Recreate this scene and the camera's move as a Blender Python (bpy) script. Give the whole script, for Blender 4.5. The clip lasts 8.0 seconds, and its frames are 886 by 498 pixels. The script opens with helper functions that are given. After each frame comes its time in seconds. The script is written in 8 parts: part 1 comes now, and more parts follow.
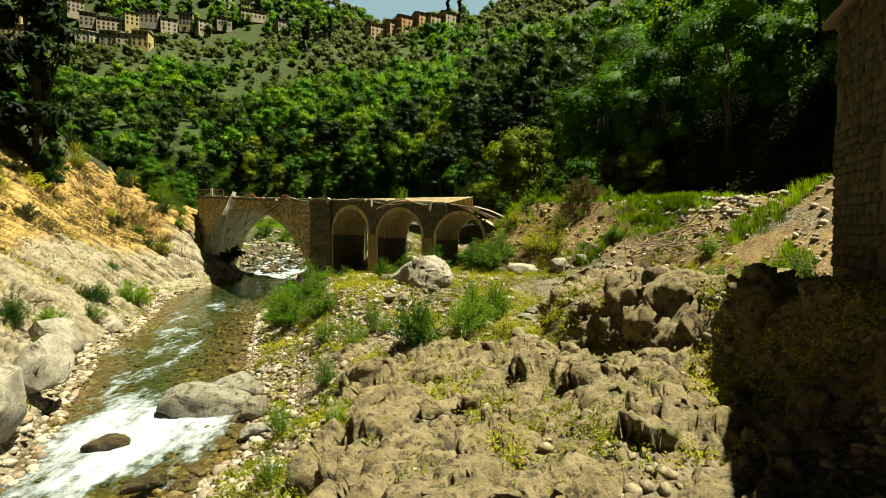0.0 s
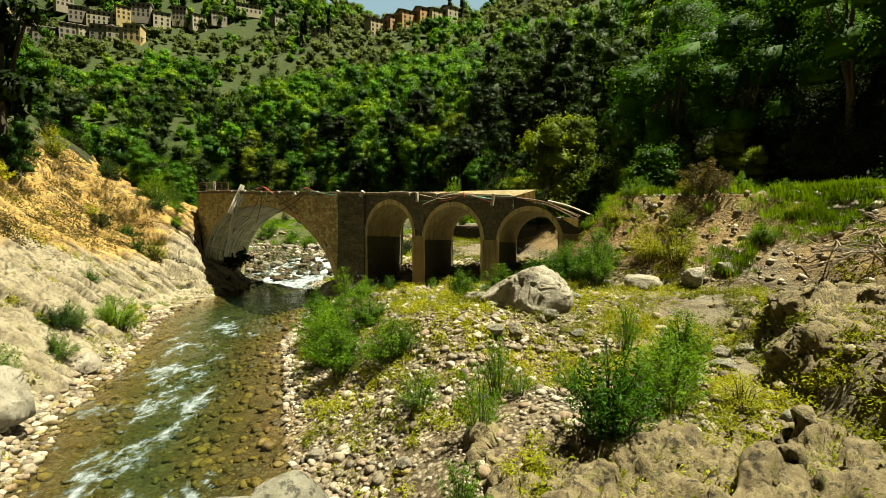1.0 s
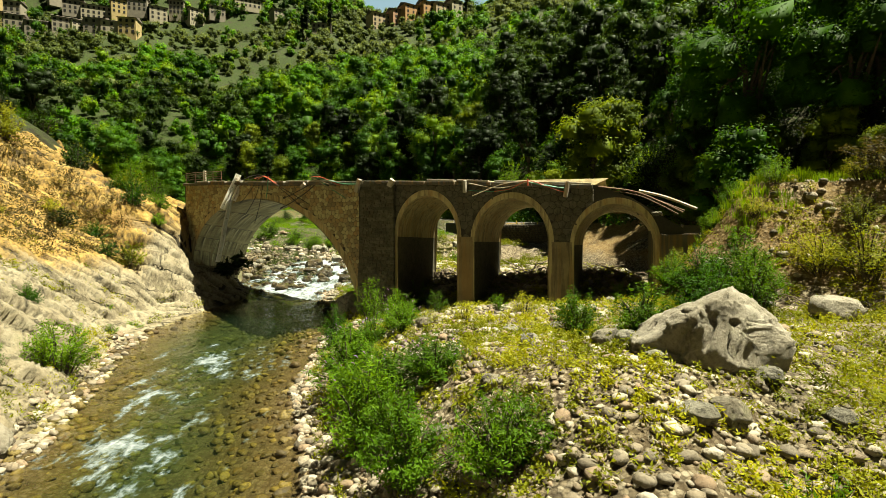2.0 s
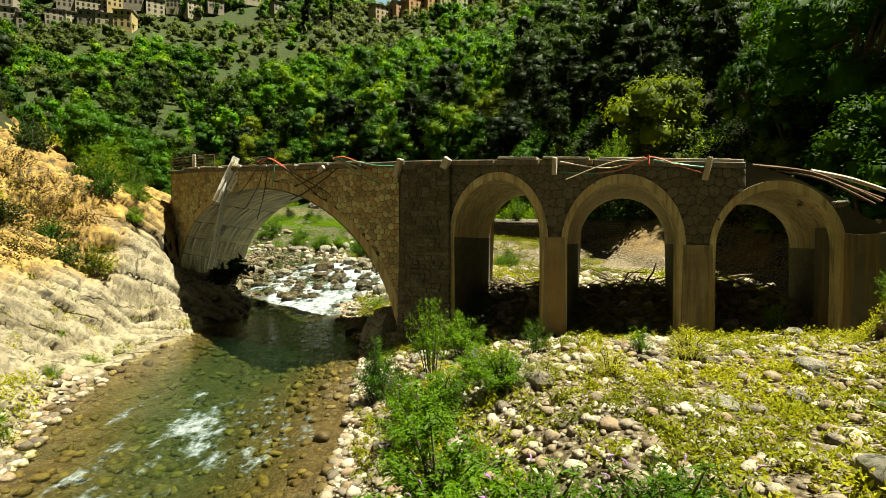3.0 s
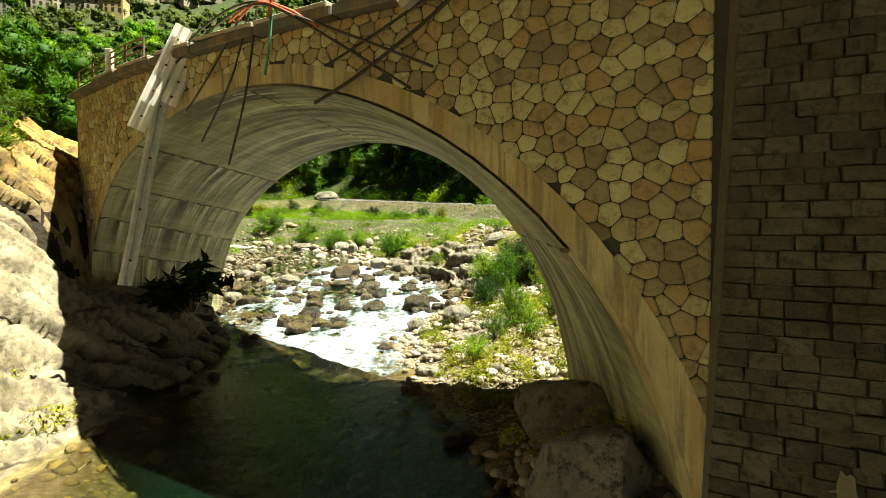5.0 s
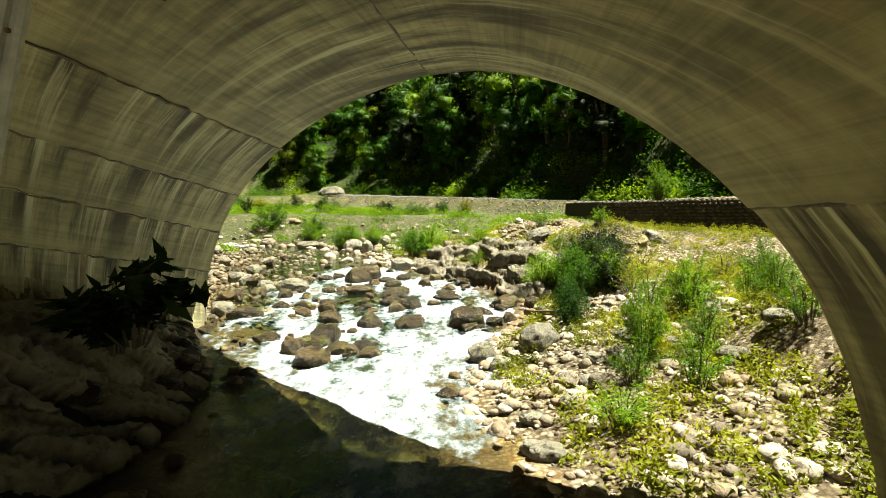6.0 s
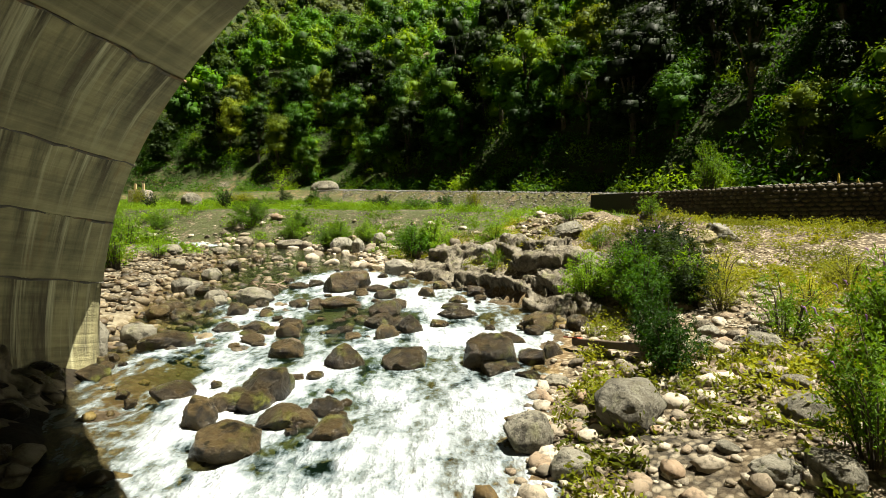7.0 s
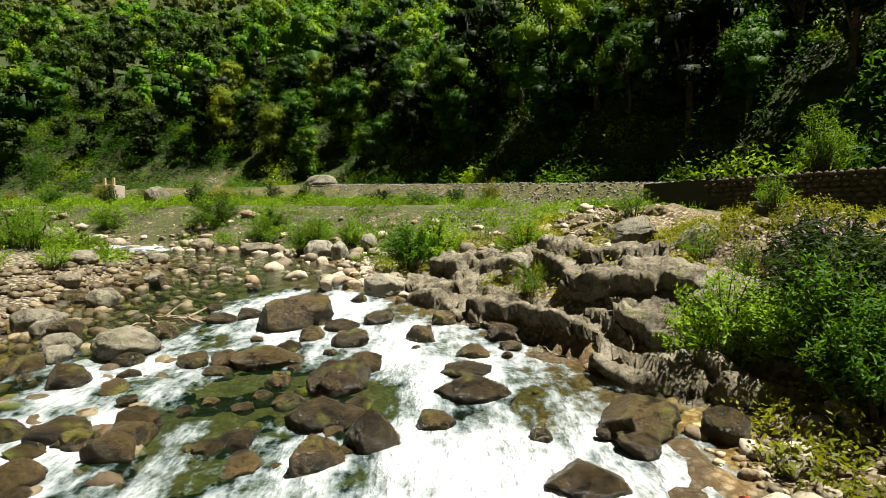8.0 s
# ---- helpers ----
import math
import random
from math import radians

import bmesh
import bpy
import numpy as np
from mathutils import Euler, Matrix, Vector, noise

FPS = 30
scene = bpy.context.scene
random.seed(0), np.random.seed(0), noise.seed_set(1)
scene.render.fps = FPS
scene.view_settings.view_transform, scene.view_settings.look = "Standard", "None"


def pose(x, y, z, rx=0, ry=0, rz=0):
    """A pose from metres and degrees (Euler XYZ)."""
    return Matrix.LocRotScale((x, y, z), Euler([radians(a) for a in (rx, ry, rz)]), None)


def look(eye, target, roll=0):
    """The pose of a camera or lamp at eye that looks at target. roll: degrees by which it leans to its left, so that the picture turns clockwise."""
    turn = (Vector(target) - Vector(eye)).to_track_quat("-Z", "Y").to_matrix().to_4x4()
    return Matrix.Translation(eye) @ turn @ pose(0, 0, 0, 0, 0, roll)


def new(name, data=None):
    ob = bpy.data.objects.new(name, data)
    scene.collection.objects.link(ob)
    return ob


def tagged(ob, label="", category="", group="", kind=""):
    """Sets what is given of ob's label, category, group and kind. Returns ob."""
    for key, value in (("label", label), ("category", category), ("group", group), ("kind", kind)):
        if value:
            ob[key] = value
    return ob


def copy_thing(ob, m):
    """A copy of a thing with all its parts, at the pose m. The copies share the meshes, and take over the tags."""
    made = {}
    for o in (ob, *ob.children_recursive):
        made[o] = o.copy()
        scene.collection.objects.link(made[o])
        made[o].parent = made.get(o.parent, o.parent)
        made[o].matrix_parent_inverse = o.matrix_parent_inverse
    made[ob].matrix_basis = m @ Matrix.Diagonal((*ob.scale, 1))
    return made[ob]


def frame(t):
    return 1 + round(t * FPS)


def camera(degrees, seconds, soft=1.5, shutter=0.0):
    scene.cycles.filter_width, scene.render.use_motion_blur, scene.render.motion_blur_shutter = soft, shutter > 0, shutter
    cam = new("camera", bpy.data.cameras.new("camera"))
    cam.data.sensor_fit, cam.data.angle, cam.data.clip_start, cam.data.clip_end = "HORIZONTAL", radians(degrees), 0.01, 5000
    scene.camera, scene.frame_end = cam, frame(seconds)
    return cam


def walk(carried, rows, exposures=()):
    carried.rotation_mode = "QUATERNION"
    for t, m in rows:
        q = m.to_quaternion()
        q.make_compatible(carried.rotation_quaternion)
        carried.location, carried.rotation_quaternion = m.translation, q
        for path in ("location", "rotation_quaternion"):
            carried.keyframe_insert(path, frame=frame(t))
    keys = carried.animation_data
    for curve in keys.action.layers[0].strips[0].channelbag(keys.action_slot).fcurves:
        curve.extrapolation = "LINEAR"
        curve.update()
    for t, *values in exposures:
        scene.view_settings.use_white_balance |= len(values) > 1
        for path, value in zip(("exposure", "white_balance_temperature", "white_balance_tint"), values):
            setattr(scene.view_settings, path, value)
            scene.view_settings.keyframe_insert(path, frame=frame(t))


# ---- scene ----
cam = camera(79.8, 8.0, 0.5)
METRES, EYE, TILT, LEAN, TURN = 80.0, 5.0, -2.0, 0.0, 0.0
ROWS = [
    (0.0, 0.0, 0.0, 0.0, 0.0, 0.0, -0.0),
    (0.5, -0.0434, 0.0619, 0.0022, -0.65, 0.03, 0.09),
    (1.0, -0.0691, 0.1295, 0.0043, -0.6, 0.06, 0.1),
    (1.5, -0.09, 0.1914, 0.0064, -0.63, 0.09, 0.11),
    (3.0, -0.1537, 0.372, 0.0126, -0.68, -0.12, 0.23),
    (3.5, -0.1755, 0.4275, 0.0135, -0.68, -0.12, 0.23),
    (4.0, -0.1937, 0.4896, 0.0144, -0.65, -0.13, 0.26),
    (4.5, -0.2081, 0.5497, 0.0109, -0.61, -0.11, 0.25),
    (5.0, -0.2268, 0.6147, 0.0088, -0.63, -0.05, 0.23),
    (6.5, -0.2645, 0.7645, 0.0053, -0.51, 0.09, 0.15),
    (7.0, -0.262, 0.818, 0.006, -0.43, 0.04, 0.23),
    (7.5, -0.2587, 0.8766, 0.0083, -0.14, -0.03, 0.28),
    (8.0, -0.258, 0.9498, 0.011, 0.93, 0.02, 0.29),
]
walk(cam, [(t, pose(0, 0, EYE, TILT, LEAN, TURN) @ pose(METRES * x, METRES * y, METRES * z, 90 + pitch, roll, yaw)) for t, x, y, z, yaw, pitch, roll in ROWS], [(0.0, 1.92, 7200, -3.5), (3.0, 2.06, 7050, -3.5), (4.1, 2.10, 6900, -3.5), (4.9, 2.62, 6800, -2.5), (6.4, 2.36, 6700, 1.5), (7.2, 1.94, 6600, 6.5), (8.0, 1.88, 6550, 7.5)])

# ------------------------------------------------------------------ light
SUN = Vector((0.37, -0.04, 1.0)).normalized()          # direction towards the sun
world = bpy.data.worlds.new("world")
scene.world = world
world.use_nodes = True
sky = world.node_tree.nodes.new("ShaderNodeTexSky")
sky.sky_type, sky.sun_disc = "NISHITA", False
sky.air_density, sky.dust_density, sky.ozone_density = 0.45, 0.3, 1.0
sky.sun_elevation = math.asin(SUN.z)
sky.sun_rotation = math.atan2(SUN.x, SUN.y)
world.node_tree.nodes["Background"].inputs["Strength"].default_value = 0.005
world.node_tree.links.new(sky.outputs[0], world.node_tree.nodes["Background"].inputs["Color"])
sun_data = bpy.data.lights.new("sun", "SUN")
sun_data.energy, sun_data.angle, sun_data.color = 5.0, radians(0.5), (1.0, 0.93, 0.80)
sun_lamp = new("sun", sun_data)
sun_lamp.matrix_world = look(SUN * 200, (0, 0, 0))

# ------------------------------------------------------------------ noise
def hash3(i, j, k):
    h = (i.astype(np.int64) * 374761393 + j.astype(np.int64) * 668265263 + k.astype(np.int64) * 2147483647) & 0xFFFFFFFF
    h = ((h ^ (h >> 13)) * 1274126177) & 0xFFFFFFFF
    return ((h ^ (h >> 16)) & 0xFFFF) / 65535.0


def vnoise(x, y, z=0.0):
    """Smooth value noise, 0 to 1."""
    x, y, z = np.broadcast_arrays(np.asarray(x, float), np.asarray(y, float), np.asarray(z, float))
    i, j, k = np.floor(x), np.floor(y), np.floor(z)
    u, v, w = x - i, y - j, z - k
    u, v, w = (a * a * (3 - 2 * a) for a in (u, v, w))
    total = 0.0
    for a in (0, 1):
        for b in (0, 1):
            for c in (0, 1):
                total = total + hash3(i + a, j + b, k + c) * (u if a else 1 - u) * (v if b else 1 - v) * (w if c else 1 - w)
    return total


def fbm(x, y, z=0.0, octaves=4, rough=0.5):
    """Summed value noise about 0, -1 to 1."""
    total, amp, norm = 0.0, 1.0, 0.0
    for o in range(octaves):
        f = 2.03 ** o
        total = total + amp * (2 * vnoise(x * f + 17.3 * o, y * f - 9.1 * o, np.asarray(z) * f + 5.7 * o) - 1)
        norm += amp
        amp *= rough
    return total / norm


def smooth(a, b, x):
    s = np.clip((np.asarray(x, float) - a) / (b - a), 0, 1)
    return s * s * (3 - 2 * s)


def side_of(x, y, line):
    """Signed distance to an open line of points: positive on its left."""
    best = np.full(np.shape(x), 1e9)
    sign = np.ones(np.shape(x))
    for (ax, ay), (bx, by) in zip(line, line[1:]):
        dx, dy = bx - ax, by - ay
        s = np.clip(((x - ax) * dx + (y - ay) * dy) / (dx * dx + dy * dy), 0, 1)
        px, py = x - ax - s * dx, y - ay - s * dy
        d = px * px + py * py
        near = d < best
        best = np.where(near, d, best)
        sign = np.where(near, np.where(dx * (y - ay) - dy * (x - ax) > 0, 1.0, -1.0), sign)
    return np.sqrt(best) * sign


# ------------------------------------------------------------------ plan of the valley
def water_level(y):
    return np.interp(y, (-60, 20, 36, 54, 70, 84, 95, 110, 130, 200), (-5.0, -3.2, -2.3, -1.5, -1.3, -0.7, 0.3, 1.6, 3.0, 9.0))


def left_edge(y):
    return np.interp(y, (-60, 18, 26, 32, 39, 51, 63, 68, 72, 76, 80, 83, 94, 109, 116, 124), (-12, -14.8, -18.8, -21.4, -23, -27.3, -27.5, -26.6, -26.7, -28.4, -30.6, -32.2, -36, -39, -58, -90))


def right_edge(y):
    return np.interp(y, (-60, 17, 20, 29, 38, 43, 50, 59, 71, 76, 85, 88, 93, 100, 106, 113, 122, 132),
                     (-4, -7.8, -7.5, -10.9, -13.5, -15.2, -15.6, -16.4, -20, -19.6, -16.2, -16.0, -19.2, -24.5, -26, -33, -55, -90))


CLIFF_SINK = 0.55
CLIFF = ((-12, -60), (-14.8, 18), (-19, 26), (-21.8, 32), (-23.6, 39), (-27.5, 51), (-27.8, 63), (-27.2, 68), (-27.0, 72), (-28.6, 76), (-31.0, 80), (-33, 83), (-38, 89), (-62, 97), (-130, 100), (-400, 90))
BANK = ((20, -60), (17, 8), (16.5, 22), (14.5, 31), (12.5, 36), (8.6, 39.2), (4.6, 42.6), (1.2, 46.0), (4.5, 50.4), (5.4, 53), (7.5, 58), (13, 60), (14, 72), (9, 82), (7, 90), (4.5, 94.5), (-1, 98), (-7.4, 114), (-24, 134), (-41, 152), (-90, 166))
FOOT = ((50, -60), (42, 10), (35, 33), (26, 55), (17.5, 78), (10, 100), (0, 116), (-13, 136), (-24, 151), (-40, 166), (-80, 176), (-150, 168), (-400, 130))


RIB_EDGE = ((-13.2, 83), (-15.8, 87.5), (-18.5, 91), (-20.8, 95), (-22.6, 99), (-25, 106))
CRAG_EDGE = ((9.0, -10), (8.6, 15), (6.6, 19), (5.2, 22), (5.0, 27), (6.4, 31), (9, 34), (16, 35))


def crag_steps(x, y):
    """A low shelf of rock beside the start, and the step behind it."""
    wob = 0.7 * fbm(x * 0.35, y * 0.35, 21.0, 3)
    inside = np.minimum.reduce([x + 3.2 + 0.10 * (y - 18) + wob, 23.2 - y - 0.25 * x + wob, y - 6.0 + 0 * x, 14 - x])
    low = np.where(inside > -1.2, -3.4 + smooth(-1.2, 0.9, inside) * (2.5 + 0.14 * np.clip(x + 2, 0, 12) + 0.3 * fbm(x * 0.5, y * 0.5, 22.0, 4)), -9.0)
    d = -side_of(x, y, CRAG_EDGE) + wob
    top = np.clip(1.9 - 0.08 * (y - 26), 1.2, 2.3)
    high = top * smooth(-0.5, 1.5, d) * smooth(6, 10, y) * (1 - smooth(30, 36, y)) * (1 - 0.8 * smooth(9, 16, d))
    return low, high


def ground(x, y):
    """Height of the land, also under the river."""
    x, y = np.broadcast_arrays(np.asarray(x, float), np.asarray(y, float))
    w = water_level(y)
    bend = 0.9 * fbm(x * 0.25, y * 0.25, 3.0, 3)
    # right bank: gravel, embankment, road, wooded hill
    u = x - right_edge(y) + bend * smooth(-1, 4, x - right_edge(y))
    up = smooth(50, 66, y)
    rise = np.maximum(u, 0) / (4.5 + 1.5 * up)
    gravel = w + (2.9 - 1.1 * up) * (1 - np.exp(-rise ** 1.6)) + 0.10 * fbm(x * 0.9, y * 0.9, 1.0, 3)
    gravel = gravel + 1.3 * np.exp(-(np.hypot((x + 4.2) / 5.6, (y - 34.2) / 4.6)) ** 2.4) + 0.5 * np.exp(-np.hypot((x + 9) / 3.4, (y - 40) / 6) ** 2)
    gravel = gravel + smooth(8, 20, u) * (1.0 * smooth(32, 37, y) * (1 - smooth(43, 48, y)) + 1.2 * smooth(87, 92, y)) - 1.1 * np.exp(-np.hypot(x + 1.2, y - 29.8) ** 2 / 5)
    gravel = gravel - 0.85 * smooth(2, 5, u) * smooth(47.5, 51, y) * (1 - smooth(60, 70, y))
    back = np.interp(x, (-15, -9, -4, 0, 6), (65.6, 61.8, 60.0, 58.8, 57.5))
    gravel = gravel + 1.9 * smooth(-6, 1, y - back) * (1 - smooth(4, 17, y - back)) * smooth(-13, -10, x) * (1 - smooth(4, 8, x))
    road = np.interp(y, (-60, 30, 60, 92, 114, 160), (7.6, 7.3, 7.2, 5.9, 6.5, 10.5))
    d = np.maximum(-side_of(x, y, BANK) + 0.6 * fbm(x * 0.3, y * 0.3, 8.0, 3), 0)
    right = np.minimum(gravel + (0.75 + 0.6 * smooth(41, 46, y) * (1 - smooth(60, 68, y))) * d, np.maximum(road + 0.4 * smooth(46, 52, y) * (1 - smooth(56, 62, y)), gravel)) + 0.12 * fbm(x * 0.5, y * 0.5, 2.0, 3)
    # stepped crag of rock on the right bank near the start
    low, high = crag_steps(x, y)
    right = np.maximum(right, np.where(low > -8, low, right)) + high
    # bedrock shelf beside the rapids
    e = -side_of(x, y, RIB_EDGE) + 0.4 * fbm(x * 0.5, y * 0.5, 61.0, 3)
    shelf = smooth(85.5, 88.5, y) * (1 - smooth(99, 103, y)) * smooth(-0.6, 0.2, e) * (1 - smooth(3.5, 6, e))
    right = right + shelf * np.maximum(w + 0.05 + 1.5 * smooth(-0.3, 3.4, e) - right, 0)
    # outcrops of rock on the right bank
    for ox, oy, r, h in ((10.5, 34, 3.0, 0.6), (-15.0, 93.5, 4.0, 0.7), (-9, 95.5, 3.6, 1.4), (-12.5, 103, 4, 1.2), (-13.2, 59.5, 3.2, 0.9)):
        q = np.hypot(x - ox, y - oy) / r
        right = right + h * np.exp(-q ** 4) * (0.75 + 0.5 * fbm(x * 0.45 + 3, y * 0.45, 5.0, 4)) + 0.45 * np.exp(-q ** 4) * np.abs(fbm(x * 1.1, y * 0.7, 6.0, 4))
    f = np.maximum(-side_of(x, y, FOOT), 0)
    hill = np.interp(f, (0, 5, 20, 50, 80, 100, 190, 290, 400, 700, 1500), (0, 8, 22, 41, 52, 60, 114, 166, 192, 230, 300))
    hill = hill + smooth(230, 420, f) * (np.clip(-(x + 45) * 0.6, 0, 150) + np.clip((x - 25) * 0.5, 0, 80))
    right = right + hill * (1 + 0.10 * fbm(x * 0.02, y * 0.02, 4.0, 3)) + smooth(0, 15, f) * 1.5 * fbm(x * 0.12, y * 0.12, 9.0, 3)
    # left bank: stepped slabs of rock under a wooded hill
    v = np.maximum(side_of(x, y, CLIFF) + 0.5 * bend, 0)
    cliff = np.interp(v, (0, 0.8, 3, 6, 14, 30, 60, 140, 400), (0, 0.9, 3.2, 6.0, 12.6, 26, 48, 90, 210))
    foot = np.interp(v, (0, 1.0, 3.0, 4.2, 6, 9, 14), (0, 0.35, 0.7, 2.8, 4.4, 6.6, 11.6))
    wall = np.interp(v, (0, 1.2, 2.2, 3.4, 5, 6.2, 9, 14), (0, 0.8, 2.2, 4.3, 6.6, 8.6, 10.4, 12.8))
    cliff = np.where(v < 14, cliff + smooth(49, 55, y) * (foot - cliff) + smooth(62, 65, y) * (wall - foot), cliff)
    ledge = smooth(66.8, 68.2, y) * (1 - smooth(84, 89, y)) * smooth(0, 0.8, x + 32.2)
    cap = np.interp(y, (67, 72, 80, 84), (3.2, 2.7, 1.5, 1.2)) + 0.3 * fbm(x * 0.6, y * 0.6, 14.0, 3)
    cliff = cliff + ledge * np.minimum(np.where(v < 4.6, cap, cap + (v - 4.6) * 2.5) - cliff, 0)
    cliff = cliff - CLIFF_SINK * smooth(0.4, 1.5, v) * (1 - smooth(15.0, 16.5, v)) * (1 - smooth(80, 82, y))
    left = w + cliff
    # river bed
    inside = np.minimum(x - left_edge(y), right_edge(y) - x)
    bed = w - (1.0 + 0.3 * smooth(42, 60, y) * (1 - smooth(67, 75, y))) * smooth(0, 5, inside) - 0.05 + 0.22 * fbm(x * 0.6, y * 0.6, 11.0, 4)
    z = np.where(inside > 0, np.minimum(bed, w + 0.12), np.where(x < left_edge(y), np.where(v > 0, left, w - 0.1), right))
    far_left = (x < left_edge(y)) & (y > 84)
    return np.where(far_left, np.maximum(w + 0.35 * np.sqrt(np.maximum(left_edge(y) - x, 0)) + 0.2 * fbm(x * 0.5, y * 0.5, 2.0, 3), np.maximum(np.where(v > 0, left, -9), right - 2.7)), z)


LOOKUP = {}


def ground_at(x, y):
    """Height of the built sheet at one place."""
    gx, gy, z = LOOKUP["gx"], LOOKUP["gy"], LOOKUP["z"]
    i = min(max(int(np.searchsorted(gx, x)) - 1, 0), len(gx) - 2)
    j = min(max(int(np.searchsorted(gy, y)) - 1, 0), len(gy) - 2)
    u, v = (x - gx[i]) / (gx[i + 1] - gx[i]), (y - gy[j]) / (gy[j + 1] - gy[j])
    return float((z[j, i] * (1 - u) + z[j, i + 1] * u) * (1 - v) + (z[j + 1, i] * (1 - u) + z[j + 1, i + 1] * u) * v)


# ------------------------------------------------------------------ materials
def material(name):
    m = bpy.data.materials.new(name)
    m.use_nodes = True
    return m, m.node_tree, m.node_tree.nodes["Principled BSDF"]


def node(tree, kind, **inputs):
    n = tree.nodes.new("ShaderNode" + kind)
    for key, value in inputs.items():
        key = key.replace("_", " ")
        if isinstance(value, bpy.types.NodeSocket):
            tree.links.new(value, n.inputs[key])
        else:
            n.inputs[key].default_value = value
    return n


def ramp(tree, fac, stops):
    n = tree.nodes.new("ShaderNodeValToRGB")
    while len(n.color_ramp.elements) < len(stops):
        n.color_ramp.elements.new(0.5)
    for e, (p, c) in zip(n.color_ramp.elements, stops):
        e.position, e.color = p, (*c, 1)
    tree.links.new(fac, n.inputs[0])
    return n.outputs[0]


def blend(tree, fac, a, b, how="MIX"):
    n = tree.nodes.new("ShaderNodeMix")
    n.data_type, n.blend_type = "RGBA", how
    for socket, value in ((n.inputs[0], fac), (n.inputs[6], a), (n.inputs[7], b)):
        if isinstance(value, bpy.types.NodeSocket):
            tree.links.new(value, socket)
        else:
            socket.default_value = value if isinstance(value, float) else (*value, 1)
    return n.outputs[2]


def calc(tree, how, a, b=0.0):
    n = tree.nodes.new("ShaderNodeMath")
    n.operation = how
    for socket, value in ((n.inputs[0], a), (n.inputs[1], b)):
        if isinstance(value, bpy.types.NodeSocket):
            tree.links.new(value, socket)
        else:
            socket.default_value = value
    return n.outputs[0]


def coords(tree, scale=(1, 1, 1), turn=(0, 0, 0), world_space=True):
    if world_space:
        out = tree.nodes.new("ShaderNodeNewGeometry").outputs["Position"]
    else:
        out = tree.nodes.new("ShaderNodeTexCoord").outputs["Object"]
    m = tree.nodes.new("ShaderNodeMapping")
    m.inputs["Scale"].default_value, m.inputs["Rotation"].default_value = scale, turn
    tree.links.new(out, m.inputs[0])
    return m.outputs[0]


def noise_tex(tree, vec, scale, detail=6.0, rough=0.6):
    return node(tree, "TexNoise", Vector=vec, Scale=scale, Detail=detail, Roughness=rough).outputs[0]


def bump(tree, bsdf, height, strength=0.5, distance=0.05):
    b = node(tree, "Bump", Height=height, Strength=strength, Distance=distance)
    tree.links.new(b.outputs[0], bsdf.inputs["Normal"])


def crack_lines(tree, vec):
    """Thin broken cracks that run with the tilted beds of the limestone."""
    off = node(tree, "TexNoise", Vector=vec, Scale=0.7, Detail=6.0)
    mix = tree.nodes.new("ShaderNodeVectorMath")
    mix.operation = "MULTIPLY_ADD"
    tree.links.new(off.outputs["Color"], mix.inputs[0])
    mix.inputs[1].default_value = (0.9, 0.9, 0.9)
    tree.links.new(vec, mix.inputs[2])
    out = mix.outputs[0]
    for turn, scale in (((0, 0, 0.40), (1, 1, 1)), ((0.39, 0, 0), (1, 1, 1)), ((0, 0, 0), (0.5, 0.13, 0.5))):
        mp = node(tree, "Mapping", Vector=out)
        mp.inputs["Rotation"].default_value = turn
        mp.inputs["Scale"].default_value = scale
        out = mp.outputs[0]
    vor = tree.nodes.new("ShaderNodeTexVoronoi")
    vor.feature = "DISTANCE_TO_EDGE"
    vor.inputs["Scale"].default_value = 1.0
    tree.links.new(out, vor.inputs["Vector"])
    line = ramp(tree, vor.outputs["Distance"], ((0.0, (1, 1, 1)), (0.03, (0, 0, 0))))
    gate = ramp(tree, noise_tex(tree, vec, 0.5, 4.0), ((0.46, (0, 0, 0)), (0.56, (1, 1, 1))))
    return calc(tree, "MULTIPLY", line, gate)


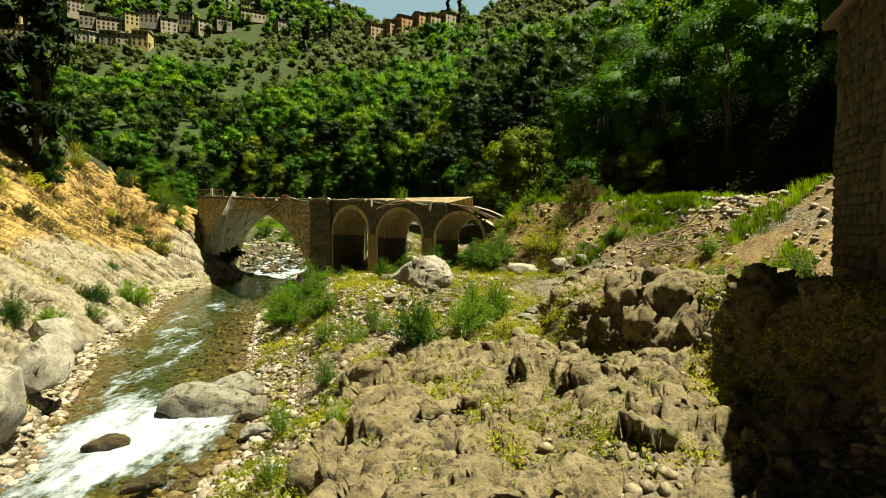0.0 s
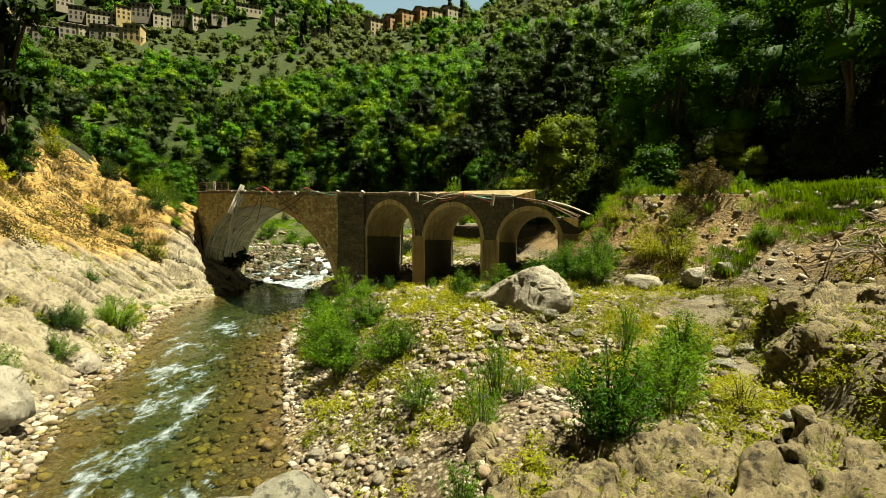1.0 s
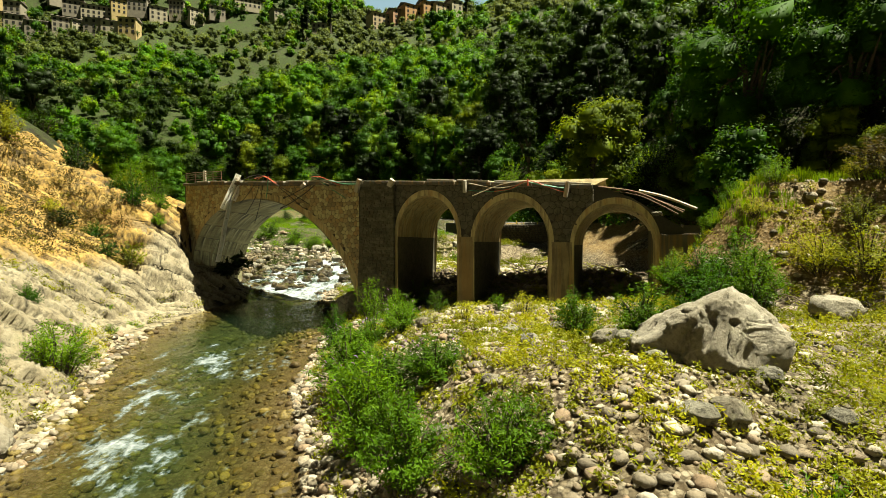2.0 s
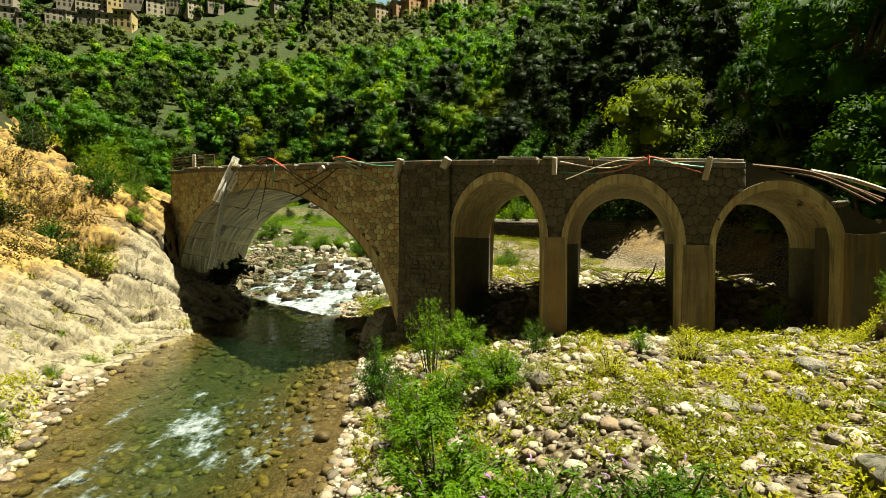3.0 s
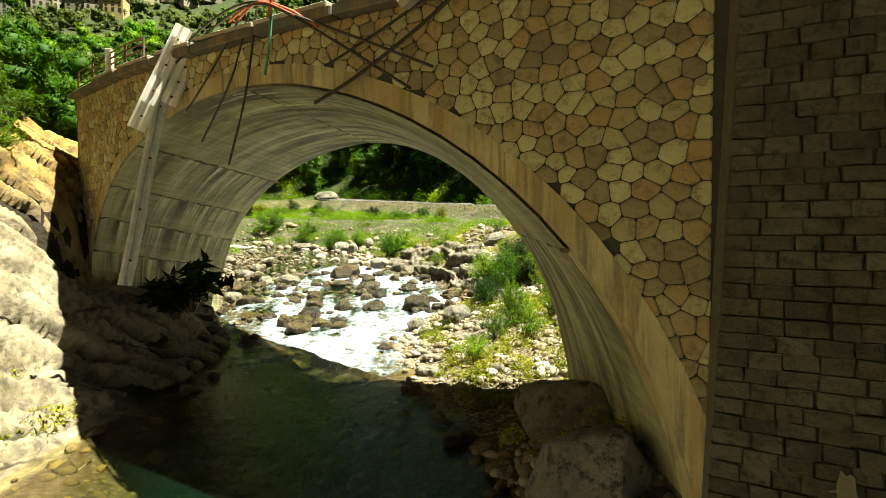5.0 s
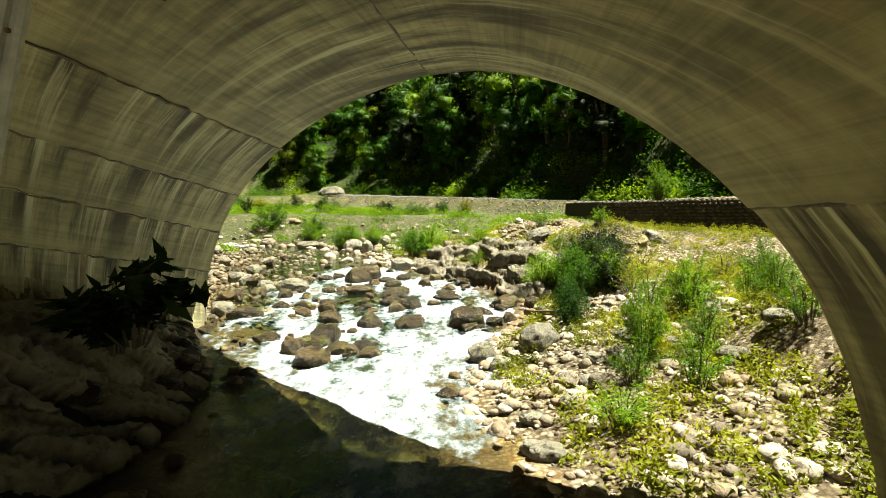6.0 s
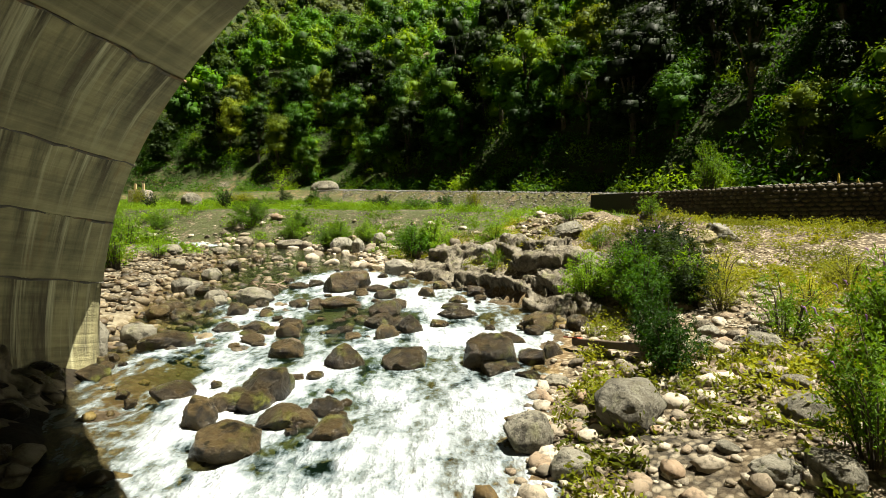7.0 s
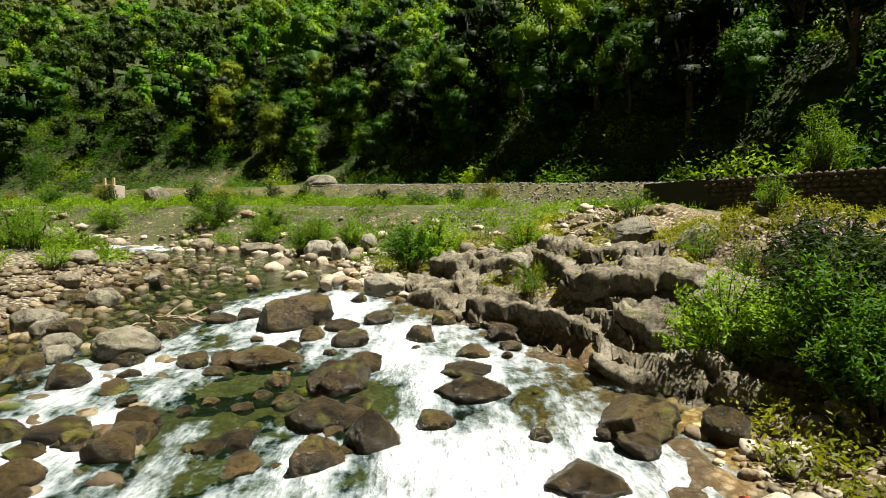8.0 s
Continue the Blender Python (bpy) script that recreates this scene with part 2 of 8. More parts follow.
def stone_material(name, light, mid, dark, scale=1.0, rough=0.85, random_tint=0.0, island=False, moss=0.0, strength=1.0, cracks=0.0, blotch=0.55, relief=0.05, earth=False):
    m, tree, bsdf = material(name)
    vec = coords(tree)
    a, b = noise_tex(tree, vec, 0.9 * scale, 8.0, 0.65), noise_tex(tree, vec, 7.0 * scale, 8.0, 0.75)
    col = blend(tree, 0.45, ramp(tree, a, ((0.36, dark), (0.47, mid), (0.58, light))), ramp(tree, b, ((0.34, dark), (0.5, mid), (0.62, light))))
    if random_tint:
        if island:
            r = tree.nodes.new("ShaderNodeNewGeometry").outputs["Random Per Island"]
        else:
            r = tree.nodes.new("ShaderNodeObjectInfo").outputs["Random"]
        col = blend(tree, random_tint, col, ramp(tree, r, ((0.0, dark), (0.18, tuple(c * 0.8 for c in mid)), (0.35, (mid[0] * 1.1, mid[1] * 0.85, mid[2] * 0.7)), (0.55, mid), (0.8, light), (1.0, tuple(min(c * 1.2, 0.8) for c in light)))))
    if earth:
        at = tree.nodes.new("ShaderNodeAttribute")
        at.attribute_name = "ochre"
        soil = ramp(tree, noise_tex(tree, vec, 1.1, 7.0, 0.7), ((0.34, (0.085, 0.047, 0.012)), (0.5, (0.27, 0.165, 0.036)), (0.66, (0.34, 0.235, 0.075))))
        col = blend(tree, calc(tree, "MULTIPLY", at.outputs["Fac"], 0.92), col, soil)
        # seams between the beds are coloured dark, for their shade and the soil
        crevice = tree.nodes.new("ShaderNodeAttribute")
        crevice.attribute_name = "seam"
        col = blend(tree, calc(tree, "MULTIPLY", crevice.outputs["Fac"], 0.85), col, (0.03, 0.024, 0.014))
    if moss:
        g = noise_tex(tree, vec, 1.6 * scale, 4.0)
        col = blend(tree, ramp(tree, g, ((0.55, (0, 0, 0)), (0.68, (moss, moss, moss)))), col, (0.10, 0.11, 0.02))
    blot = noise_tex(tree, vec, 2.6 * scale, 9.0, 0.72)
    col = blend(tree, ramp(tree, blot, ((0.52, (0, 0, 0)), (0.60, (blotch, blotch, blotch)))), col, tuple(c * 0.75 for c in dark))
    height = calc(tree, "ADD", calc(tree, "ADD", b, calc(tree, "MULTIPLY", a, 1.5)), calc(tree, "MULTIPLY", blot, -1.2))
    if cracks:
        line = crack_lines(tree, vec)
        col = blend(tree, calc(tree, "MULTIPLY", line, cracks), col, tuple(c * 0.4 for c in dark))
        height = calc(tree, "SUBTRACT", height, calc(tree, "MULTIPLY", line, 0.9))
    tree.links.new(col, bsdf.inputs["Base Color"])
    bsdf.inputs["Roughness"].default_value = rough
    bsdf.inputs["Specular IOR Level"].default_value = 0.3
    bump(tree, bsdf, height, strength, relief / scale)
    return m


def leaf_material(name, dark, light, odd=None, shine=0.6):
    m, tree, bsdf = material(name)
    r = tree.nodes.new("ShaderNodeNewGeometry").outputs["Random Per Island"]
    o = tree.nodes.new("ShaderNodeObjectInfo").outputs["Random"]
    tint = tree.nodes.new("ShaderNodeAttribute")
    tint.attribute_name = "tint"
    f = calc(tree, "ADD", calc(tree, "MULTIPLY", r, 0.18), calc(tree, "ADD", calc(tree, "MULTIPLY", o, 0.35), calc(tree, "MULTIPLY", tint.outputs["Fac"], 0.7)))
    col = ramp(tree, f, ((0.1, dark), (0.9, light)))
    if odd:
        g = noise_tex(tree, coords(tree), 0.09, 2.0)
        col = blend(tree, ramp(tree, g, ((0.52, (0, 0, 0)), (0.62, (1, 1, 1)))), col, odd)
    tone = noise_tex(tree, coords(tree), 0.22, 4.0, 0.6)
    col = blend(tree, 1.0, col, ramp(tree, tone, ((0.36, (0.42, 0.46, 0.42)), (0.5, (0.95, 0.95, 0.9)), (0.64, (1.45, 1.35, 1.2)))), "MULTIPLY")
    tree.links.new(col, bsdf.inputs["Base Color"])
    bsdf.inputs["Roughness"].default_value = shine
    bsdf.inputs["Specular IOR Level"].default_value = 0.12
    t = node(tree, "BsdfTranslucent", Color=blend(tree, 1.0, col, (1.7, 1.5, 0.8), "MULTIPLY"))
    mix = tree.nodes.new("ShaderNodeMixShader")
    mix.inputs[0].default_value = 0.42
    out = tree.nodes["Material Output"]
    tree.links.new(bsdf.outputs[0], mix.inputs[1])
    tree.links.new(t.outputs[0], mix.inputs[2])
    tree.links.new(mix.outputs[0], out.inputs[0])
    return m


def ground_material():
    """Rock, gravel, soil and grass by the attributes of the sheet."""
    m, tree, bsdf = material("land")
    vec = coords(tree)
    big, mid, fine = noise_tex(tree, vec, 0.22), noise_tex(tree, vec, 1.3), noise_tex(tree, vec, 7.0, 8.0, 0.7)
    strata = noise_tex(tree, coords(tree, (0.325, 0.39, 2.6), (0.273, 0, 0)), 0.6, 8.0, 0.68)
    rock = ramp(tree, strata, ((0.37, (0.0325, 0.026, 0.0169)), (0.44, (0.15, 0.124, 0.078)), (0.54, (0.237, 0.208, 0.146)), (0.66, (0.172, 0.14, 0.0878))))
    blot = noise_tex(tree, vec, 1.8, 9.0, 0.72)
    rock = blend(tree, ramp(tree, blot, ((0.5, (0, 0, 0)), (0.60, (0.476, 0.476, 0.476)))), rock, (0.0442, 0.0354, 0.0221))
    line = crack_lines(tree, vec)
    rock = blend(tree, calc(tree, "MULTIPLY", line, 0.92), rock, (0.0163, 0.013, 0.00845))
    attr = tree.nodes.new("ShaderNodeAttribute")
    attr.attribute_name = "cover"
    split = tree.nodes.new("ShaderNodeSeparateColor")
    tree.links.new(attr.outputs["Color"], split.inputs[0])
    ochre = ramp(tree, mid, ((0.3, (0.0975, 0.053, 0.0177)), (0.5, (0.221, 0.133, 0.0398)), (0.7, (0.265, 0.186, 0.0793))))
    pebble = tree.nodes.new("ShaderNodeTexVoronoi")
    pebble.inputs["Scale"].default_value = 7.0
    tree.links.new(vec, pebble.inputs["Vector"])
    tone = tree.nodes.new("ShaderNodeSeparateColor")
    tree.links.new(pebble.outputs["Color"], tone.inputs[0])
    gravel = ramp(tree, tone.outputs[0], ((0.0, (0.038, 0.031, 0.021)), (0.5, (0.155, 0.129, 0.088)), (1.0, (0.27, 0.238, 0.18))))
    gravel = blend(tree, ramp(tree, pebble.outputs["Distance"], ((0.35, (0, 0, 0)), (0.75, (1, 1, 1)))), gravel, (0.0265, 0.0221, 0.0155))
    # near-black soil, which also carries the shade below the slope's trees
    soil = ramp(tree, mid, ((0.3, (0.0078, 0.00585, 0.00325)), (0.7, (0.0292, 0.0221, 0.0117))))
    grass = ramp(tree, mid, ((0.3, (0.009, 0.018, 0.0026)), (0.7, (0.030, 0.046, 0.0065))))
    col = blend(tree, split.outputs[0], gravel, rock)
    col = blend(tree, calc(tree, "MULTIPLY", attr.outputs["Alpha"], ramp(tree, big, ((0.34, (0, 0, 0)), (0.46, (1, 1, 1))))), col, ochre)
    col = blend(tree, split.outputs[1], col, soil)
    patch = ramp(tree, calc(tree, "ADD", calc(tree, "MULTIPLY", mid, 0.6), calc(tree, "MULTIPLY", big, 0.4)), ((0.38, (0, 0, 0)), (0.5, (1, 1, 1))))
    col = blend(tree, calc(tree, "MULTIPLY", split.outputs[2], patch), col, grass)
    tree.links.new(col, bsdf.inputs["Base Color"])
    bsdf.inputs["Roughness"].default_value = 0.9
    bsdf.inputs["Specular IOR Level"].default_value = 0.2
    bump(tree, bsdf, calc(tree, "ADD", calc(tree, "SUBTRACT", calc(tree, "MULTIPLY", strata, 2.5), calc(tree, "ADD", calc(tree, "MULTIPLY", blot, 1.5), calc(tree, "MULTIPLY", calc(tree, "MULTIPLY", line, split.outputs[0]), 2.0))), calc(tree, "SUBTRACT", fine, calc(tree, "MULTIPLY", pebble.outputs["Distance"], 0.5))), 0.9, 0.085)
    return m


def water_material():
    """Clear water over stones, greener with depth, and silky white foam where the flow attribute asks for it."""
    m, tree, bsdf = material("river_water")
    attr = tree.nodes.new("ShaderNodeAttribute")
    attr.attribute_name = "flow"
    split = tree.nodes.new("ShaderNodeSeparateColor")
    tree.links.new(attr.outputs["Color"], split.inputs[0])
    streak = noise_tex(tree, coords(tree, (1.0, 0.34, 0.6), (0, 0, -0.35)), 0.75, 5.0, 0.6)
    churn = noise_tex(tree, coords(tree, (1.0, 0.7, 1.0)), 2.4, 5.0, 0.6)
    froth = noise_tex(tree, coords(tree), 7.0, 4.0, 0.6)
    foam = calc(tree, "ADD", split.outputs[0], calc(tree, "ADD", calc(tree, "MULTIPLY", calc(tree, "SUBTRACT", streak, 0.5), 1.7), calc(tree, "ADD", calc(tree, "MULTIPLY", calc(tree, "SUBTRACT", churn, 0.5), 1.0), calc(tree, "MULTIPLY", calc(tree, "SUBTRACT", froth, 0.5), 0.35))))
    white = ramp(tree, foam, ((0.46, (0, 0, 0)), (0.62, (0.5, 0.5, 0.5)), (0.90, (1, 1, 1))))
    deep = ramp(tree, split.outputs[1], ((0.0, (0.013, 0.012, 0.004)), (0.45, (0.007, 0.016, 0.006)), (1.0, (0.006, 0.022, 0.010))))
    body = node(tree, "BsdfDiffuse", Color=deep)
    clear = node(tree, "BsdfTransparent", Color=ramp(tree, split.outputs[1], ((0.0, (0.95, 0.89, 0.62)), (0.4, (0.66, 0.71, 0.36)), (1.0, (0.32, 0.52, 0.24)))))
    murk = tree.nodes.new("ShaderNodeMixShader")
    tree.links.new(ramp(tree, split.outputs[1], ((0.0, (0.02, 0.02, 0.02)), (0.4, (0.06, 0.06, 0.06)), (1.0, (0.17, 0.17, 0.17)))), murk.inputs[0])
    tree.links.new(clear.outputs[0], murk.inputs[1])
    tree.links.new(body.outputs[0], murk.inputs[2])
    rip = node(tree, "Bump", Height=calc(tree, "ADD", noise_tex(tree, coords(tree, (1, 0.6, 1)), 2.2, 4.0), calc(tree, "MULTIPLY", froth, 0.3)), Strength=0.5, Distance=0.12)
    gloss = node(tree, "BsdfGlossy", Color=(1, 1, 1, 1), Roughness=0.06, Normal=rip.outputs[0])
    fres = node(tree, "Fresnel", IOR=1.33, Normal=rip.outputs[0])
    surf = tree.nodes.new("ShaderNodeMixShader")
    tree.links.new(fres.outputs[0], surf.inputs[0])
    tree.links.new(murk.outputs[0], surf.inputs[1])
    tree.links.new(gloss.outputs[0], surf.inputs[2])
    tree.links.new(ramp(tree, foam, ((0.45, (0.06, 0.115, 0.125)), (0.68, (0.19, 0.225, 0.245)), (1.0, (0.33, 0.35, 0.37)))), bsdf.inputs["Base Color"])
    bsdf.inputs["Roughness"].default_value = 0.7
    fb = node(tree, "Bump", Height=calc(tree, "ADD", calc(tree, "MULTIPLY", streak, 2.0), churn), Strength=1.0, Distance=0.35)
    tree.links.new(fb.outputs[0], bsdf.inputs["Normal"])
    top = tree.nodes.new("ShaderNodeMixShader")
    tree.links.new(white, top.inputs[0])
    tree.links.new(surf.outputs[0], top.inputs[1])
    tree.links.new(bsdf.outputs[0], top.inputs[2])
    tree.links.new(top.outputs[0], tree.nodes["Material Output"].inputs[0])
    return m


def concrete_material(name, light, dark, streaks=0.6):
    m, tree, bsdf = material(name)
    vec = coords(tree)
    a, f = noise_tex(tree, vec, 0.8), noise_tex(tree, vec, 12.0, 6.0, 0.7)
    drip = noise_tex(tree, coords(tree, (3.0, 3.0, 0.25)), 1.2, 7.0, 0.7)
    col = ramp(tree, a, ((0.3, dark), (0.65, light)))
    col = blend(tree, ramp(tree, drip, ((0.48, (0, 0, 0)), (0.60, (streaks, streaks, streaks)))), col, (0.07, 0.055, 0.035))
    col = blend(tree, calc(tree, "MULTIPLY", ramp(tree, noise_tex(tree, coords(tree, (2.2, 2.2, 0.12)), 1.0, 4.0), ((0.5, (0, 0, 0)), (0.62, (1, 1, 1)))), 0.6), col, (0.27, 0.15, 0.045))
    col = blend(tree, 0.25, col, ramp(tree, f, ((0.3, dark), (0.7, light))))
    tree.links.new(col, bsdf.inputs["Base Color"])
    bsdf.inputs["Roughness"].default_value = 0.85
    bump(tree, bsdf, calc(tree, "ADD", f, calc(tree, "MULTIPLY", drip, 0.7)), 0.5, 0.03)
    return m


def soffit_material():
    """Board-marked concrete; pale and dark runs start below each joint. The band attribute holds metres along the barrel, metres round the curve and the height within a panel."""
    m, tree, bsdf = material("board_marked_concrete")
    attr = tree.nodes.new("ShaderNodeAttribute")
    attr.attribute_name = "band"
    split = tree.nodes.new("ShaderNodeSeparateColor")
    tree.links.new(attr.outputs["Color"], split.inputs[0])
    vec = coords(tree)

    def run(sx, sy, shift, detail=6.0):
        mp = node(tree, "Mapping", Vector=attr.outputs["Color"])
        mp.inputs["Scale"].default_value = (sx, sy, 0)
        mp.inputs["Location"].default_value = (shift, shift, 0)
        return noise_tex(tree, mp.outputs[0], 1.0, detail, 0.65)
    a, f = noise_tex(tree, vec, 0.5, 6.0), noise_tex(tree, vec, 14.0, 6.0, 0.7)
    boards = run(0.12, 6.0, 5.0, 4.0)
    col = ramp(tree, a, ((0.38, (0.10, 0.09, 0.045)), (0.60, (0.34, 0.31, 0.16))))
    col = blend(tree, 0.4, col, ramp(tree, boards, ((0.35, (0.147, 0.135, 0.0636)), (0.65, (0.37, 0.348, 0.183)))))
    high = calc(tree, "POWER", split.outputs[2], 0.6)
    dark = ramp(tree, run(1.29, 0.139, 2.24), ((0.45, (0, 0, 0)), (0.60, (1, 1, 1))))
    col = blend(tree, calc(tree, "MULTIPLY", dark, calc(tree, "MULTIPLY", high, 0.95)), col, (0.0292, 0.0247, 0.013))
    pale = ramp(tree, run(2.06, 0.0871, 6.73), ((0.54, (0, 0, 0)), (0.64, (1, 1, 1))))
    col = blend(tree, calc(tree, "MULTIPLY", pale, calc(tree, "MULTIPLY", high, 0.95)), col, (0.498, 0.48, 0.299))
    rust = ramp(tree, run(0.772, 0.261, 15.8), ((0.60, (0, 0, 0)), (0.72, (1, 1, 1))))
    col = blend(tree, calc(tree, "MULTIPLY", rust, 0.5), col, (0.215, 0.122, 0.0336))
    tree.links.new(col, bsdf.inputs["Base Color"])
    bsdf.inputs["Roughness"].default_value = 0.85
    bump(tree, bsdf, calc(tree, "ADD", f, calc(tree, "MULTIPLY", boards, 1.5)), 0.6, 0.03)
    return m


def plain(name, colour, rough=0.6, metal=0.0, vary=0.25, scale=8.0):
    m, tree, bsdf = material(name)
    n = noise_tex(tree, coords(tree), scale, 6.0, 0.65)
    col = ramp(tree, n, ((0.3, tuple(c * (1 - vary) for c in colour)), (0.7, tuple(min(1, c * (1 + vary)) for c in colour))))
    tree.links.new(col, bsdf.inputs["Base Color"])
    bsdf.inputs["Roughness"].default_value, bsdf.inputs["Metallic"].default_value = rough, metal
    bump(tree, bsdf, n, 0.3, 0.02)
    return m


LAND = ground_material()
WATER = water_material()
PIERCONC = concrete_material("stained_pier_concrete", (0.235, 0.19, 0.102), (0.0983, 0.078, 0.0427), 0.95)
CONCRETE = concrete_material("weathered_concrete", (0.439, 0.367, 0.197), (0.227, 0.187, 0.0944), 0.85)
SOFFIT = soffit_material()
JOINT = plain("dark_mortar", (0.0308, 0.0283, 0.0215), 0.95)
PIERJOINT = plain("pier_mortar", (0.072, 0.064, 0.046), 0.95)
BLOCK = stone_material("pier_stone", (0.121, 0.114, 0.0792), (0.0698, 0.0645, 0.0444), (0.028, 0.0255, 0.018), 2.4, 0.9, 0.45, relief=0.12)
RUBBLE = stone_material("field_stone", (0.384, 0.349, 0.195), (0.298, 0.249, 0.136), (0.164, 0.122, 0.0684), 1.5, 0.9, 0.85)
PALEROCK = stone_material("pale_limestone", (0.281, 0.259, 0.211), (0.204, 0.183, 0.14), (0.0702, 0.0618, 0.0449), 1.4, 0.9, 0.15, moss=0.12, blotch=0.45, relief=0.1)
ROCK = stone_material("limestone", (0.223, 0.21, 0.171), (0.145, 0.133, 0.0987), (0.03, 0.0265, 0.0193), 1.2, 0.9, 0.35, moss=0.3, blotch=0.8, relief=0.12)
COBBLE = stone_material("river_cobble", (0.318, 0.281, 0.219), (0.162, 0.134, 0.0939), (0.0423, 0.0335, 0.0226), 2.0, 0.8, 0.75, True)
WETROCK = stone_material("wet_boulder", (0.0833, 0.0585, 0.0244), (0.0205, 0.0152, 0.00683), (0.00341, 0.00292, 0.00195), 1.0, 0.32, 0.4, moss=0.7, blotch=0.9, relief=0.12)
LEAF = leaf_material("broad_leaf", (0.01, 0.0365, 0.001), (0.0718, 0.188, 0.00501), (0.108, 0.188, 0.00601))
# dark leaf colour, also put where shade falls on slope trees and bushes
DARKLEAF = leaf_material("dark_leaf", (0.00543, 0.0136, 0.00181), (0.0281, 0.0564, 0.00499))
OLIVE = leaf_material("olive_leaf", (0.026, 0.0423, 0.00975), (0.0975, 0.13, 0.039))
YELLOWLEAF = leaf_material("yellow_green_leaf", (0.106, 0.127, 0.00715), (0.293, 0.301, 0.0215))
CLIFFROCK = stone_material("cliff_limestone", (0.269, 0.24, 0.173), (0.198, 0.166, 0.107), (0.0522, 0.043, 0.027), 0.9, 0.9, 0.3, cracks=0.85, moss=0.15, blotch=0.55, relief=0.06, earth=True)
GREYRUBBLE = stone_material("grey_field_stone", (0.105, 0.0966, 0.0732), (0.0761, 0.0693, 0.0516), (0.036, 0.0337, 0.0258), 1.5, 0.9, 0.35)
GREYCOBBLE = stone_material("grey_gravel", (0.203, 0.194, 0.177), (0.15, 0.142, 0.128), (0.0793, 0.0754, 0.0663), 2.0, 0.9, 0.25, True)
MIXCOBBLE = stone_material("shoal_stone", (0.145, 0.115, 0.0702), (0.0544, 0.0413, 0.0207), (0.0109, 0.00827, 0.00414), 2.0, 0.5, 0.85, True)
WETCOBBLE = stone_material("bed_stone", (0.125, 0.0905, 0.0234), (0.0499, 0.0343, 0.0083), (0.0114, 0.00825, 0.00248), 2.0, 0.6, 0.6, True)
SCREE = stone_material("brown_scree", (0.195, 0.163, 0.104), (0.111, 0.091, 0.0553), (0.0325, 0.026, 0.0163), 2.0, 0.9, 0.8, True)
RIBROCK = stone_material("grey_brown_bedrock", (0.195, 0.176, 0.137), (0.111, 0.0943, 0.065), (0.0292, 0.024, 0.0156), 1.2, 0.8, 0.0, moss=0.4, blotch=0.7, relief=0.08)
CRAGROCK = stone_material("ochre_crag", (0.234, 0.195, 0.107), (0.137, 0.111, 0.0585), (0.0228, 0.0182, 0.0111), 1.3, 0.9, 0.25, moss=0.5, blotch=0.85, relief=0.13)
HOUSESTONE = stone_material("house_stone", (0.0929, 0.0806, 0.0555), (0.0587, 0.0496, 0.0325), (0.0216, 0.0179, 0.0123), 2.0, 0.9, 0.5)
RENDERED = concrete_material("old_render", (0.0865, 0.0728, 0.0496), (0.0341, 0.0278, 0.0186), 0.9)
DARKCONC = concrete_material("dark_concrete", (0.0986, 0.0929, 0.0765), (0.0493, 0.0464, 0.0382), 0.6)
PALECONC = concrete_material("pale_concrete", (0.343, 0.315, 0.265), (0.249, 0.226, 0.183), 0.3)
DARKVOID = plain("dark_opening", (0.00884, 0.00793, 0.00663), 0.9)
TILE = plain("old_roof_tile", (0.106, 0.0663, 0.0442), 0.9)
ROOF = plain("village_roof", (0.0884, 0.0708, 0.0575), 0.9, 0, 0.35, 0.6)
VILLAGE = [plain("village_wall", c, 0.9, 0, 0.2, 0.5) for c in ((0.216, 0.188, 0.141), (0.31, 0.272, 0.197), (0.338, 0.254, 0.112), (0.188, 0.164, 0.127), (0.357, 0.272, 0.169), (0.338, 0.197, 0.117), (0.367, 0.207, 0.0897), (0.376, 0.376, 0.367))]
WHITEMETAL = plain("white_enamel", (0.8, 0.79, 0.75), 0.5, 0.0, 0.12, 4.0)
GALV = plain("galvanised_steel", (0.52, 0.53, 0.52), 0.5, 0.25, 0.2, 5.0)
RUST = plain("rusty_steel", (0.0884, 0.0486, 0.0265), 0.85, 0.2, 0.4, 9.0)
DARKMETAL = plain("black_conduit", (0.0155, 0.0133, 0.0111), 0.6)
REDPIPE = plain("red_conduit", (0.358, 0.065, 0.026), 0.6, 0.0, 0.25)
GREENPIPE = plain("green_conduit", (0.039, 0.169, 0.091), 0.6, 0.0, 0.25)
PALEPIPE = plain("pale_conduit", (0.243, 0.199, 0.124), 0.6, 0.0, 0.25)
OLDTIMBER = plain("wet_timber", (0.0553, 0.039, 0.0228), 0.7, 0.0, 0.4, 7.0)
DEADWOOD = plain("bleached_wood", (0.15, 0.115, 0.0793), 0.9, 0.0, 0.35, 6.0)
PURPLE = plain("purple_flower", (0.195, 0.091, 0.247), 0.8)
YELLOWFLOWER = plain("yellow_flower", (0.403, 0.293, 0.026), 0.8)
FRESHLEAF = leaf_material("fresh_leaf", (0.0456, 0.103, 0.00312), (0.146, 0.262, 0.0104))
YELLOWGREEN = leaf_material("sunlit_leaf", (0.065, 0.104, 0.0039), (0.176, 0.221, 0.0117))
DRYLEAF = leaf_material("dry_leaf", (0.0325, 0.0273, 0.0091), (0.111, 0.091, 0.026))
BRIGHTLEAF = leaf_material("bright_broad_leaf", (0.0175, 0.0553, 0.00136), (0.0761, 0.189, 0.00546))
GRASS = leaf_material("tall_grass", (0.0673, 0.128, 0.0052), (0.194, 0.299, 0.0163))
BARK = plain("bark", (0.0442, 0.0331, 0.0221), 0.9, 0.0, 0.4, 5.0)


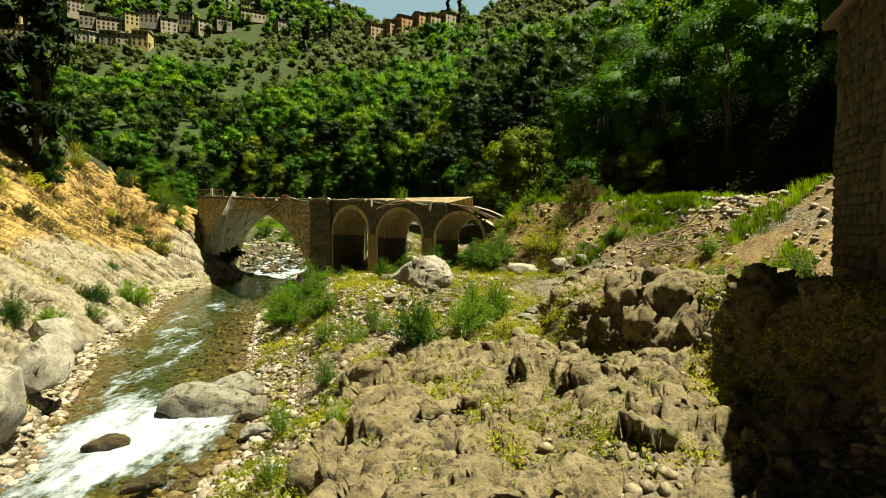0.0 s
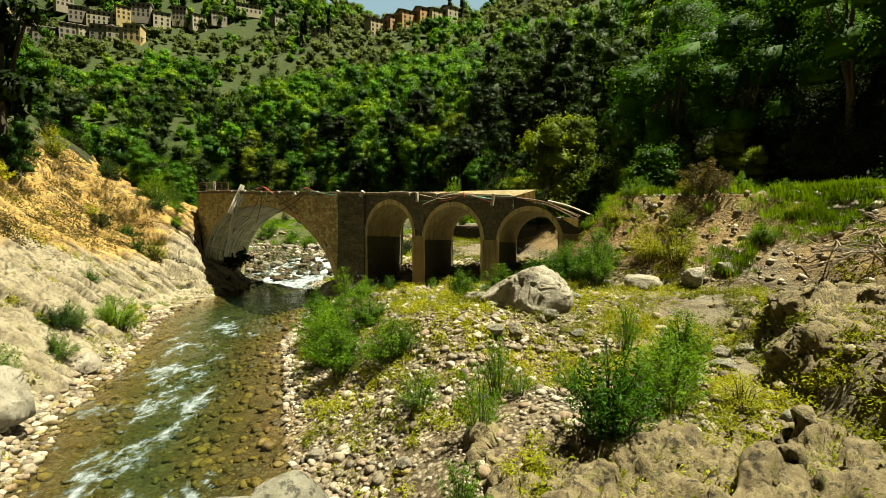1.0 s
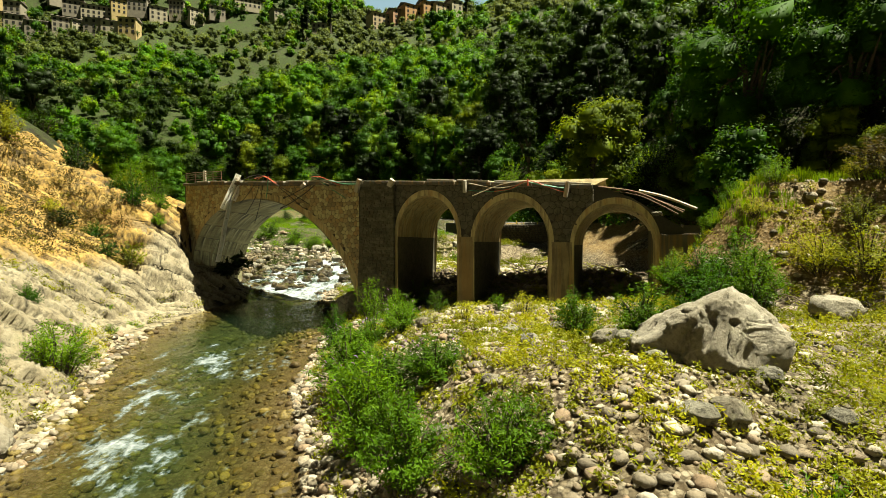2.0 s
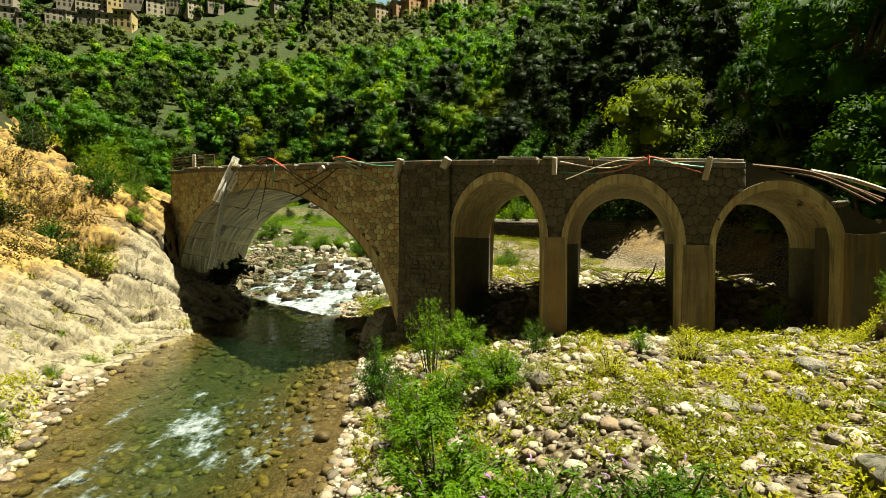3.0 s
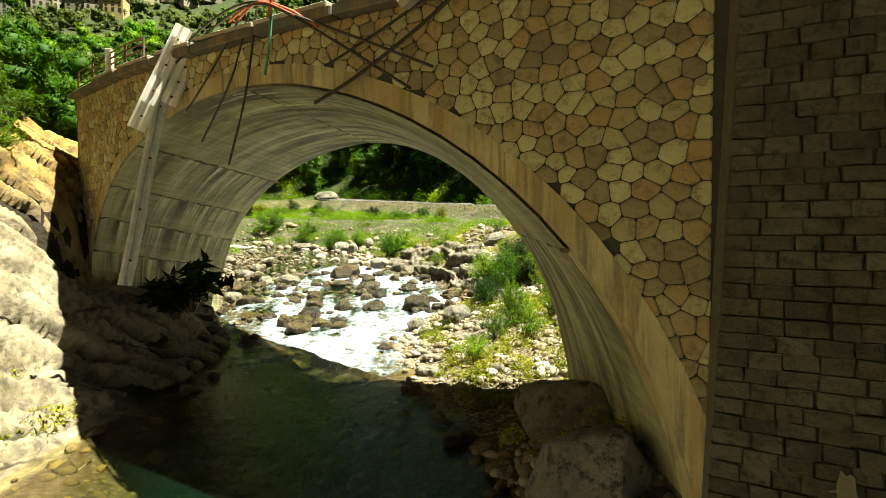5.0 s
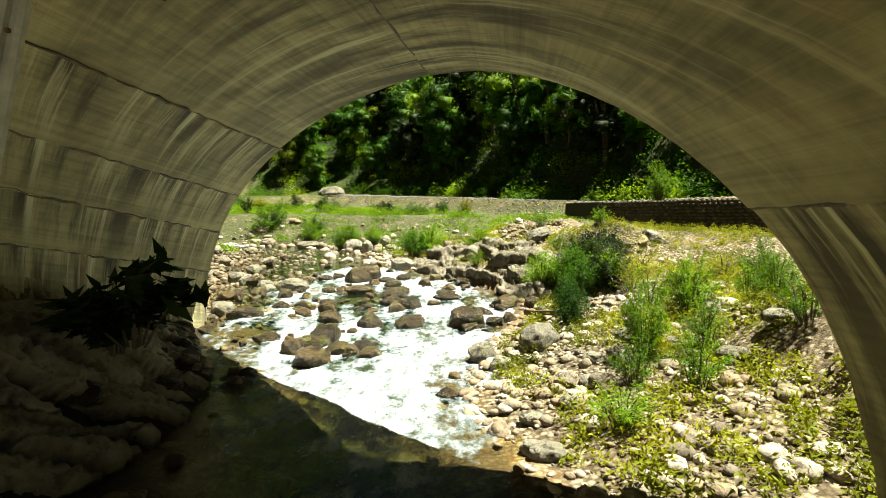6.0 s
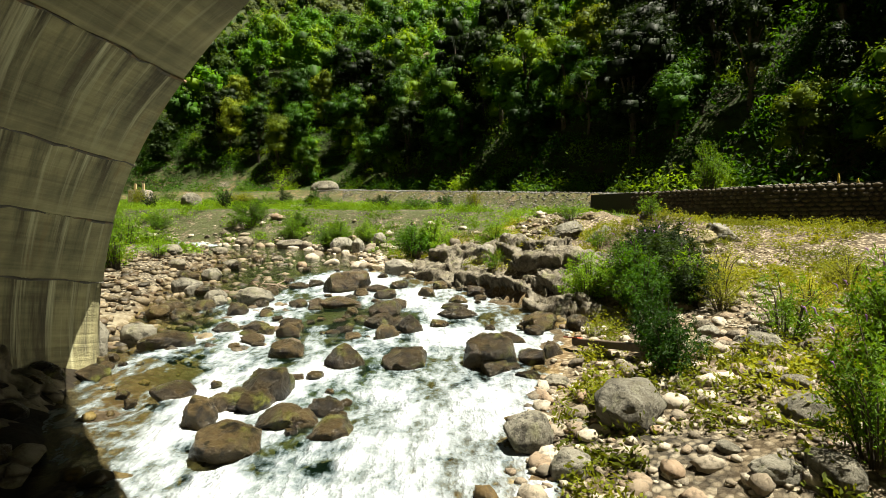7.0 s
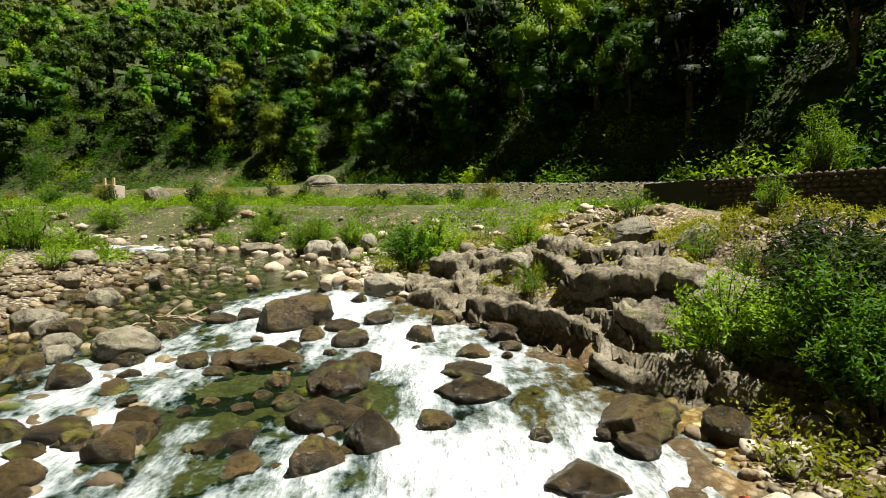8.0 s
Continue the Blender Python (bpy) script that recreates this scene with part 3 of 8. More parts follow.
# ------------------------------------------------------------------ mesh helpers
def mesh_of(name, verts, faces, mat, shade=False):
    me = bpy.data.meshes.new(name)
    verts = np.asarray(verts, np.float32)
    faces = np.asarray(faces, np.int32)
    k = faces.shape[1]
    me.vertices.add(len(verts))
    me.vertices.foreach_set("co", verts.ravel())
    me.loops.add(faces.size)
    me.loops.foreach_set("vertex_index", faces.ravel())
    me.polygons.add(len(faces))
    me.polygons.foreach_set("loop_start", np.arange(0, faces.size, k, dtype=np.int32))
    me.polygons.foreach_set("loop_total", np.full(len(faces), k, np.int32))
    if shade:
        me.polygons.foreach_set("use_smooth", np.ones(len(faces), bool))
    me.update(calc_edges=True)
    me.validate()
    if mat:
        me.materials.append(mat)
    return me


def part(name, data, mat, parent=None, label=""):
    """Link a bmesh or a mesh as one object, under a thing if one is given."""
    if isinstance(data, bmesh.types.BMesh):
        me = bpy.data.meshes.new(name)
        data.normal_update()
        data.to_mesh(me)
        data.free()
        me.materials.append(mat)
        data = me
    ob = new(name, data)
    ob.parent = parent
    return tagged(ob, label)


def thing(name, label, category, place=(0, 0, 0), group="", kind=""):
    ob = new(name)
    ob.matrix_world = Matrix.Translation(place)
    return tagged(ob, label, category, group, kind)


def grid_faces(nx, ny):
    i = np.arange((nx - 1) * (ny - 1))
    a = (i // (nx - 1)) * nx + i % (nx - 1)
    return np.stack((a, a + 1, a + nx + 1, a + nx), 1)


def spread(lo, a, b, hi, fine, grow=1.12):
    """Even steps from a to b, growing steps outside to lo and hi."""
    mid = list(np.arange(a, b + fine / 2, fine))
    up, s = [mid[-1]], fine
    while up[-1] < hi:
        s = min(s * grow, 30)
        up.append(up[-1] + s)
    dn, s = [mid[0]], fine
    while dn[-1] > lo:
        s = min(s * grow, 30)
        dn.append(dn[-1] - s)
    return np.array(dn[:0:-1] + mid + up[1:])


# ------------------------------------------------------------------ land and water
def build_land():
    gx, gy = spread(-1100, -44, 17, 900, 0.3), spread(-150, 6, 112, 1500, 0.3)
    x, y = np.meshgrid(gx, gy)
    z = ground(x, y)
    LOOKUP.update(gx=gx, gy=gy, z=z)
    me = mesh_of("ground", np.stack((x, y, z), -1).reshape(-1, 3), grid_faces(len(gx), len(gy)), LAND, True)
    cover = me.color_attributes.new("cover", "FLOAT_COLOR", "POINT")
    v = side_of(x, y, CLIFF)
    d = -side_of(x, y, BANK)
    f = -side_of(x, y, FOOT)
    inside = np.minimum(x - left_edge(y), right_edge(y) - x)
    rock = np.where(x < left_edge(y), 1.0, 0.0) * (1 - smooth(84, 92, y))
    for ox, oy, r in ((2.6, 14, 5.5), (6.2, 19.5, 6.5), (7.6, 27.5, 6.5), (10.5, 34, 5.5), (5.4, 31, 4.5), (-13.2, 59.5, 3)):
        rock = np.maximum(rock, np.exp(-(np.hypot(x - ox, y - oy) / r) ** 4))
    crag = np.zeros_like(x)
    for ox, oy, r in ((2.6, 14, 6), (6.2, 19.5, 7), (7.6, 27.5, 7), (10.5, 34, 6)):
        crag = np.maximum(crag, np.exp(-(np.hypot(x - ox, y - oy) / r) ** 4))
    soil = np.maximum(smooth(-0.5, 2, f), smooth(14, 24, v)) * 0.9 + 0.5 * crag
    # rock ledge under the arch: dark soil colour for its shade and wetness
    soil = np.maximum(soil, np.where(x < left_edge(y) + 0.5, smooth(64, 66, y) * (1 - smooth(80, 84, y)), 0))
    soil = np.where(inside > 0, 0.7, soil)
    grass = np.where(inside > 0, 0, np.clip(0.28 * smooth(2, 7, d) + (0.25 + 0.3 * smooth(90, 140, f)) * smooth(0, 4, f) + 0.9 * smooth(12, 20, v) + 0.8 * smooth(102, 110, y), 0, 1))
    ochre = np.where(x < left_edge(y), smooth(4.5, 7, v) * (1 - smooth(12, 18, v)), np.where(inside > -0.5, 0.38, 0.12 + 0.45 * smooth(0.2, 2.5, d)))
    cover.data.foreach_set("color", np.stack((rock, np.clip(soil, 0, 1), grass, ochre), -1).astype(np.float32).ravel())
    tagged(new("ground", me), "rocky river valley with gravel banks and grassy slopes", "ground", kind="structure")


def frame_of(along, up, at, size):
    """A pose whose x runs along and whose z is nearest to up."""
    x = Vector(along).normalized()
    y = Vector(up).cross(x).normalized()
    z = x.cross(y)
    m = Matrix((x, y, z)).transposed().to_4x4()
    return Matrix.Translation(at) @ m @ Matrix.Diagonal((*size, 1))


def facets(p, seed):
    """Broken blocks in a space of unit cells: each block has its own tilted face. Returns the lift and how near the block's edge is."""
    base = np.floor(p)
    best, second = np.full(p.shape[:-1], 9.0), np.full(p.shape[:-1], 9.0)
    lift = np.zeros(p.shape[:-1])
    for di in (-1, 0, 1):
        for dj in (-1, 0, 1):
            for dk in (-1, 0, 1):
                c = base + (di, dj, dk)
                h = [hash3(c[..., 0], c[..., 1], c[..., 2] + 101 * q + 17 * seed) for q in range(7)]
                v = p - c - np.stack(h[:3], -1)
                d = np.sqrt((v * v).sum(-1))
                face = h[3] + 0.9 * ((h[4] - 0.5) * v[..., 0] + (h[5] - 0.5) * v[..., 1] + (h[6] - 0.5) * v[..., 2])
                near = d < best
                second = np.where(near, best, np.minimum(second, d))
                lift = np.where(near, face, lift)
                best = np.where(near, d, best)
    return lift, second - best


def rock_skin(name, label, x, y, z, mat, along, up, size, depth, seed, ochre=None, wavy=0.8, beds=0.0):
    """A sheet of bare rock broken into blocks: along and up give the beds' run and normal, size the blocks' length, depth and thickness."""
    p = np.stack((x, y, z), -1)
    n = np.cross(np.gradient(p, axis=1), np.gradient(p, axis=0))
    n /= np.linalg.norm(n, axis=-1)[..., None] + 1e-9
    n = np.where(n[..., 2:] < 0, -n, n)
    warp = np.stack([fbm(x * 0.35, y * 0.35, z * 0.35 + seed + 9 * q, 4) for q in range(3)], -1)
    turn = np.array(frame_of(along, up, (0, 0, 0), (1, 1, 1)).to_3x3())
    local = (p + wavy * warp) @ turn
    big, edge = facets(local / np.array(size), seed)
    mid, crack = facets(local / (np.array(size) * 0.42) + 5.3, seed + 3)
    small, _ = facets(local / (np.array(size) * 0.17) + 1.7, seed + 5)
    share = smooth(-0.25, 0.3, fbm(x * 0.3, y * 0.3, z * 0.3 + 40 + seed, 3))
    move = depth * (big - 0.5) + depth * (0.25 + 0.35 * share) * (mid - 0.5) + 0.16 * depth * (small - 0.5)
    move = move - depth * 0.35 * smooth(0.10, 0.0, edge) - depth * 0.12 * smooth(0.10, 0.0, crack)
    move = move + depth * (0.35 * fbm(x * 0.5, y * 0.5, z * 0.5 + seed, 4) + 0.07 * fbm(x * 5, y * 5, z * 5, 3))
    if beds:
        s = local[..., 2] / 0.9 + 0.35 * fbm(x * 0.12, y * 0.12, z * 0.12 + seed, 2)
        i = np.floor(s)
        f = np.minimum(s - i, i + 1 - s)
        worn = smooth(-0.4, 0.0, fbm(x * 0.2, y * 0.2, z * 0.2 + 5 * hash3(i, i * 0 + 4, i * 0 + seed), 3))
        g = s * 3.1 + 0.5 * fbm(x * 0.4, y * 0.4, z * 0.4 + 3.0, 3)
        fine = np.minimum(g - np.floor(g), np.ceil(g) - g)
        broken = smooth(0.0, 0.25, fbm(x * 0.5, y * 0.5, z * 0.5 + 70.0, 3))
        # mask of the seams that the material darkens
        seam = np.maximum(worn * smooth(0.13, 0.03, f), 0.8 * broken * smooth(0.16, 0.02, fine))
        move = move - 0.22 * beds * broken * smooth(0.2, 0.0, fine)
        move = move * 0.75 + beds * (0.6 * hash3(i, i * 0 + 1, i * 0 + seed) - 0.3) - 0.7 * beds * worn * smooth(0.10, 0.0, f)
    q = p + n * move[..., None]
    me = mesh_of(name, q.reshape(-1, 3), grid_faces(x.shape[1], x.shape[0]), mat, False)
    if ochre is not None:
        me.attributes.new("ochre", "FLOAT", "POINT").data.foreach_set("value", np.clip(ochre, 0, 1).astype(np.float32).ravel())
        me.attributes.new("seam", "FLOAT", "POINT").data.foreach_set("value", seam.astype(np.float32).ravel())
    return tagged(new(name, me), label, "rock", kind="structure")


def build_rock_faces():
    # the tilted limestone beds of the left bank
    global CLIFF_SINK
    CLIFF_SINK = 0.0
    line = [Vector(q) for q in CLIFF if 8 < q[1] < 84]
    line = [Vector((-14.2, 8.0))] + line
    pts, left = [], 0.0
    for a, b in zip(line, line[1:]):
        length = (b - a).length
        while left < length:
            pts.append(a.lerp(b, left / length))
            left += 0.16 if a.y > 36 else 0.2
        left -= length
    pts = np.array([(q.x, q.y) for q in pts])
    tan = np.gradient(pts, axis=0)
    kern = np.ones(41) / 41
    tan = np.stack([np.convolve(np.pad(tan[:, c], 20, mode="edge"), kern, "valid") for c in (0, 1)], 1)
    tan /= np.linalg.norm(tan, axis=1)[:, None]
    v = np.concatenate((np.arange(-1.2, 9.0, 0.1), np.arange(9.0, 16.5, 0.2)))
    x = pts[:, None, 0] - tan[:, None, 1] * v[None, :]
    y = pts[:, None, 1] + tan[:, None, 0] * v[None, :]
    z = np.where(v[None, :] < 0.25, water_level(y) - 0.5, ground(x, y))
    z = np.minimum(z, ground(x, y) + 0.2)
    CLIFF_SINK = 0.55
    band = smooth(5.6, 7.4, v[None, :] + 1.2 * fbm(x * 0.2, y * 0.2, 2.0, 3) + 1.3 * smooth(44, 58, y))
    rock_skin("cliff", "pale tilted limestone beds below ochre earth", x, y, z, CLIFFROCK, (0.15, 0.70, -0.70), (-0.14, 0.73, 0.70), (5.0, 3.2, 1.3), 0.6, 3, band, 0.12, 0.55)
    # grey ribs of bedrock that run into the rapids
    gx, gy = np.arange(-22.5, -2.0, 0.1), np.arange(84.5, 103.5, 0.1)
    x, y = np.meshgrid(gx, gy)
    e = -side_of(x, y, RIB_EDGE) + 0.4 * fbm(x * 0.5, y * 0.5, 61.0, 3)
    bare = smooth(-0.8, 0.0, e) * smooth(85.5, 87.5, y) * (1 - smooth(99, 102, y)) * (1 - smooth(3.6, 5.2, e))
    lump = 0.5 * (0.4 - np.abs(fbm(x * 0.4, y * 0.5, 35.0, 4)))
    z = ground(x, y) + np.where(bare > 0.02, bare * (lump + 0.32) - 0.6 * (1 - bare), -0.7)
    rock_skin("bedrock", "grey and brown ribs of bedrock beside the rapids", x, y, z, RIBROCK, (-0.5, 0.85, 0.1), (0.45, 0.3, 0.8), (3.4, 1.6, 1.0), 0.55, 8)
    # fissured crag on the right bank beside the start
    gx, gy = np.arange(-5.2, 14.5, 0.085), np.arange(7.5, 35.5, 0.085)
    x, y = np.meshgrid(gx, gy)
    low, high = crag_steps(x, y)
    z = ground(x, y)
    bare = np.maximum(smooth(-0.6, 0.4, low + 3.0), smooth(0.1, 0.6, high))
    lump = 0.55 * (0.35 - np.abs(fbm(x * 0.55, y * 0.8, 31.0, 4))) + 0.25 * fbm(x * 0.25, y * 0.25, 33.0, 3)
    z = z + np.where(bare > 0.02, bare * (lump + 0.22) - 0.55 * (1 - bare), -0.6)
    rock_skin("crag", "fissured ochre and grey rock of the river bank", x, y, z, CRAGROCK, (0.75, 0.35, -0.3), (0.35, -0.55, 0.75), (2.6, 1.7, 1.2), 0.75, 5)


# patches of white water: x, y, radius, strength
RAPIDS = ((-12.4, 20.6, 4.2, 1.05), (-15.0, 24.4, 2.2, 0.6), (-16.4, 29, 3.0, 0.42), (-17.6, 33.5, 3.4, 0.48), (-18.8, 38, 3.6, 0.48), (-20.5, 43, 3.4, 0.40), (-21, 47, 4.6, 0.40),
          (-22.0, 69.6, 3.2, 0.5), (-22.5, 73.5, 5.0, 0.85), (-25, 78, 5.5, 0.82), (-20.5, 78, 4.5, 0.8), (-24, 83, 5.5, 0.66), (-19.5, 84, 4.2, 0.8), (-28, 84, 4, 0.75), (-22.5, 91, 4.0, 0.85), (-28.5, 89, 3.6, 0.8), (-26, 95, 4.2, 0.95), (-20.5, 89, 3.0, 0.8), (-46, 113.5, 6, 0.8))
CALM = ((-24.6, 87.2, 2.2, 0.35), (-32, 92, 3.5, 0.3))


def build_water():
    gx, gy = np.arange(-95, -2, 0.3), np.arange(-60, 134, 0.3)
    x, y = np.meshgrid(gx, gy)
    white = np.zeros_like(x)
    for ox, oy, r, s in RAPIDS:
        white = np.maximum(white, s * np.exp(-(np.hypot(x - ox, (y - oy) * 0.8) / r) ** 3))
    for ox, oy, r, s in CALM:
        white = white - s * np.exp(-(np.hypot(x - ox, y - oy) / r) ** 2)
    white = np.clip(white, 0, 1.1)
    z = water_level(y) + 0.02 * fbm(x * 1.2, y * 0.8, 0.0, 3) + white * (0.22 * fbm(x * 0.7, y * 0.5, 4.0, 3) + 0.06 * fbm(x * 2.5, y * 1.8, 5.0, 2))
    inside = np.minimum(x - left_edge(y), right_edge(y) - x)
    keep = (inside > -3.0).ravel()
    faces = grid_faces(len(gx), len(gy))
    faces = faces[keep[faces].all(1)]
    me = mesh_of("river", np.stack((x, y, z), -1).reshape(-1, 3), faces, WATER, True)
    flow = me.color_attributes.new("flow", "FLOAT_COLOR", "POINT")
    depth = np.clip((z - ground(x, y)) / 1.15, 0, 1)
    flow.data.foreach_set("color", np.stack((white, depth, white * 0, white * 0 + 1), -1).astype(np.float32).ravel())
    ob = tagged(new("river", me), "clear green mountain river with white rapids", "river", kind="structure")
    ob.visible_shadow = False


build_land()
build_rock_faces()
build_water()


# ------------------------------------------------------------------ bridge
def front_line(x):
    return np.interp(x, (-34, -32.8, -28.9, -24.5, -21.4, -19.2, -14.05, -11.75, -6.6, -2.1, 4.2, 12), (72.2, 71.1, 67.4, 63.7, 61.3, 59.9, 56.67, 55.35, 53.1, 51.9, 50.85, 49.6))


def back_line(x):
    return np.interp(x, (-40, -31.9, -25.9, -21.9, -15, -9, -4, 0, 6, 14), (89, 82.1, 76.7, 72.8, 65.6, 61.8, 60.0, 58.8, 57.5, 56.5))


def arch_points(x0, x1, top, spring, bottom, n=28, lean=0.5):
    """A round-headed opening between x0 and x1: down the left jamb, over the crown, down the right jamb."""
    c = x0 + (x1 - x0) * lean
    out = []
    for i in range(n + 1):
        a = math.pi * (1 - i / n)
        r = (c - x0) if a > math.pi / 2 else (x1 - c)
        out.append((c + r * math.cos(a), spring + (top - spring) * math.sin(a)))
    return [(x0, bottom)] + out + [(x1, bottom)]


def big_front(grow=0.0):
    """Front edge of the river arch, flat on its left and steep on its right."""
    pts = []
    for i in range(41):
        a = math.pi * (1 - i / 40)
        rx, rz = (8.0 + grow, 5.57 + grow) if a > math.pi / 2 else (9.45 + grow, 9.47 + grow)
        zc = 2.0 if a > math.pi / 2 else -1.9
        pts.append((-23.6 + rx * math.cos(a), zc + rz * math.sin(a)))
    return [(-31.6 - grow, -2.5)] + pts + [(-14.15 + grow, -3.0)]


def big_back():
    pts = []
    for i in range(41):
        a = math.pi * (1 - i / 40)
        rx, rz = (9.9, 7.9) if a > math.pi / 2 else (7.4, 9.4)
        zc = -0.15 if a > math.pi / 2 else -1.65
        pts.append((-21.5 + rx * math.cos(a), zc + rz * math.sin(a)))
    return [(-31.4, -2.5)] + pts + [(-14.1, -3.0)]


def strip(front, back, steps=6):
    """A vault between two edges of as many points."""
    bm = bmesh.new()
    rows = []
    for s in range(steps + 1):
        k = s / steps
        rows.append([bm.verts.new(((1 - k) * f[0] + k * b[0], (1 - k) * f[1] + k * b[1], (1 - k) * f[2] + k * b[2])) for f, b in zip(front, back)])
    for a, b in zip(rows, rows[1:]):
        for i in range(len(a) - 1):
            bm.faces.new((a[i], a[i + 1], b[i + 1], b[i]))
    return bm


def band_layer(ob, front, back, arcs, flip, steps=6):
    """Metres along the barrel, metres round the curve, and 0 to 1 up the panel towards the crown."""
    me = ob.data
    layer = me.color_attributes.new("band", "FLOAT_COLOR", "POINT")
    n = len(front)
    for v in me.vertices:
        s, i = divmod(v.index, n)
        length = (Vector(back[i]) - Vector(front[i])).length
        k = (arcs[i] - arcs[0]) / (arcs[-1] - arcs[0])
        layer.data[v.index].color = (length * s / steps, arcs[i], 1 - k if flip else k, 1)


def ring(inner, outer, out=0.06, deep=0.5):
    """A band along an arch's front edge, proud of the wall by out."""
    bm = bmesh.new()
    rows = []
    for (xi, zi), (xo, zo) in zip(inner, outer):
        yi, yo = float(front_line(xi)), float(front_line(xo))
        rows.append([bm.verts.new(c) for c in ((xi, yi + deep, zi), (xi, yi - out, zi), (xo, yo - out, zo), (xo, yo + deep, zo))])
    for a, b in zip(rows, rows[1:]):
        for i in range(3):
            bm.faces.new((a[i], b[i], b[i + 1], a[i + 1]))
    return bm


def wall_face(openings, x0, x1, bottom, top, line, name, mat, parent, cell=0.12):
    """A wall skin cut out round the openings by columns."""
    bm = bmesh.new()
    xs = [x0]
    while xs[-1] < x1 - cell * 0.5:
        xs.append(xs[-1] + cell)
    xs[-1] = x1

    def crown(x):
        best = bottom
        for pts in openings:
            px, pz = [p[0] for p in pts], [p[1] for p in pts]
            if px[0] < x < px[-1]:
                best = max(best, float(np.interp(x, px, pz)))
        return best
    for a, b in zip(xs, xs[1:]):
        za, zb = crown(a + 1e-4), crown(b - 1e-4)
        ya, yb = float(line(a)), float(line(b))
        q = [bm.verts.new(c) for c in ((a, ya, za), (b, yb, zb), (b, yb, top(b)), (a, ya, top(a)))]
        bm.faces.new(q)
    bmesh.ops.remove_doubles(bm, verts=bm.verts, dist=0.002)
    return part(name, bm, mat, parent)


def deck_top(x):
    return float(np.interp(x, (-34, -28, -23, -19.2, -14, -1.0, 0.6, 2.5, 5.0, 12), (9.6, 9.25, 8.82, 8.6, 8.4, 7.72, 7.65, 6.9, 5.3, 5.0)))


SMALL = ((-11.45, -7.58, 7.25, 4.6, -1.5), (-6.55, -2.12, 6.95, 4.3, -1.5), (-0.72, 3.9, 6.55, 4.1, -1.5))


def shifted(p, dx=2.4):
    return (p[0] + dx, float(back_line(p[0] + dx)), p[1] * 0.96)


bridge = thing("bridge", "old stone and concrete arch bridge with broken parapets", "bridge")


def build_bridge():
    inner = big_front()
    fr = [(x, float(front_line(x)), z) for x, z in inner]
    bk = [(x, float(back_line(x)), z) for x, z in big_back()]
    arcs = [0.0]
    for p, q in zip(fr, fr[1:]):
        arcs.append(arcs[-1] + (Vector(q) - Vector(p)).length)
    marks = (0, 4, 7, 10, 14, 22, 33, len(fr) - 1)
    for n, (i, j) in enumerate(zip(marks, marks[1:])):
        bm = strip(fr[i:j + 1], bk[i:j + 1])
        lift = 0.035 * (n % 2) + 0.01 * (n % 3)
        for v in bm.verts:
            d = Vector((-21.0 - v.co.x, 0, 1.0 - v.co.z)).normalized()
            v.co += d * lift
        panel = part("vault_panel", bm, SOFFIT, bridge, "stained board-marked concrete vault panel")
        band_layer(panel, fr[i:j + 1], bk[i:j + 1], arcs[i:j + 1], i > 20)
        if n:
            bm = bmesh.new()
            a, b = Vector(fr[i]), Vector(bk[i])
            c = Vector((-21.0 - a.x, 0, 1.0 - a.z)).normalized() * 0.03
            jag = np.random.default_rng(300 + n)
            tube(bm, [a.lerp(b, k / 30) + c + Vector(jag.normal(scale=0.022, size=3)) for k in range(31)], [float(jag.uniform(0.012, 0.05)) for k in range(31)], 5)
            part("formwork_joint", bm, DARKCONC, bridge, "rough concrete joint between panels")
    part("arch_ring", ring(inner, big_front(0.42)), CONCRETE, bridge, "smooth concrete arch ring")
    fronts = [big_front(0.2)]
    backs = [big_back()]
    for x0, x1, top, spring, bottom in SMALL:
        pts = arch_points(x0, x1, top, spring, bottom)
        part("vault", strip([(x, float(front_line(x)), z) for x, z in pts[1:-1]], [shifted(p) for p in pts[1:-1]], 4), CONCRETE, bridge)
        for pair in (pts[:2], pts[-2:]):
            part("side_wall", strip([(x, float(front_line(x)), z) for x, z in pair], [shifted(p) for p in pair], 4), BLOCK, bridge, "dark masonry side wall of the arch")
        part("arch_ring", ring(pts, arch_points(x0 - 0.24, x1 + 0.24, top + 0.36, spring, bottom)), CONCRETE, bridge)
        fronts.append(arch_points(x0 - 0.1, x1 + 0.1, top + 0.15, spring, bottom))
        backs.append([(x + 2.4, z * 0.96) for x, z in pts])
    wall_face(fronts, -32.8, 9.0, -3.0, deck_top, front_line, "front_wall", JOINT, bridge)
    wall_face(backs, -34, 7.0, -3.0, lambda x: max(8.7, deck_top(x)) if x < 3.5 else 6.2, back_line, "back_wall", CONCRETE, bridge, 0.3)
    bm = bmesh.new()
    rows = []
    for x in np.linspace(-32.8, 0.4, 40):
        xb = x + float(np.interp(x, (-31, -14, 0), (-2.0, 0.5, 3.0)))
        rows.append([bm.verts.new(c) for c in ((x, float(front_line(x)) - 0.12, deck_top(x)), (xb, float(back_line(xb)), max(8.7, deck_top(x))))])
    for a, b in zip(rows, rows[1:]):
        bm.faces.new((a[0], b[0], b[1], a[1]))
    geo = bmesh.ops.solidify(bm, geom=bm.faces[:], thickness=0.22)
    part("deck", bm, CONCRETE, bridge, "concrete road deck")




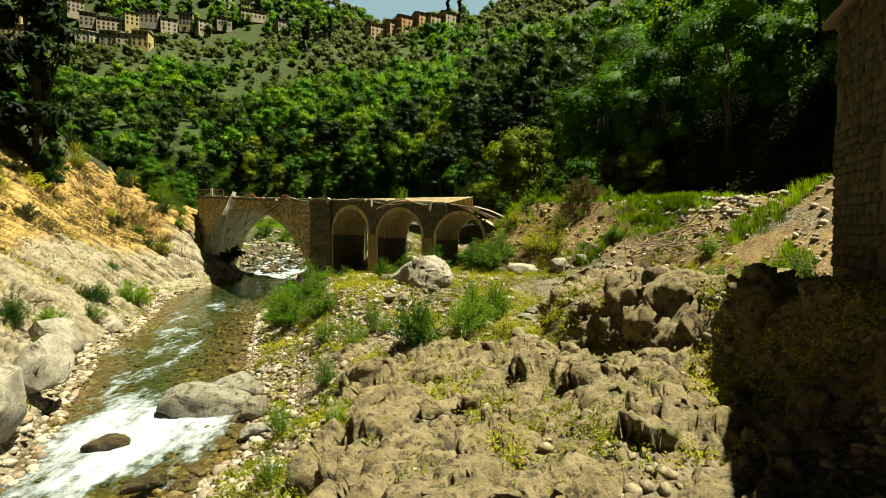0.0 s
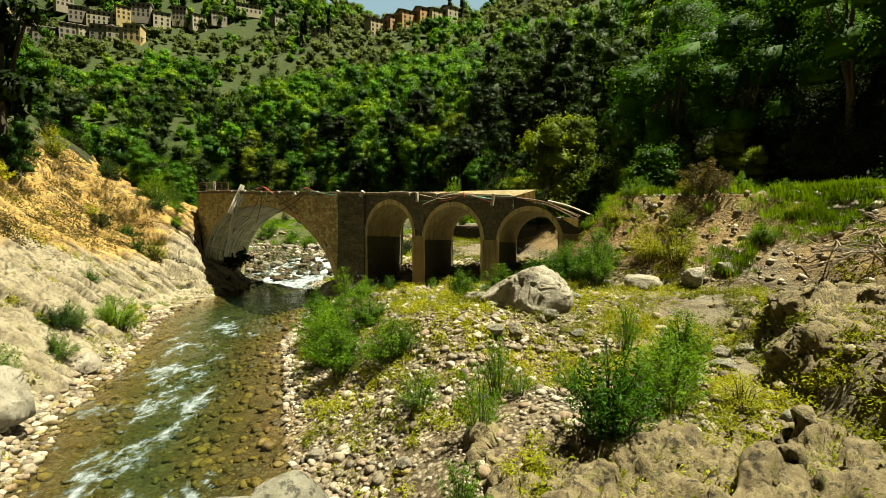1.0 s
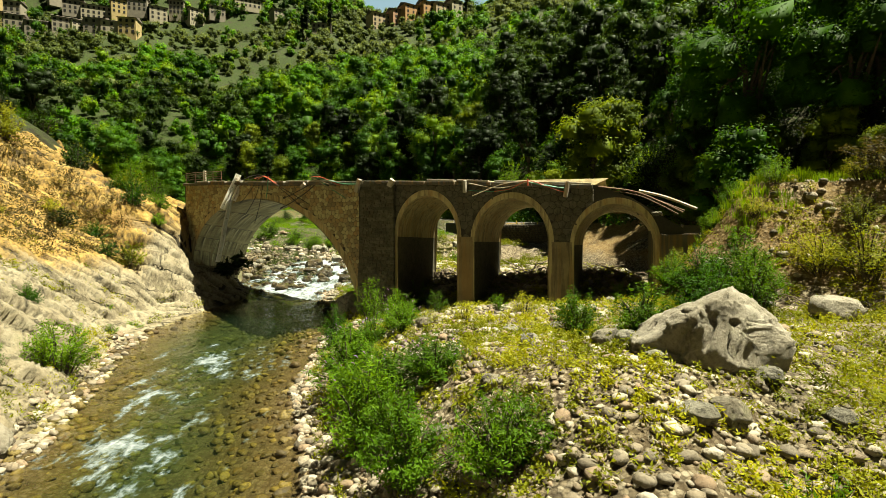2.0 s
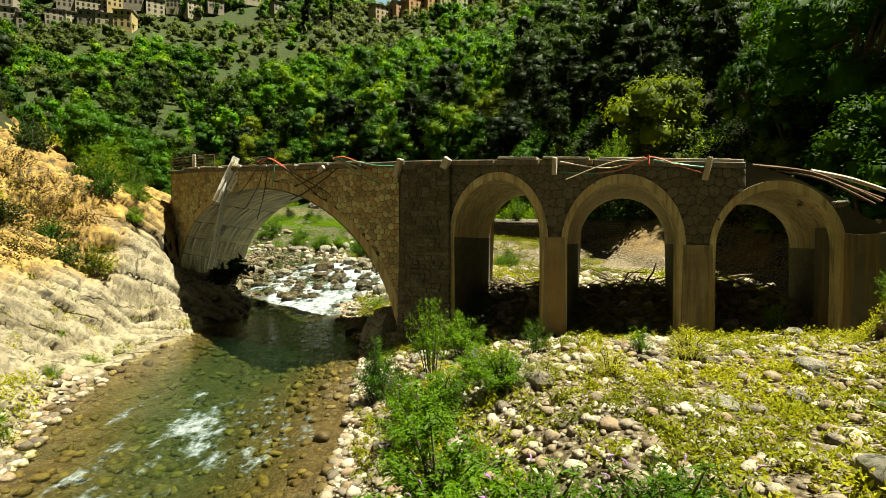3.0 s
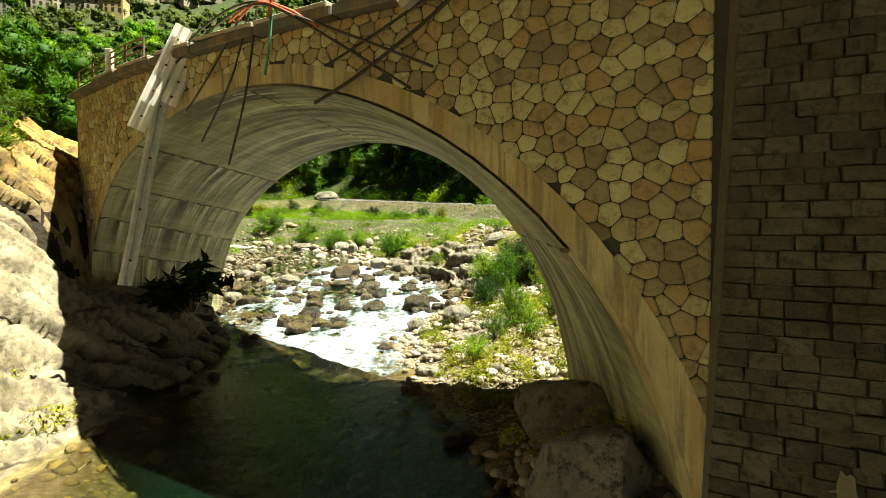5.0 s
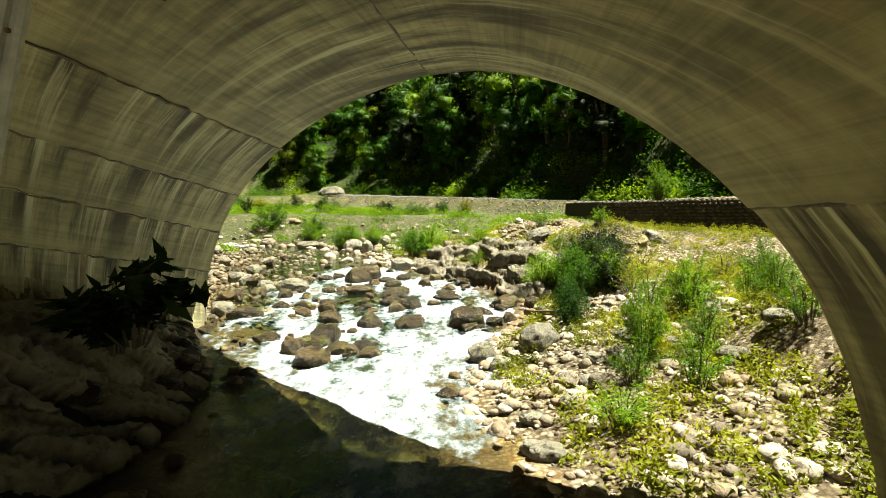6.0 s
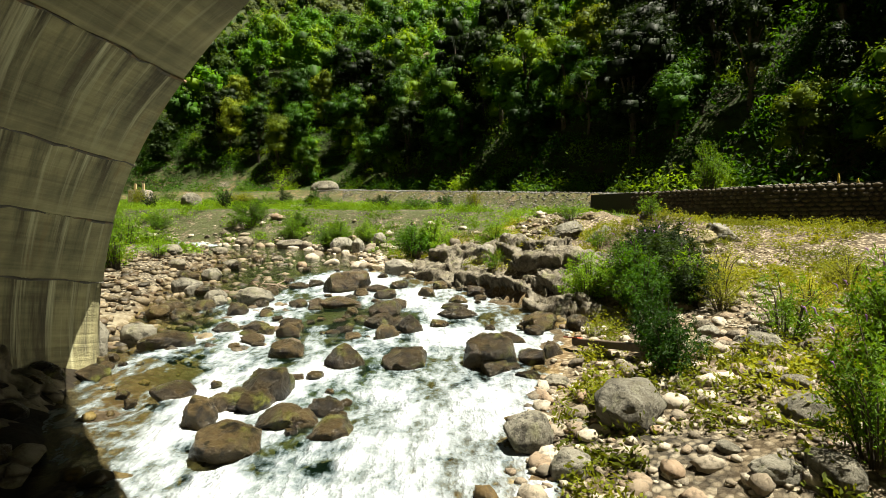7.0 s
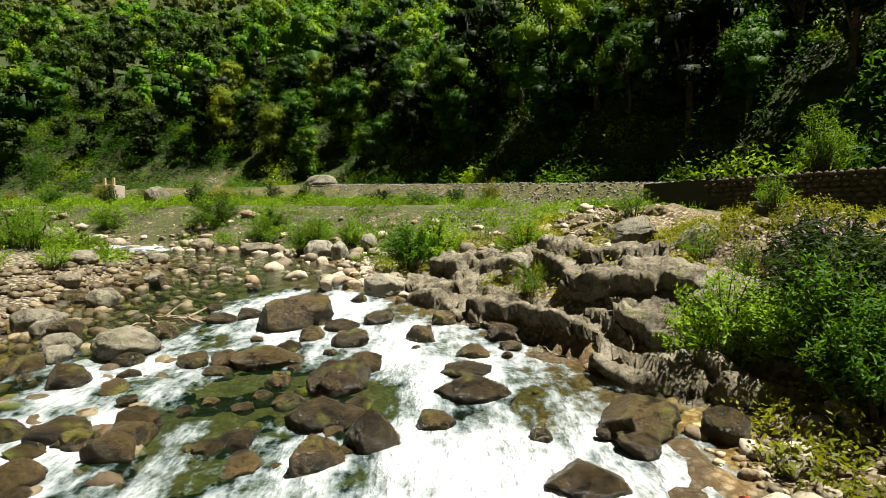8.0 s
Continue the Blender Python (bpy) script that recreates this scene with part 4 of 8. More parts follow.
# ------------------------------------------------------------------ plants
def leaf_cloud(rng, centres, radii, count, size, flat=0.8, stretch=1.6, core=0.68, stray=0.45):
    """Leaf blades over the upper side of dense boughs: verts and quads."""
    pick = rng.choice(len(centres), count, p=radii ** 2 / (radii ** 2).sum())
    d = rng.normal(size=(count, 3)) + (0, 0, 0.55)
    d /= np.linalg.norm(d, axis=1)[:, None]
    r = radii[pick] * (0.62 + 0.5 * rng.random(count) ** 1.5)
    p = centres[pick] + d * r[:, None] * (1, 1, flat)
    n = d + rng.normal(scale=stray, size=(count, 3)) + (0, 0, 0.25)
    n /= np.linalg.norm(n, axis=1)[:, None]
    a = np.cross(n, rng.normal(size=(count, 3)))
    a /= np.linalg.norm(a, axis=1)[:, None]
    b = np.cross(n, a)
    s = size * (0.6 + 0.8 * rng.random(count))[:, None]
    a, b = a * s * stretch, b * s
    verts = np.stack((p - a, p + b * 0.6 - n * s * 0.15, p + a, p - b * 0.6 - n * s * 0.15), 1).reshape(-1, 3)
    faces = np.arange(count * 4).reshape(-1, 4)
    if core:
        c, sides = leaf_core(rng, centres, core * radii, flat)
        faces = np.concatenate((faces, sides + len(verts)))
        verts = np.concatenate((verts, c))
    return verts, faces


def leaf_core(rng, centres, radii, flat):
    """Rough dense lumps inside a crown: verts and quads."""
    cube = np.array([(i, j, k) for i in (-1, 1) for j in (-1, 1) for k in (-1, 1)]) / 1.73
    sides = np.array(((0, 1, 3, 2), (4, 6, 7, 5), (0, 4, 5, 1), (2, 3, 7, 6), (0, 2, 6, 4), (1, 5, 7, 3)))
    m = len(centres)
    t = rng.uniform(0, 3.14, m)
    cx = cube[None, :, 0] * np.cos(t)[:, None] - cube[None, :, 1] * np.sin(t)[:, None]
    cy = cube[None, :, 0] * np.sin(t)[:, None] + cube[None, :, 1] * np.cos(t)[:, None]
    c = np.stack((cx, cy, np.broadcast_to(cube[None, :, 2] * flat, cx.shape)), -1) * (1 + 0.2 * rng.normal(size=(m, 8, 1)))
    c = centres[:, None, :] + c * radii[:, None, None]
    return c.reshape(-1, 3), (sides[None] + (np.arange(m) * 8)[:, None, None]).reshape(-1, 4)


def crown_clumps(rng, height, width, clumps, low=0.3, shape=1.0):
    """Clumps over a dome, most of them near its skin."""
    k = low + (1 - low) * (0.08 + 0.84 * rng.random(clumps) ** 0.8)
    q = (k - low) / (1 - low)
    prof = np.sqrt(np.clip(1 - (np.abs(q - 0.42) / 0.62) ** 2, 0.02, 1)) ** shape
    ang = rng.random(clumps) * 2 * np.pi
    rad = width * 0.5 * prof * (0.2 + 0.5 * rng.random(clumps))
    c = np.stack((rad * np.cos(ang), rad * np.sin(ang), k * height), 1)
    return c, width * (0.50 + 0.45 * rng.random(clumps)) / clumps ** 0.42


def far_wood(name, label, spots, mat, seed, leaves, size, height, width, clumps=9):
    """Many distant crowns as one mesh."""
    rng = np.random.default_rng(seed)
    vs, fs, ts, base = [], [], [], 0
    for x, y, z, s in spots:
        h, w = height * s, width * s
        c, r = crown_clumps(rng, h, w, clumps, 0.12)
        v, f = leaf_cloud(rng, c, r * 0.95, leaves, size * s ** 0.5, 0.9, 1.1, 0.62, 0.4)
        cv, cf = leaf_core(rng, np.array([(0.0, 0.0, 0.42 * h)]), np.array([0.26 * w]), h / w)
        f = np.concatenate((f, cf + len(v)))
        v = np.concatenate((v, cv))
        vs.append(v + (x, y, z - 0.5))
        fs.append(f + base)
        ts.append(np.full(len(v), rng.random() ** 1.5, np.float32))
        base += len(v)
    me = mesh_of(name, np.concatenate(vs), np.concatenate(fs), mat)
    me.attributes.new("tint", "FLOAT", "POINT").data.foreach_set("value", np.concatenate(ts))
    tagged(new(name, me), label, "trees", kind="stuff")


def scatter(rng, count, x0, x1, y0, y1, keep):
    x, y = rng.uniform(x0, x1, count), rng.uniform(y0, y1, count)
    ok = keep(x, y)
    x, y = x[ok], y[ok]
    return x, y, ground(x, y)


def thin(x, y, gap):
    """Which places to keep so that no two are closer than the gap."""
    cells, keep = {}, np.zeros(len(x), bool)
    for n in range(len(x)):
        i, j = int(x[n] // gap), int(y[n] // gap)
        if all((x[n] - a) ** 2 + (y[n] - b) ** 2 > gap * gap for di in (-1, 0, 1) for dj in (-1, 0, 1) for a, b in cells.get((i + di, j + dj), ())):
            cells.setdefault((i, j), []).append((x[n], y[n]))
            keep[n] = True
    return keep


def build_far_woods():
    rng = np.random.default_rng(5)

    def far(x, y):
        f = -side_of(x, y, FOOT)
        return (f > 70) & (np.abs(np.arctan2(x + 10, y - 20)) < 0.85)
    x, y, z = scatter(rng, 9500, -420, 200, 170, 600, far)
    keep = thin(x, y, 5.1)
    x, y, z = x[keep], y[keep], z[keep]
    kind = vnoise(x * 0.02, y * 0.02, 2.0) + 0.25 * rng.random(len(x))
    high = smooth(75, 110, z)
    olive = kind + 0.35 * high > 0.82
    spots = np.stack((x, y, z, rng.uniform(0.55, 1.45, len(x))), 1)
    front = ((x > -345) & (x < -85) & ((y > 334) & (y < 358) | (y > 388) & (y < 412))) | ((x > -64) & (x < 14) & (y > 378) & (y < 406))
    spots[front, 3] *= 0.6
    far_wood("olive_grove", "grey-green olive trees covering the terraced hillside", spots[olive], OLIVE, 1, 230, 0.42, 5.5, 7.4, 7)
    far_wood("hill_wood", "dense green broadleaf wood on the hillside", spots[~olive], LEAF, 2, 420, 0.44, 9.0, 8.6, 9)

    def near(x, y):
        f = -side_of(x, y, FOOT)
        return (f > 55) & (f < 85) & (x > -150 + 0 * y) | (f > 2) & (f < 85) & (x < -70) & (x > -150)
    x, y, z = scatter(rng, 2700, -150, 110, 0, 260, near)
    keep = thin(x, y, 5.0)
    x, y, z = x[keep], y[keep], z[keep]
    spots = np.stack((x, y, z, rng.uniform(0.55, 1.45, len(x))), 1)
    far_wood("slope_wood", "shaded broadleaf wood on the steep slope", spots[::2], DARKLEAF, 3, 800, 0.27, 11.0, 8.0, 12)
    far_wood("slope_wood", "green broadleaf wood on the steep slope", spots[1::2], LEAF, 9, 800, 0.27, 10.0, 8.0, 12)

    def left(x, y):
        v = side_of(x, y, CLIFF)
        return (v > 30) & (v < 130) & (x > -160)
    x, y, z = scatter(rng, 1500, -160, -28, 5, 130, left)
    spots = np.stack((x, y, z, rng.uniform(0.5, 1.1, len(x))), 1)
    far_wood("left_wood", "mixed green scrub and trees above the cliff", spots, LEAF, 4, 420, 0.22, 6.0, 5.0, 9)


build_far_woods()


# ------------------------------------------------------------------ shaping helpers
def tube(bm, pts, radii, sides=6):
    """A round bar along points, with a radius for each."""
    pts = [Vector(p) for p in pts]
    if not isinstance(radii, (list, tuple)):
        radii = [radii] * len(pts)
    rows = []
    for i, p in enumerate(pts):
        d = (pts[min(i + 1, len(pts) - 1)] - pts[max(i - 1, 0)]).normalized()
        a = d.cross(Vector((0.31, 0.17, 0.94)) if abs(d.z) < 0.9 else Vector((1, 0, 0))).normalized()
        b = d.cross(a)
        rows.append([bm.verts.new(p + radii[i] * (math.cos(2 * math.pi * k / sides) * a + math.sin(2 * math.pi * k / sides) * b)) for k in range(sides)])
    for u, v in zip(rows, rows[1:]):
        for k in range(sides):
            bm.faces.new((u[k], u[(k + 1) % sides], v[(k + 1) % sides], v[k]))
    bm.faces.new(rows[0][::-1])
    bm.faces.new(rows[-1])


def box(bm, size, m=None, bevel=0.0, rough=0.0, rng=None):
    """A block with worn edges."""
    made = bmesh.ops.create_cube(bm, size=1.0)["verts"]
    bmesh.ops.scale(bm, vec=size, verts=made)
    if bevel:
        made = bmesh.ops.bevel(bm, geom=[e for e in bm.edges if e.verts[0] in made], offset=bevel, segments=1, affect="EDGES")["verts"]
    if rough and rng is not None:
        for v in made:
            v.co += Vector(rng.normal(scale=rough, size=3))
    if m is not None:
        bmesh.ops.transform(bm, matrix=m, verts=made)


def place(x, y, z, turn=0.0, size=(1, 1, 1), tilt=(0, 0)):
    if isinstance(size, (int, float)):
        size = (size,) * 3
    return Matrix.LocRotScale((x, y, z), Euler((tilt[0], tilt[1], turn)), Vector(size))


def rock_mesh(name, seed, mat, sub=3, cuts=9, keep=0.78, lumps=0.16, grooves=0.0, block=1.0, pits=0.0):
    """A boulder about 1 across: rounded by lumps or broken flat by cuts."""
    rng = np.random.default_rng(seed)
    bm = bmesh.new()
    bmesh.ops.create_icosphere(bm, subdivisions=sub, radius=0.5)
    co = np.array([v.co for v in bm.verts])
    faces = np.array([[v.index for v in f.verts] for f in bm.faces])
    bm.free()
    s = seed * 3.7
    if block < 1:
        turn = np.array(Matrix.Rotation(seed, 3, "Z") @ Matrix.Rotation(0.3 * rng.normal(), 3, "X"))
        co = co @ turn
        co = np.sign(co) * (np.abs(co) * 2) ** block * 0.42
    big = fbm(co[:, 0] * 2.4 + s, co[:, 1] * 2.4, co[:, 2] * 2.4 + s, 3) * lumps * 1.6
    if grooves:
        lay = co[:, 2] * 6 + 1.4 * fbm(co[:, 0] * 3 + s, co[:, 1] * 3, co[:, 2] * 3, 3)
        big = big + 1.6 * grooves * (np.abs(lay - np.floor(lay) - 0.5) * 2 - 0.5)
    co = co * (1 + big[:, None])
    for _ in range(cuts):
        n = rng.normal(size=3)
        n /= np.linalg.norm(n)
        over = np.maximum(co @ n - 0.5 * rng.uniform(keep - 0.15, keep + 0.12), 0)
        co = co - over[:, None] * n * 0.97
    fine = 0.4 - np.abs(fbm(co[:, 0] * 8 + s, co[:, 1] * 8, co[:, 2] * 8, 4))
    co = co * (1 + (fine * lumps * 0.8)[:, None])
    if pits:
        hole = fbm(co[:, 0] * 13 + s, co[:, 1] * 13, co[:, 2] * 13, 2)
        co = co * (1 - pits * smooth(0.08, 0.3, hole))[:, None]
    return mesh_of(name, co, faces, mat, False)


ROUND = [rock_mesh("boulder", 10 + i, ROCK, 4, 14, 0.80, 0.20, 0.02, 0.85) for i in range(6)]
WET = [rock_mesh("wet_boulder", 20 + i, WETROCK, 4, 18, 0.72, 0.26, 0.04, 0.75) for i in range(6)]
ANGLE = [rock_mesh("angular_rock", 30 + i, ROCK, 4, 22, 0.68, 0.2, 0.05, 0.55) for i in range(6)]
CRAG = [rock_mesh("crag", 60 + i, CRAGROCK, 4, 24, 0.66, 0.3, 0.09, 0.6, 0.06) for i in range(6)]
RIB = [rock_mesh("bedrock_rib", 70 + i, ROCK, 5, 26, 0.62, 0.26, 0.12, 0.45, 0.08) for i in range(3)]


def boulder(mesh, x, y, z, size, label, turn=0.0, tilt=(0, 0), group="boulders in the river", name="boulder"):
    ob = new(name, mesh)
    ob.matrix_world = place(x, y, z, turn, size, tilt)
    return tagged(ob, label, "rock", group)


# ------------------------------------------------------------------ bridge masonry and fittings
def cell_polygon(i, seeds, half, lo, hi):
    """The cell of seed i among its neighbours, in the wall's plane."""
    cx, cz = seeds[i]
    poly = [(cx - half, cz - half), (cx + half, cz - half), (cx + half, cz + half), (cx - half, cz + half)]

    def cut(poly, nx, nz, c):
        out = []
        for (ax, az), (bx, bz) in zip(poly, poly[1:] + poly[:1]):
            da, db = nx * ax + nz * az - c, nx * bx + nz * bz - c
            if da <= 0:
                out.append((ax, az))
            if da * db < 0:
                k = da / (da - db)
                out.append((ax + k * (bx - ax), az + k * (bz - az)))
        return out
    near = np.argsort(((seeds - seeds[i]) ** 2).sum(1))[1:14]
    for j in near:
        nx, nz = seeds[j] - seeds[i]
        poly = cut(poly, nx, nz, nx * (cx + nx / 2) + nz * (cz + nz / 2))
        if len(poly) < 3:
            return []
    for nx, nz, c in ((-1, 0, -lo[0]), (1, 0, hi[0]), (0, 1, hi[1])):
        poly = cut(poly, nx, nz, c) if poly else []
    return poly


def stone_cladding(parent, x0, x1, size, openings, mat, seed, proud=0.05, gap=0.013):
    """Odd-shaped field stones set in dark mortar on the front wall."""
    rng = np.random.default_rng(seed)
    seeds = []
    z, row = -1.0, 0
    while z < 9.2:
        x = x0 - size + (row % 2) * size * 0.5
        while x < x1 + size:
            seeds.append((x + rng.uniform(-0.26, 0.26) * size, z + rng.uniform(-0.26, 0.26) * size))
            x += size / 1.12
        z += size * 0.86
        row += 1
    seeds = np.array(seeds)
    for i, (cx, cz) in enumerate(seeds):
        top = deck_top(cx) - 0.24
        if not (x0 - 0.1 < cx < x1 + 0.1) or cz > top + 0.15 or cz < -0.2:
            continue
        low = -9.0
        for pts in openings:
            px, pz = [p[0] for p in pts], [p[1] for p in pts]
            if px[0] < cx < px[-1]:
                low = max(low, float(np.interp(cx, px, pz)))
        if cz < low + 0.02:
            continue
        poly = cell_polygon(i, seeds, size * 1.4, (x0, 0), (x1, top))
        if len(poly) < 3:
            continue
        poly = [(a[0] + (b[0] - a[0]) * k, a[1] + (b[1] - a[1]) * k) for a, b in zip(poly, poly[1:] + poly[:1]) for k in (0.15, 0.85)]
        mx, mz = sum(p[0] for p in poly) / len(poly), sum(p[1] for p in poly) / len(poly)
        bm = bmesh.new()
        rings = []
        for shrink, out in ((gap, -0.03), (gap * 1.1, proud * 0.6), (gap * 1.1 + 0.035, proud)):
            row = []
            for px_, pz_ in poly:
                d = math.hypot(px_ - mx, pz_ - mz) + 1e-6
                k = max(d - shrink, 0.02) / d
                qx, qz = mx + (px_ - mx) * k, mz + (pz_ - mz) * k
                row.append(bm.verts.new((qx, float(front_line(qx)) - out, qz)))
            rings.append(row)
        mid = bm.verts.new((mx, float(front_line(mx)) - proud - rng.uniform(0.005, 0.03), mz))
        n = len(poly)
        for a, b in zip(rings, rings[1:]):
            for k in range(n):
                bm.faces.new((a[k], a[(k + 1) % n], b[(k + 1) % n], b[k]))
        for k in range(n):
            bm.faces.new((rings[-1][k], rings[-1][(k + 1) % n], mid))
        part("stone", bm, mat, parent)


def along_front(x0, z0, x1, z1, out, thick, high, name, mat, parent, label=""):
    """A straight bar of square section on the front wall."""
    bm = bmesh.new()
    a = Vector((x0, float(front_line(x0)) - out, z0))
    b = Vector((x1, float(front_line(x1)) - out, z1))
    box(bm, ((b - a).length, thick, high), frame_of(b - a, (0, 0, 1), (a + b) / 2, (1, 1, 1)), min(thick, high) * 0.12)
    return part(name, bm, mat, parent, label)


def build_fittings():
    rng = np.random.default_rng(8)
    # coping along the deck's edge, in broken lengths
    x = -32.7
    while x < 0.2:
        step = min(rng.uniform(1.8, 2.6), 0.3 - x)
        if step < 0.5:
            break
        along_front(x, deck_top(x) - 0.13, x + step - 0.03, deck_top(x + step) - 0.13, 0.08, 0.5, 0.22, "edge_beam", DARKCONC, bridge)
        if rng.random() < 0.85:
            along_front(x + rng.uniform(0, 0.3), deck_top(x) + 0.045 + rng.uniform(-0.015, 0.02), x + step - rng.uniform(0.02, 0.25), deck_top(x + step) + 0.045, 0.03, 0.55, 0.10, "kerb_slab", PALECONC, bridge, "pale broken kerb slab")
        x += step
    # masonry pier of coursed blocks
    bm = bmesh.new()
    for z0, z1, g in ((-1.6, -0.35, 0.28), (-0.35, 8.0, 0.0)):
        pts = []
        for z, k in ((z0, 1.0), (z1, 0.0)):
            e = 0.3 * (1 - (z + 0.35) / 8.35) if z > -0.35 else 0.3
            xl, xr = -14.0 - e - g, -11.72 + 0.06 + g
            pts.append([bm.verts.new(c) for c in ((xl, float(front_line(xl)) - 0.24 - g, z), (xr, float(front_line(xr)) - 0.24 - g, z), (xr, float(front_line(xr)) + 1.2, z), (xl, float(front_line(xl)) + 1.2, z))])
        for k in range(4):
            bm.faces.new((pts[0][k], pts[0][(k + 1) % 4], pts[1][(k + 1) % 4], pts[1][k]))
        bm.faces.new(pts[1])
    part("pier_core", bm, PIERJOINT, bridge)
    protos = []
    for i in range(6):
        bm = bmesh.new()
        r = np.random.default_rng(90 + i)
        box(bm, (1, 0.2, 1), None, 0.035, 0.022, r)
        me = bpy.data.meshes.new("block")
        bm.to_mesh(me)
        bm.free()
        me.materials.append(BLOCK)
        protos.append(me)
    z = -1.1
    while z < 7.95:
        h = rng.uniform(0.2, 0.25)
        g = 0.28 if z < -0.4 else 0.0
        e = 0.3 * (1 - (z + 0.35) / 8.35) if z > -0.35 else 0.3
        x, end = -14.0 - e - g, -11.72 + 0.05 + g
        while x < end - 0.05:
            w = rng.uniform(0.24, 0.46)
            if end - x - w < 0.24:
                w = end - x
            a = math.atan2(float(front_line(x + w)) - float(front_line(x)), w)
            ob = new("block", protos[int(rng.integers(6))])
            ob.parent = bridge
            cx = x + w / 2
            ob.matrix_local = place(cx, float(front_line(cx)) - 0.24 - g - rng.uniform(-0.02, 0.03), z + h / 2, a, (w / math.cos(a) - 0.010, 1, h - 0.010), (rng.uniform(-0.02, 0.02), rng.uniform(-0.012, 0.012)))
            x += w
        z += h
    # concrete piers between the small arches and the broken abutment
    for xa, xb, top in ((-7.46, -6.67, 4.6), (-1.98, -0.86, 4.28)):
        bm = bmesh.new()
        rows = []
        for zz, grow in ((-1.5, 0.10), (0.6, 0.07), (top, 0.0)):
            rows.append([bm.verts.new(c) for c in ((xa - grow, float(front_line(xa)) - 0.1 - grow, zz), (xb + grow, float(front_line(xb)) - 0.1 - grow, zz), (xb + grow, float(front_line(xb)) + 0.3, zz), (xa - grow, float(front_line(xa)) + 0.3, zz))])
        for a, b in zip(rows, rows[1:]):
            for k in range(4):
                bm.faces.new((a[k], a[(k + 1) % 4], b[(k + 1) % 4], b[k]))
        bm.faces.new(rows[-1])
        part("arch_pier", bm, PIERCONC, bridge, "stained concrete pier face")
    bm = bmesh.new()
    xs = np.linspace(4.05, 9.5, 12)
    rows = []
    for x in xs:
        t = 4.75 + 0.3 * fbm(x * 1.3, 0.3, 2.0, 3)
        y = float(front_line(x))
        rows.append([bm.verts.new(c) for c in ((x, y - 0.15, -0.5), (x, y - 0.15, t), (x, y + 1.6, t + 0.2), (x, y + 1.6, -0.5))])
    for a, b in zip(rows, rows[1:]):
        for k in range(3):
            bm.faces.new((a[k], b[k], b[k + 1], a[k + 1]))
    bm.faces.new(rows[0])
    part("abutment", bm, DARKCONC, bridge, "dark broken concrete abutment wall")
    # broken parapet posts left leaning over the edge
    for x, z, lean, length, wide in ((-14.2, 8.1, 0.42, 0.95, 0.3), (-11.85, 8.15, 0.6, 0.55, 0.34), (-7.15, 7.75, 0.03, 0.75, 0.2), (-1.25, 7.45, 0.22, 0.95, 0.24), (-18.6, 8.35, 1.1, 0.5, 0.24)):
        bm = bmesh.new()
        box(bm, (wide, 0.26, length), place(x, float(front_line(x)) - 0.42, z - 0.05, -0.5, (1, 1, 1), (0.12, lean)), 0.03, 0.012, rng)
        part("parapet_post", bm, PALECONC, bridge, "broken pale concrete parapet post")
    # low rubble on the broken right end
    for i in range(26):
        x = rng.uniform(0.2, 8.5)
        ob = new("rubble_block", ANGLE[int(rng.integers(6))])
        ob.parent = bridge
        s = rng.uniform(0.25, 0.75)
        ob.matrix_local = place(x, float(front_line(x)) + rng.uniform(-0.1, 2.2), deck_top(x) - 0.35 + rng.uniform(0, 0.3), rng.uniform(0, 6), (s, s * 0.8, s * 0.55), (rng.uniform(-0.3, 0.3), 0.2))


def railing():
    """Steel railing still standing on the far end of the bridge."""
    rail = thing("bridge_railing", "rusty steel railing with concrete posts on the bridge", "railing", (-29.7, float(front_line(-29.7)), 9.3))
    base = rail.matrix_world.inverted()
    ends = []
    for i, x in enumerate((-32.7, -31.2, -29.7, -28.5, -27.4)):
        bm = bmesh.new()
        y, z = float(front_line(x)) + 0.1, deck_top(x) + 0.02
        if i == 2:
            box(bm, (0.22, 0.22, 1.05), base @ place(x, y, z + 0.52), 0.02)
        else:
            tube(bm, [base @ Vector((x, y, z)), base @ Vector((x, y, z + 0.9))], 0.04)
        part("post", bm, PALECONC if i == 2 else RUST, rail, "concrete post" if i == 2 else "")
        ends.append((x, y, z))
    for h in (0.28, 0.5, 0.7, 0.9):
        bm = bmesh.new()
        tube(bm, [base @ Vector((x, y, z + h + (0.05 if i == 1 else 0))) for i, (x, y, z) in enumerate(ends)], 0.028)
        part("rail", bm, RUST, rail)


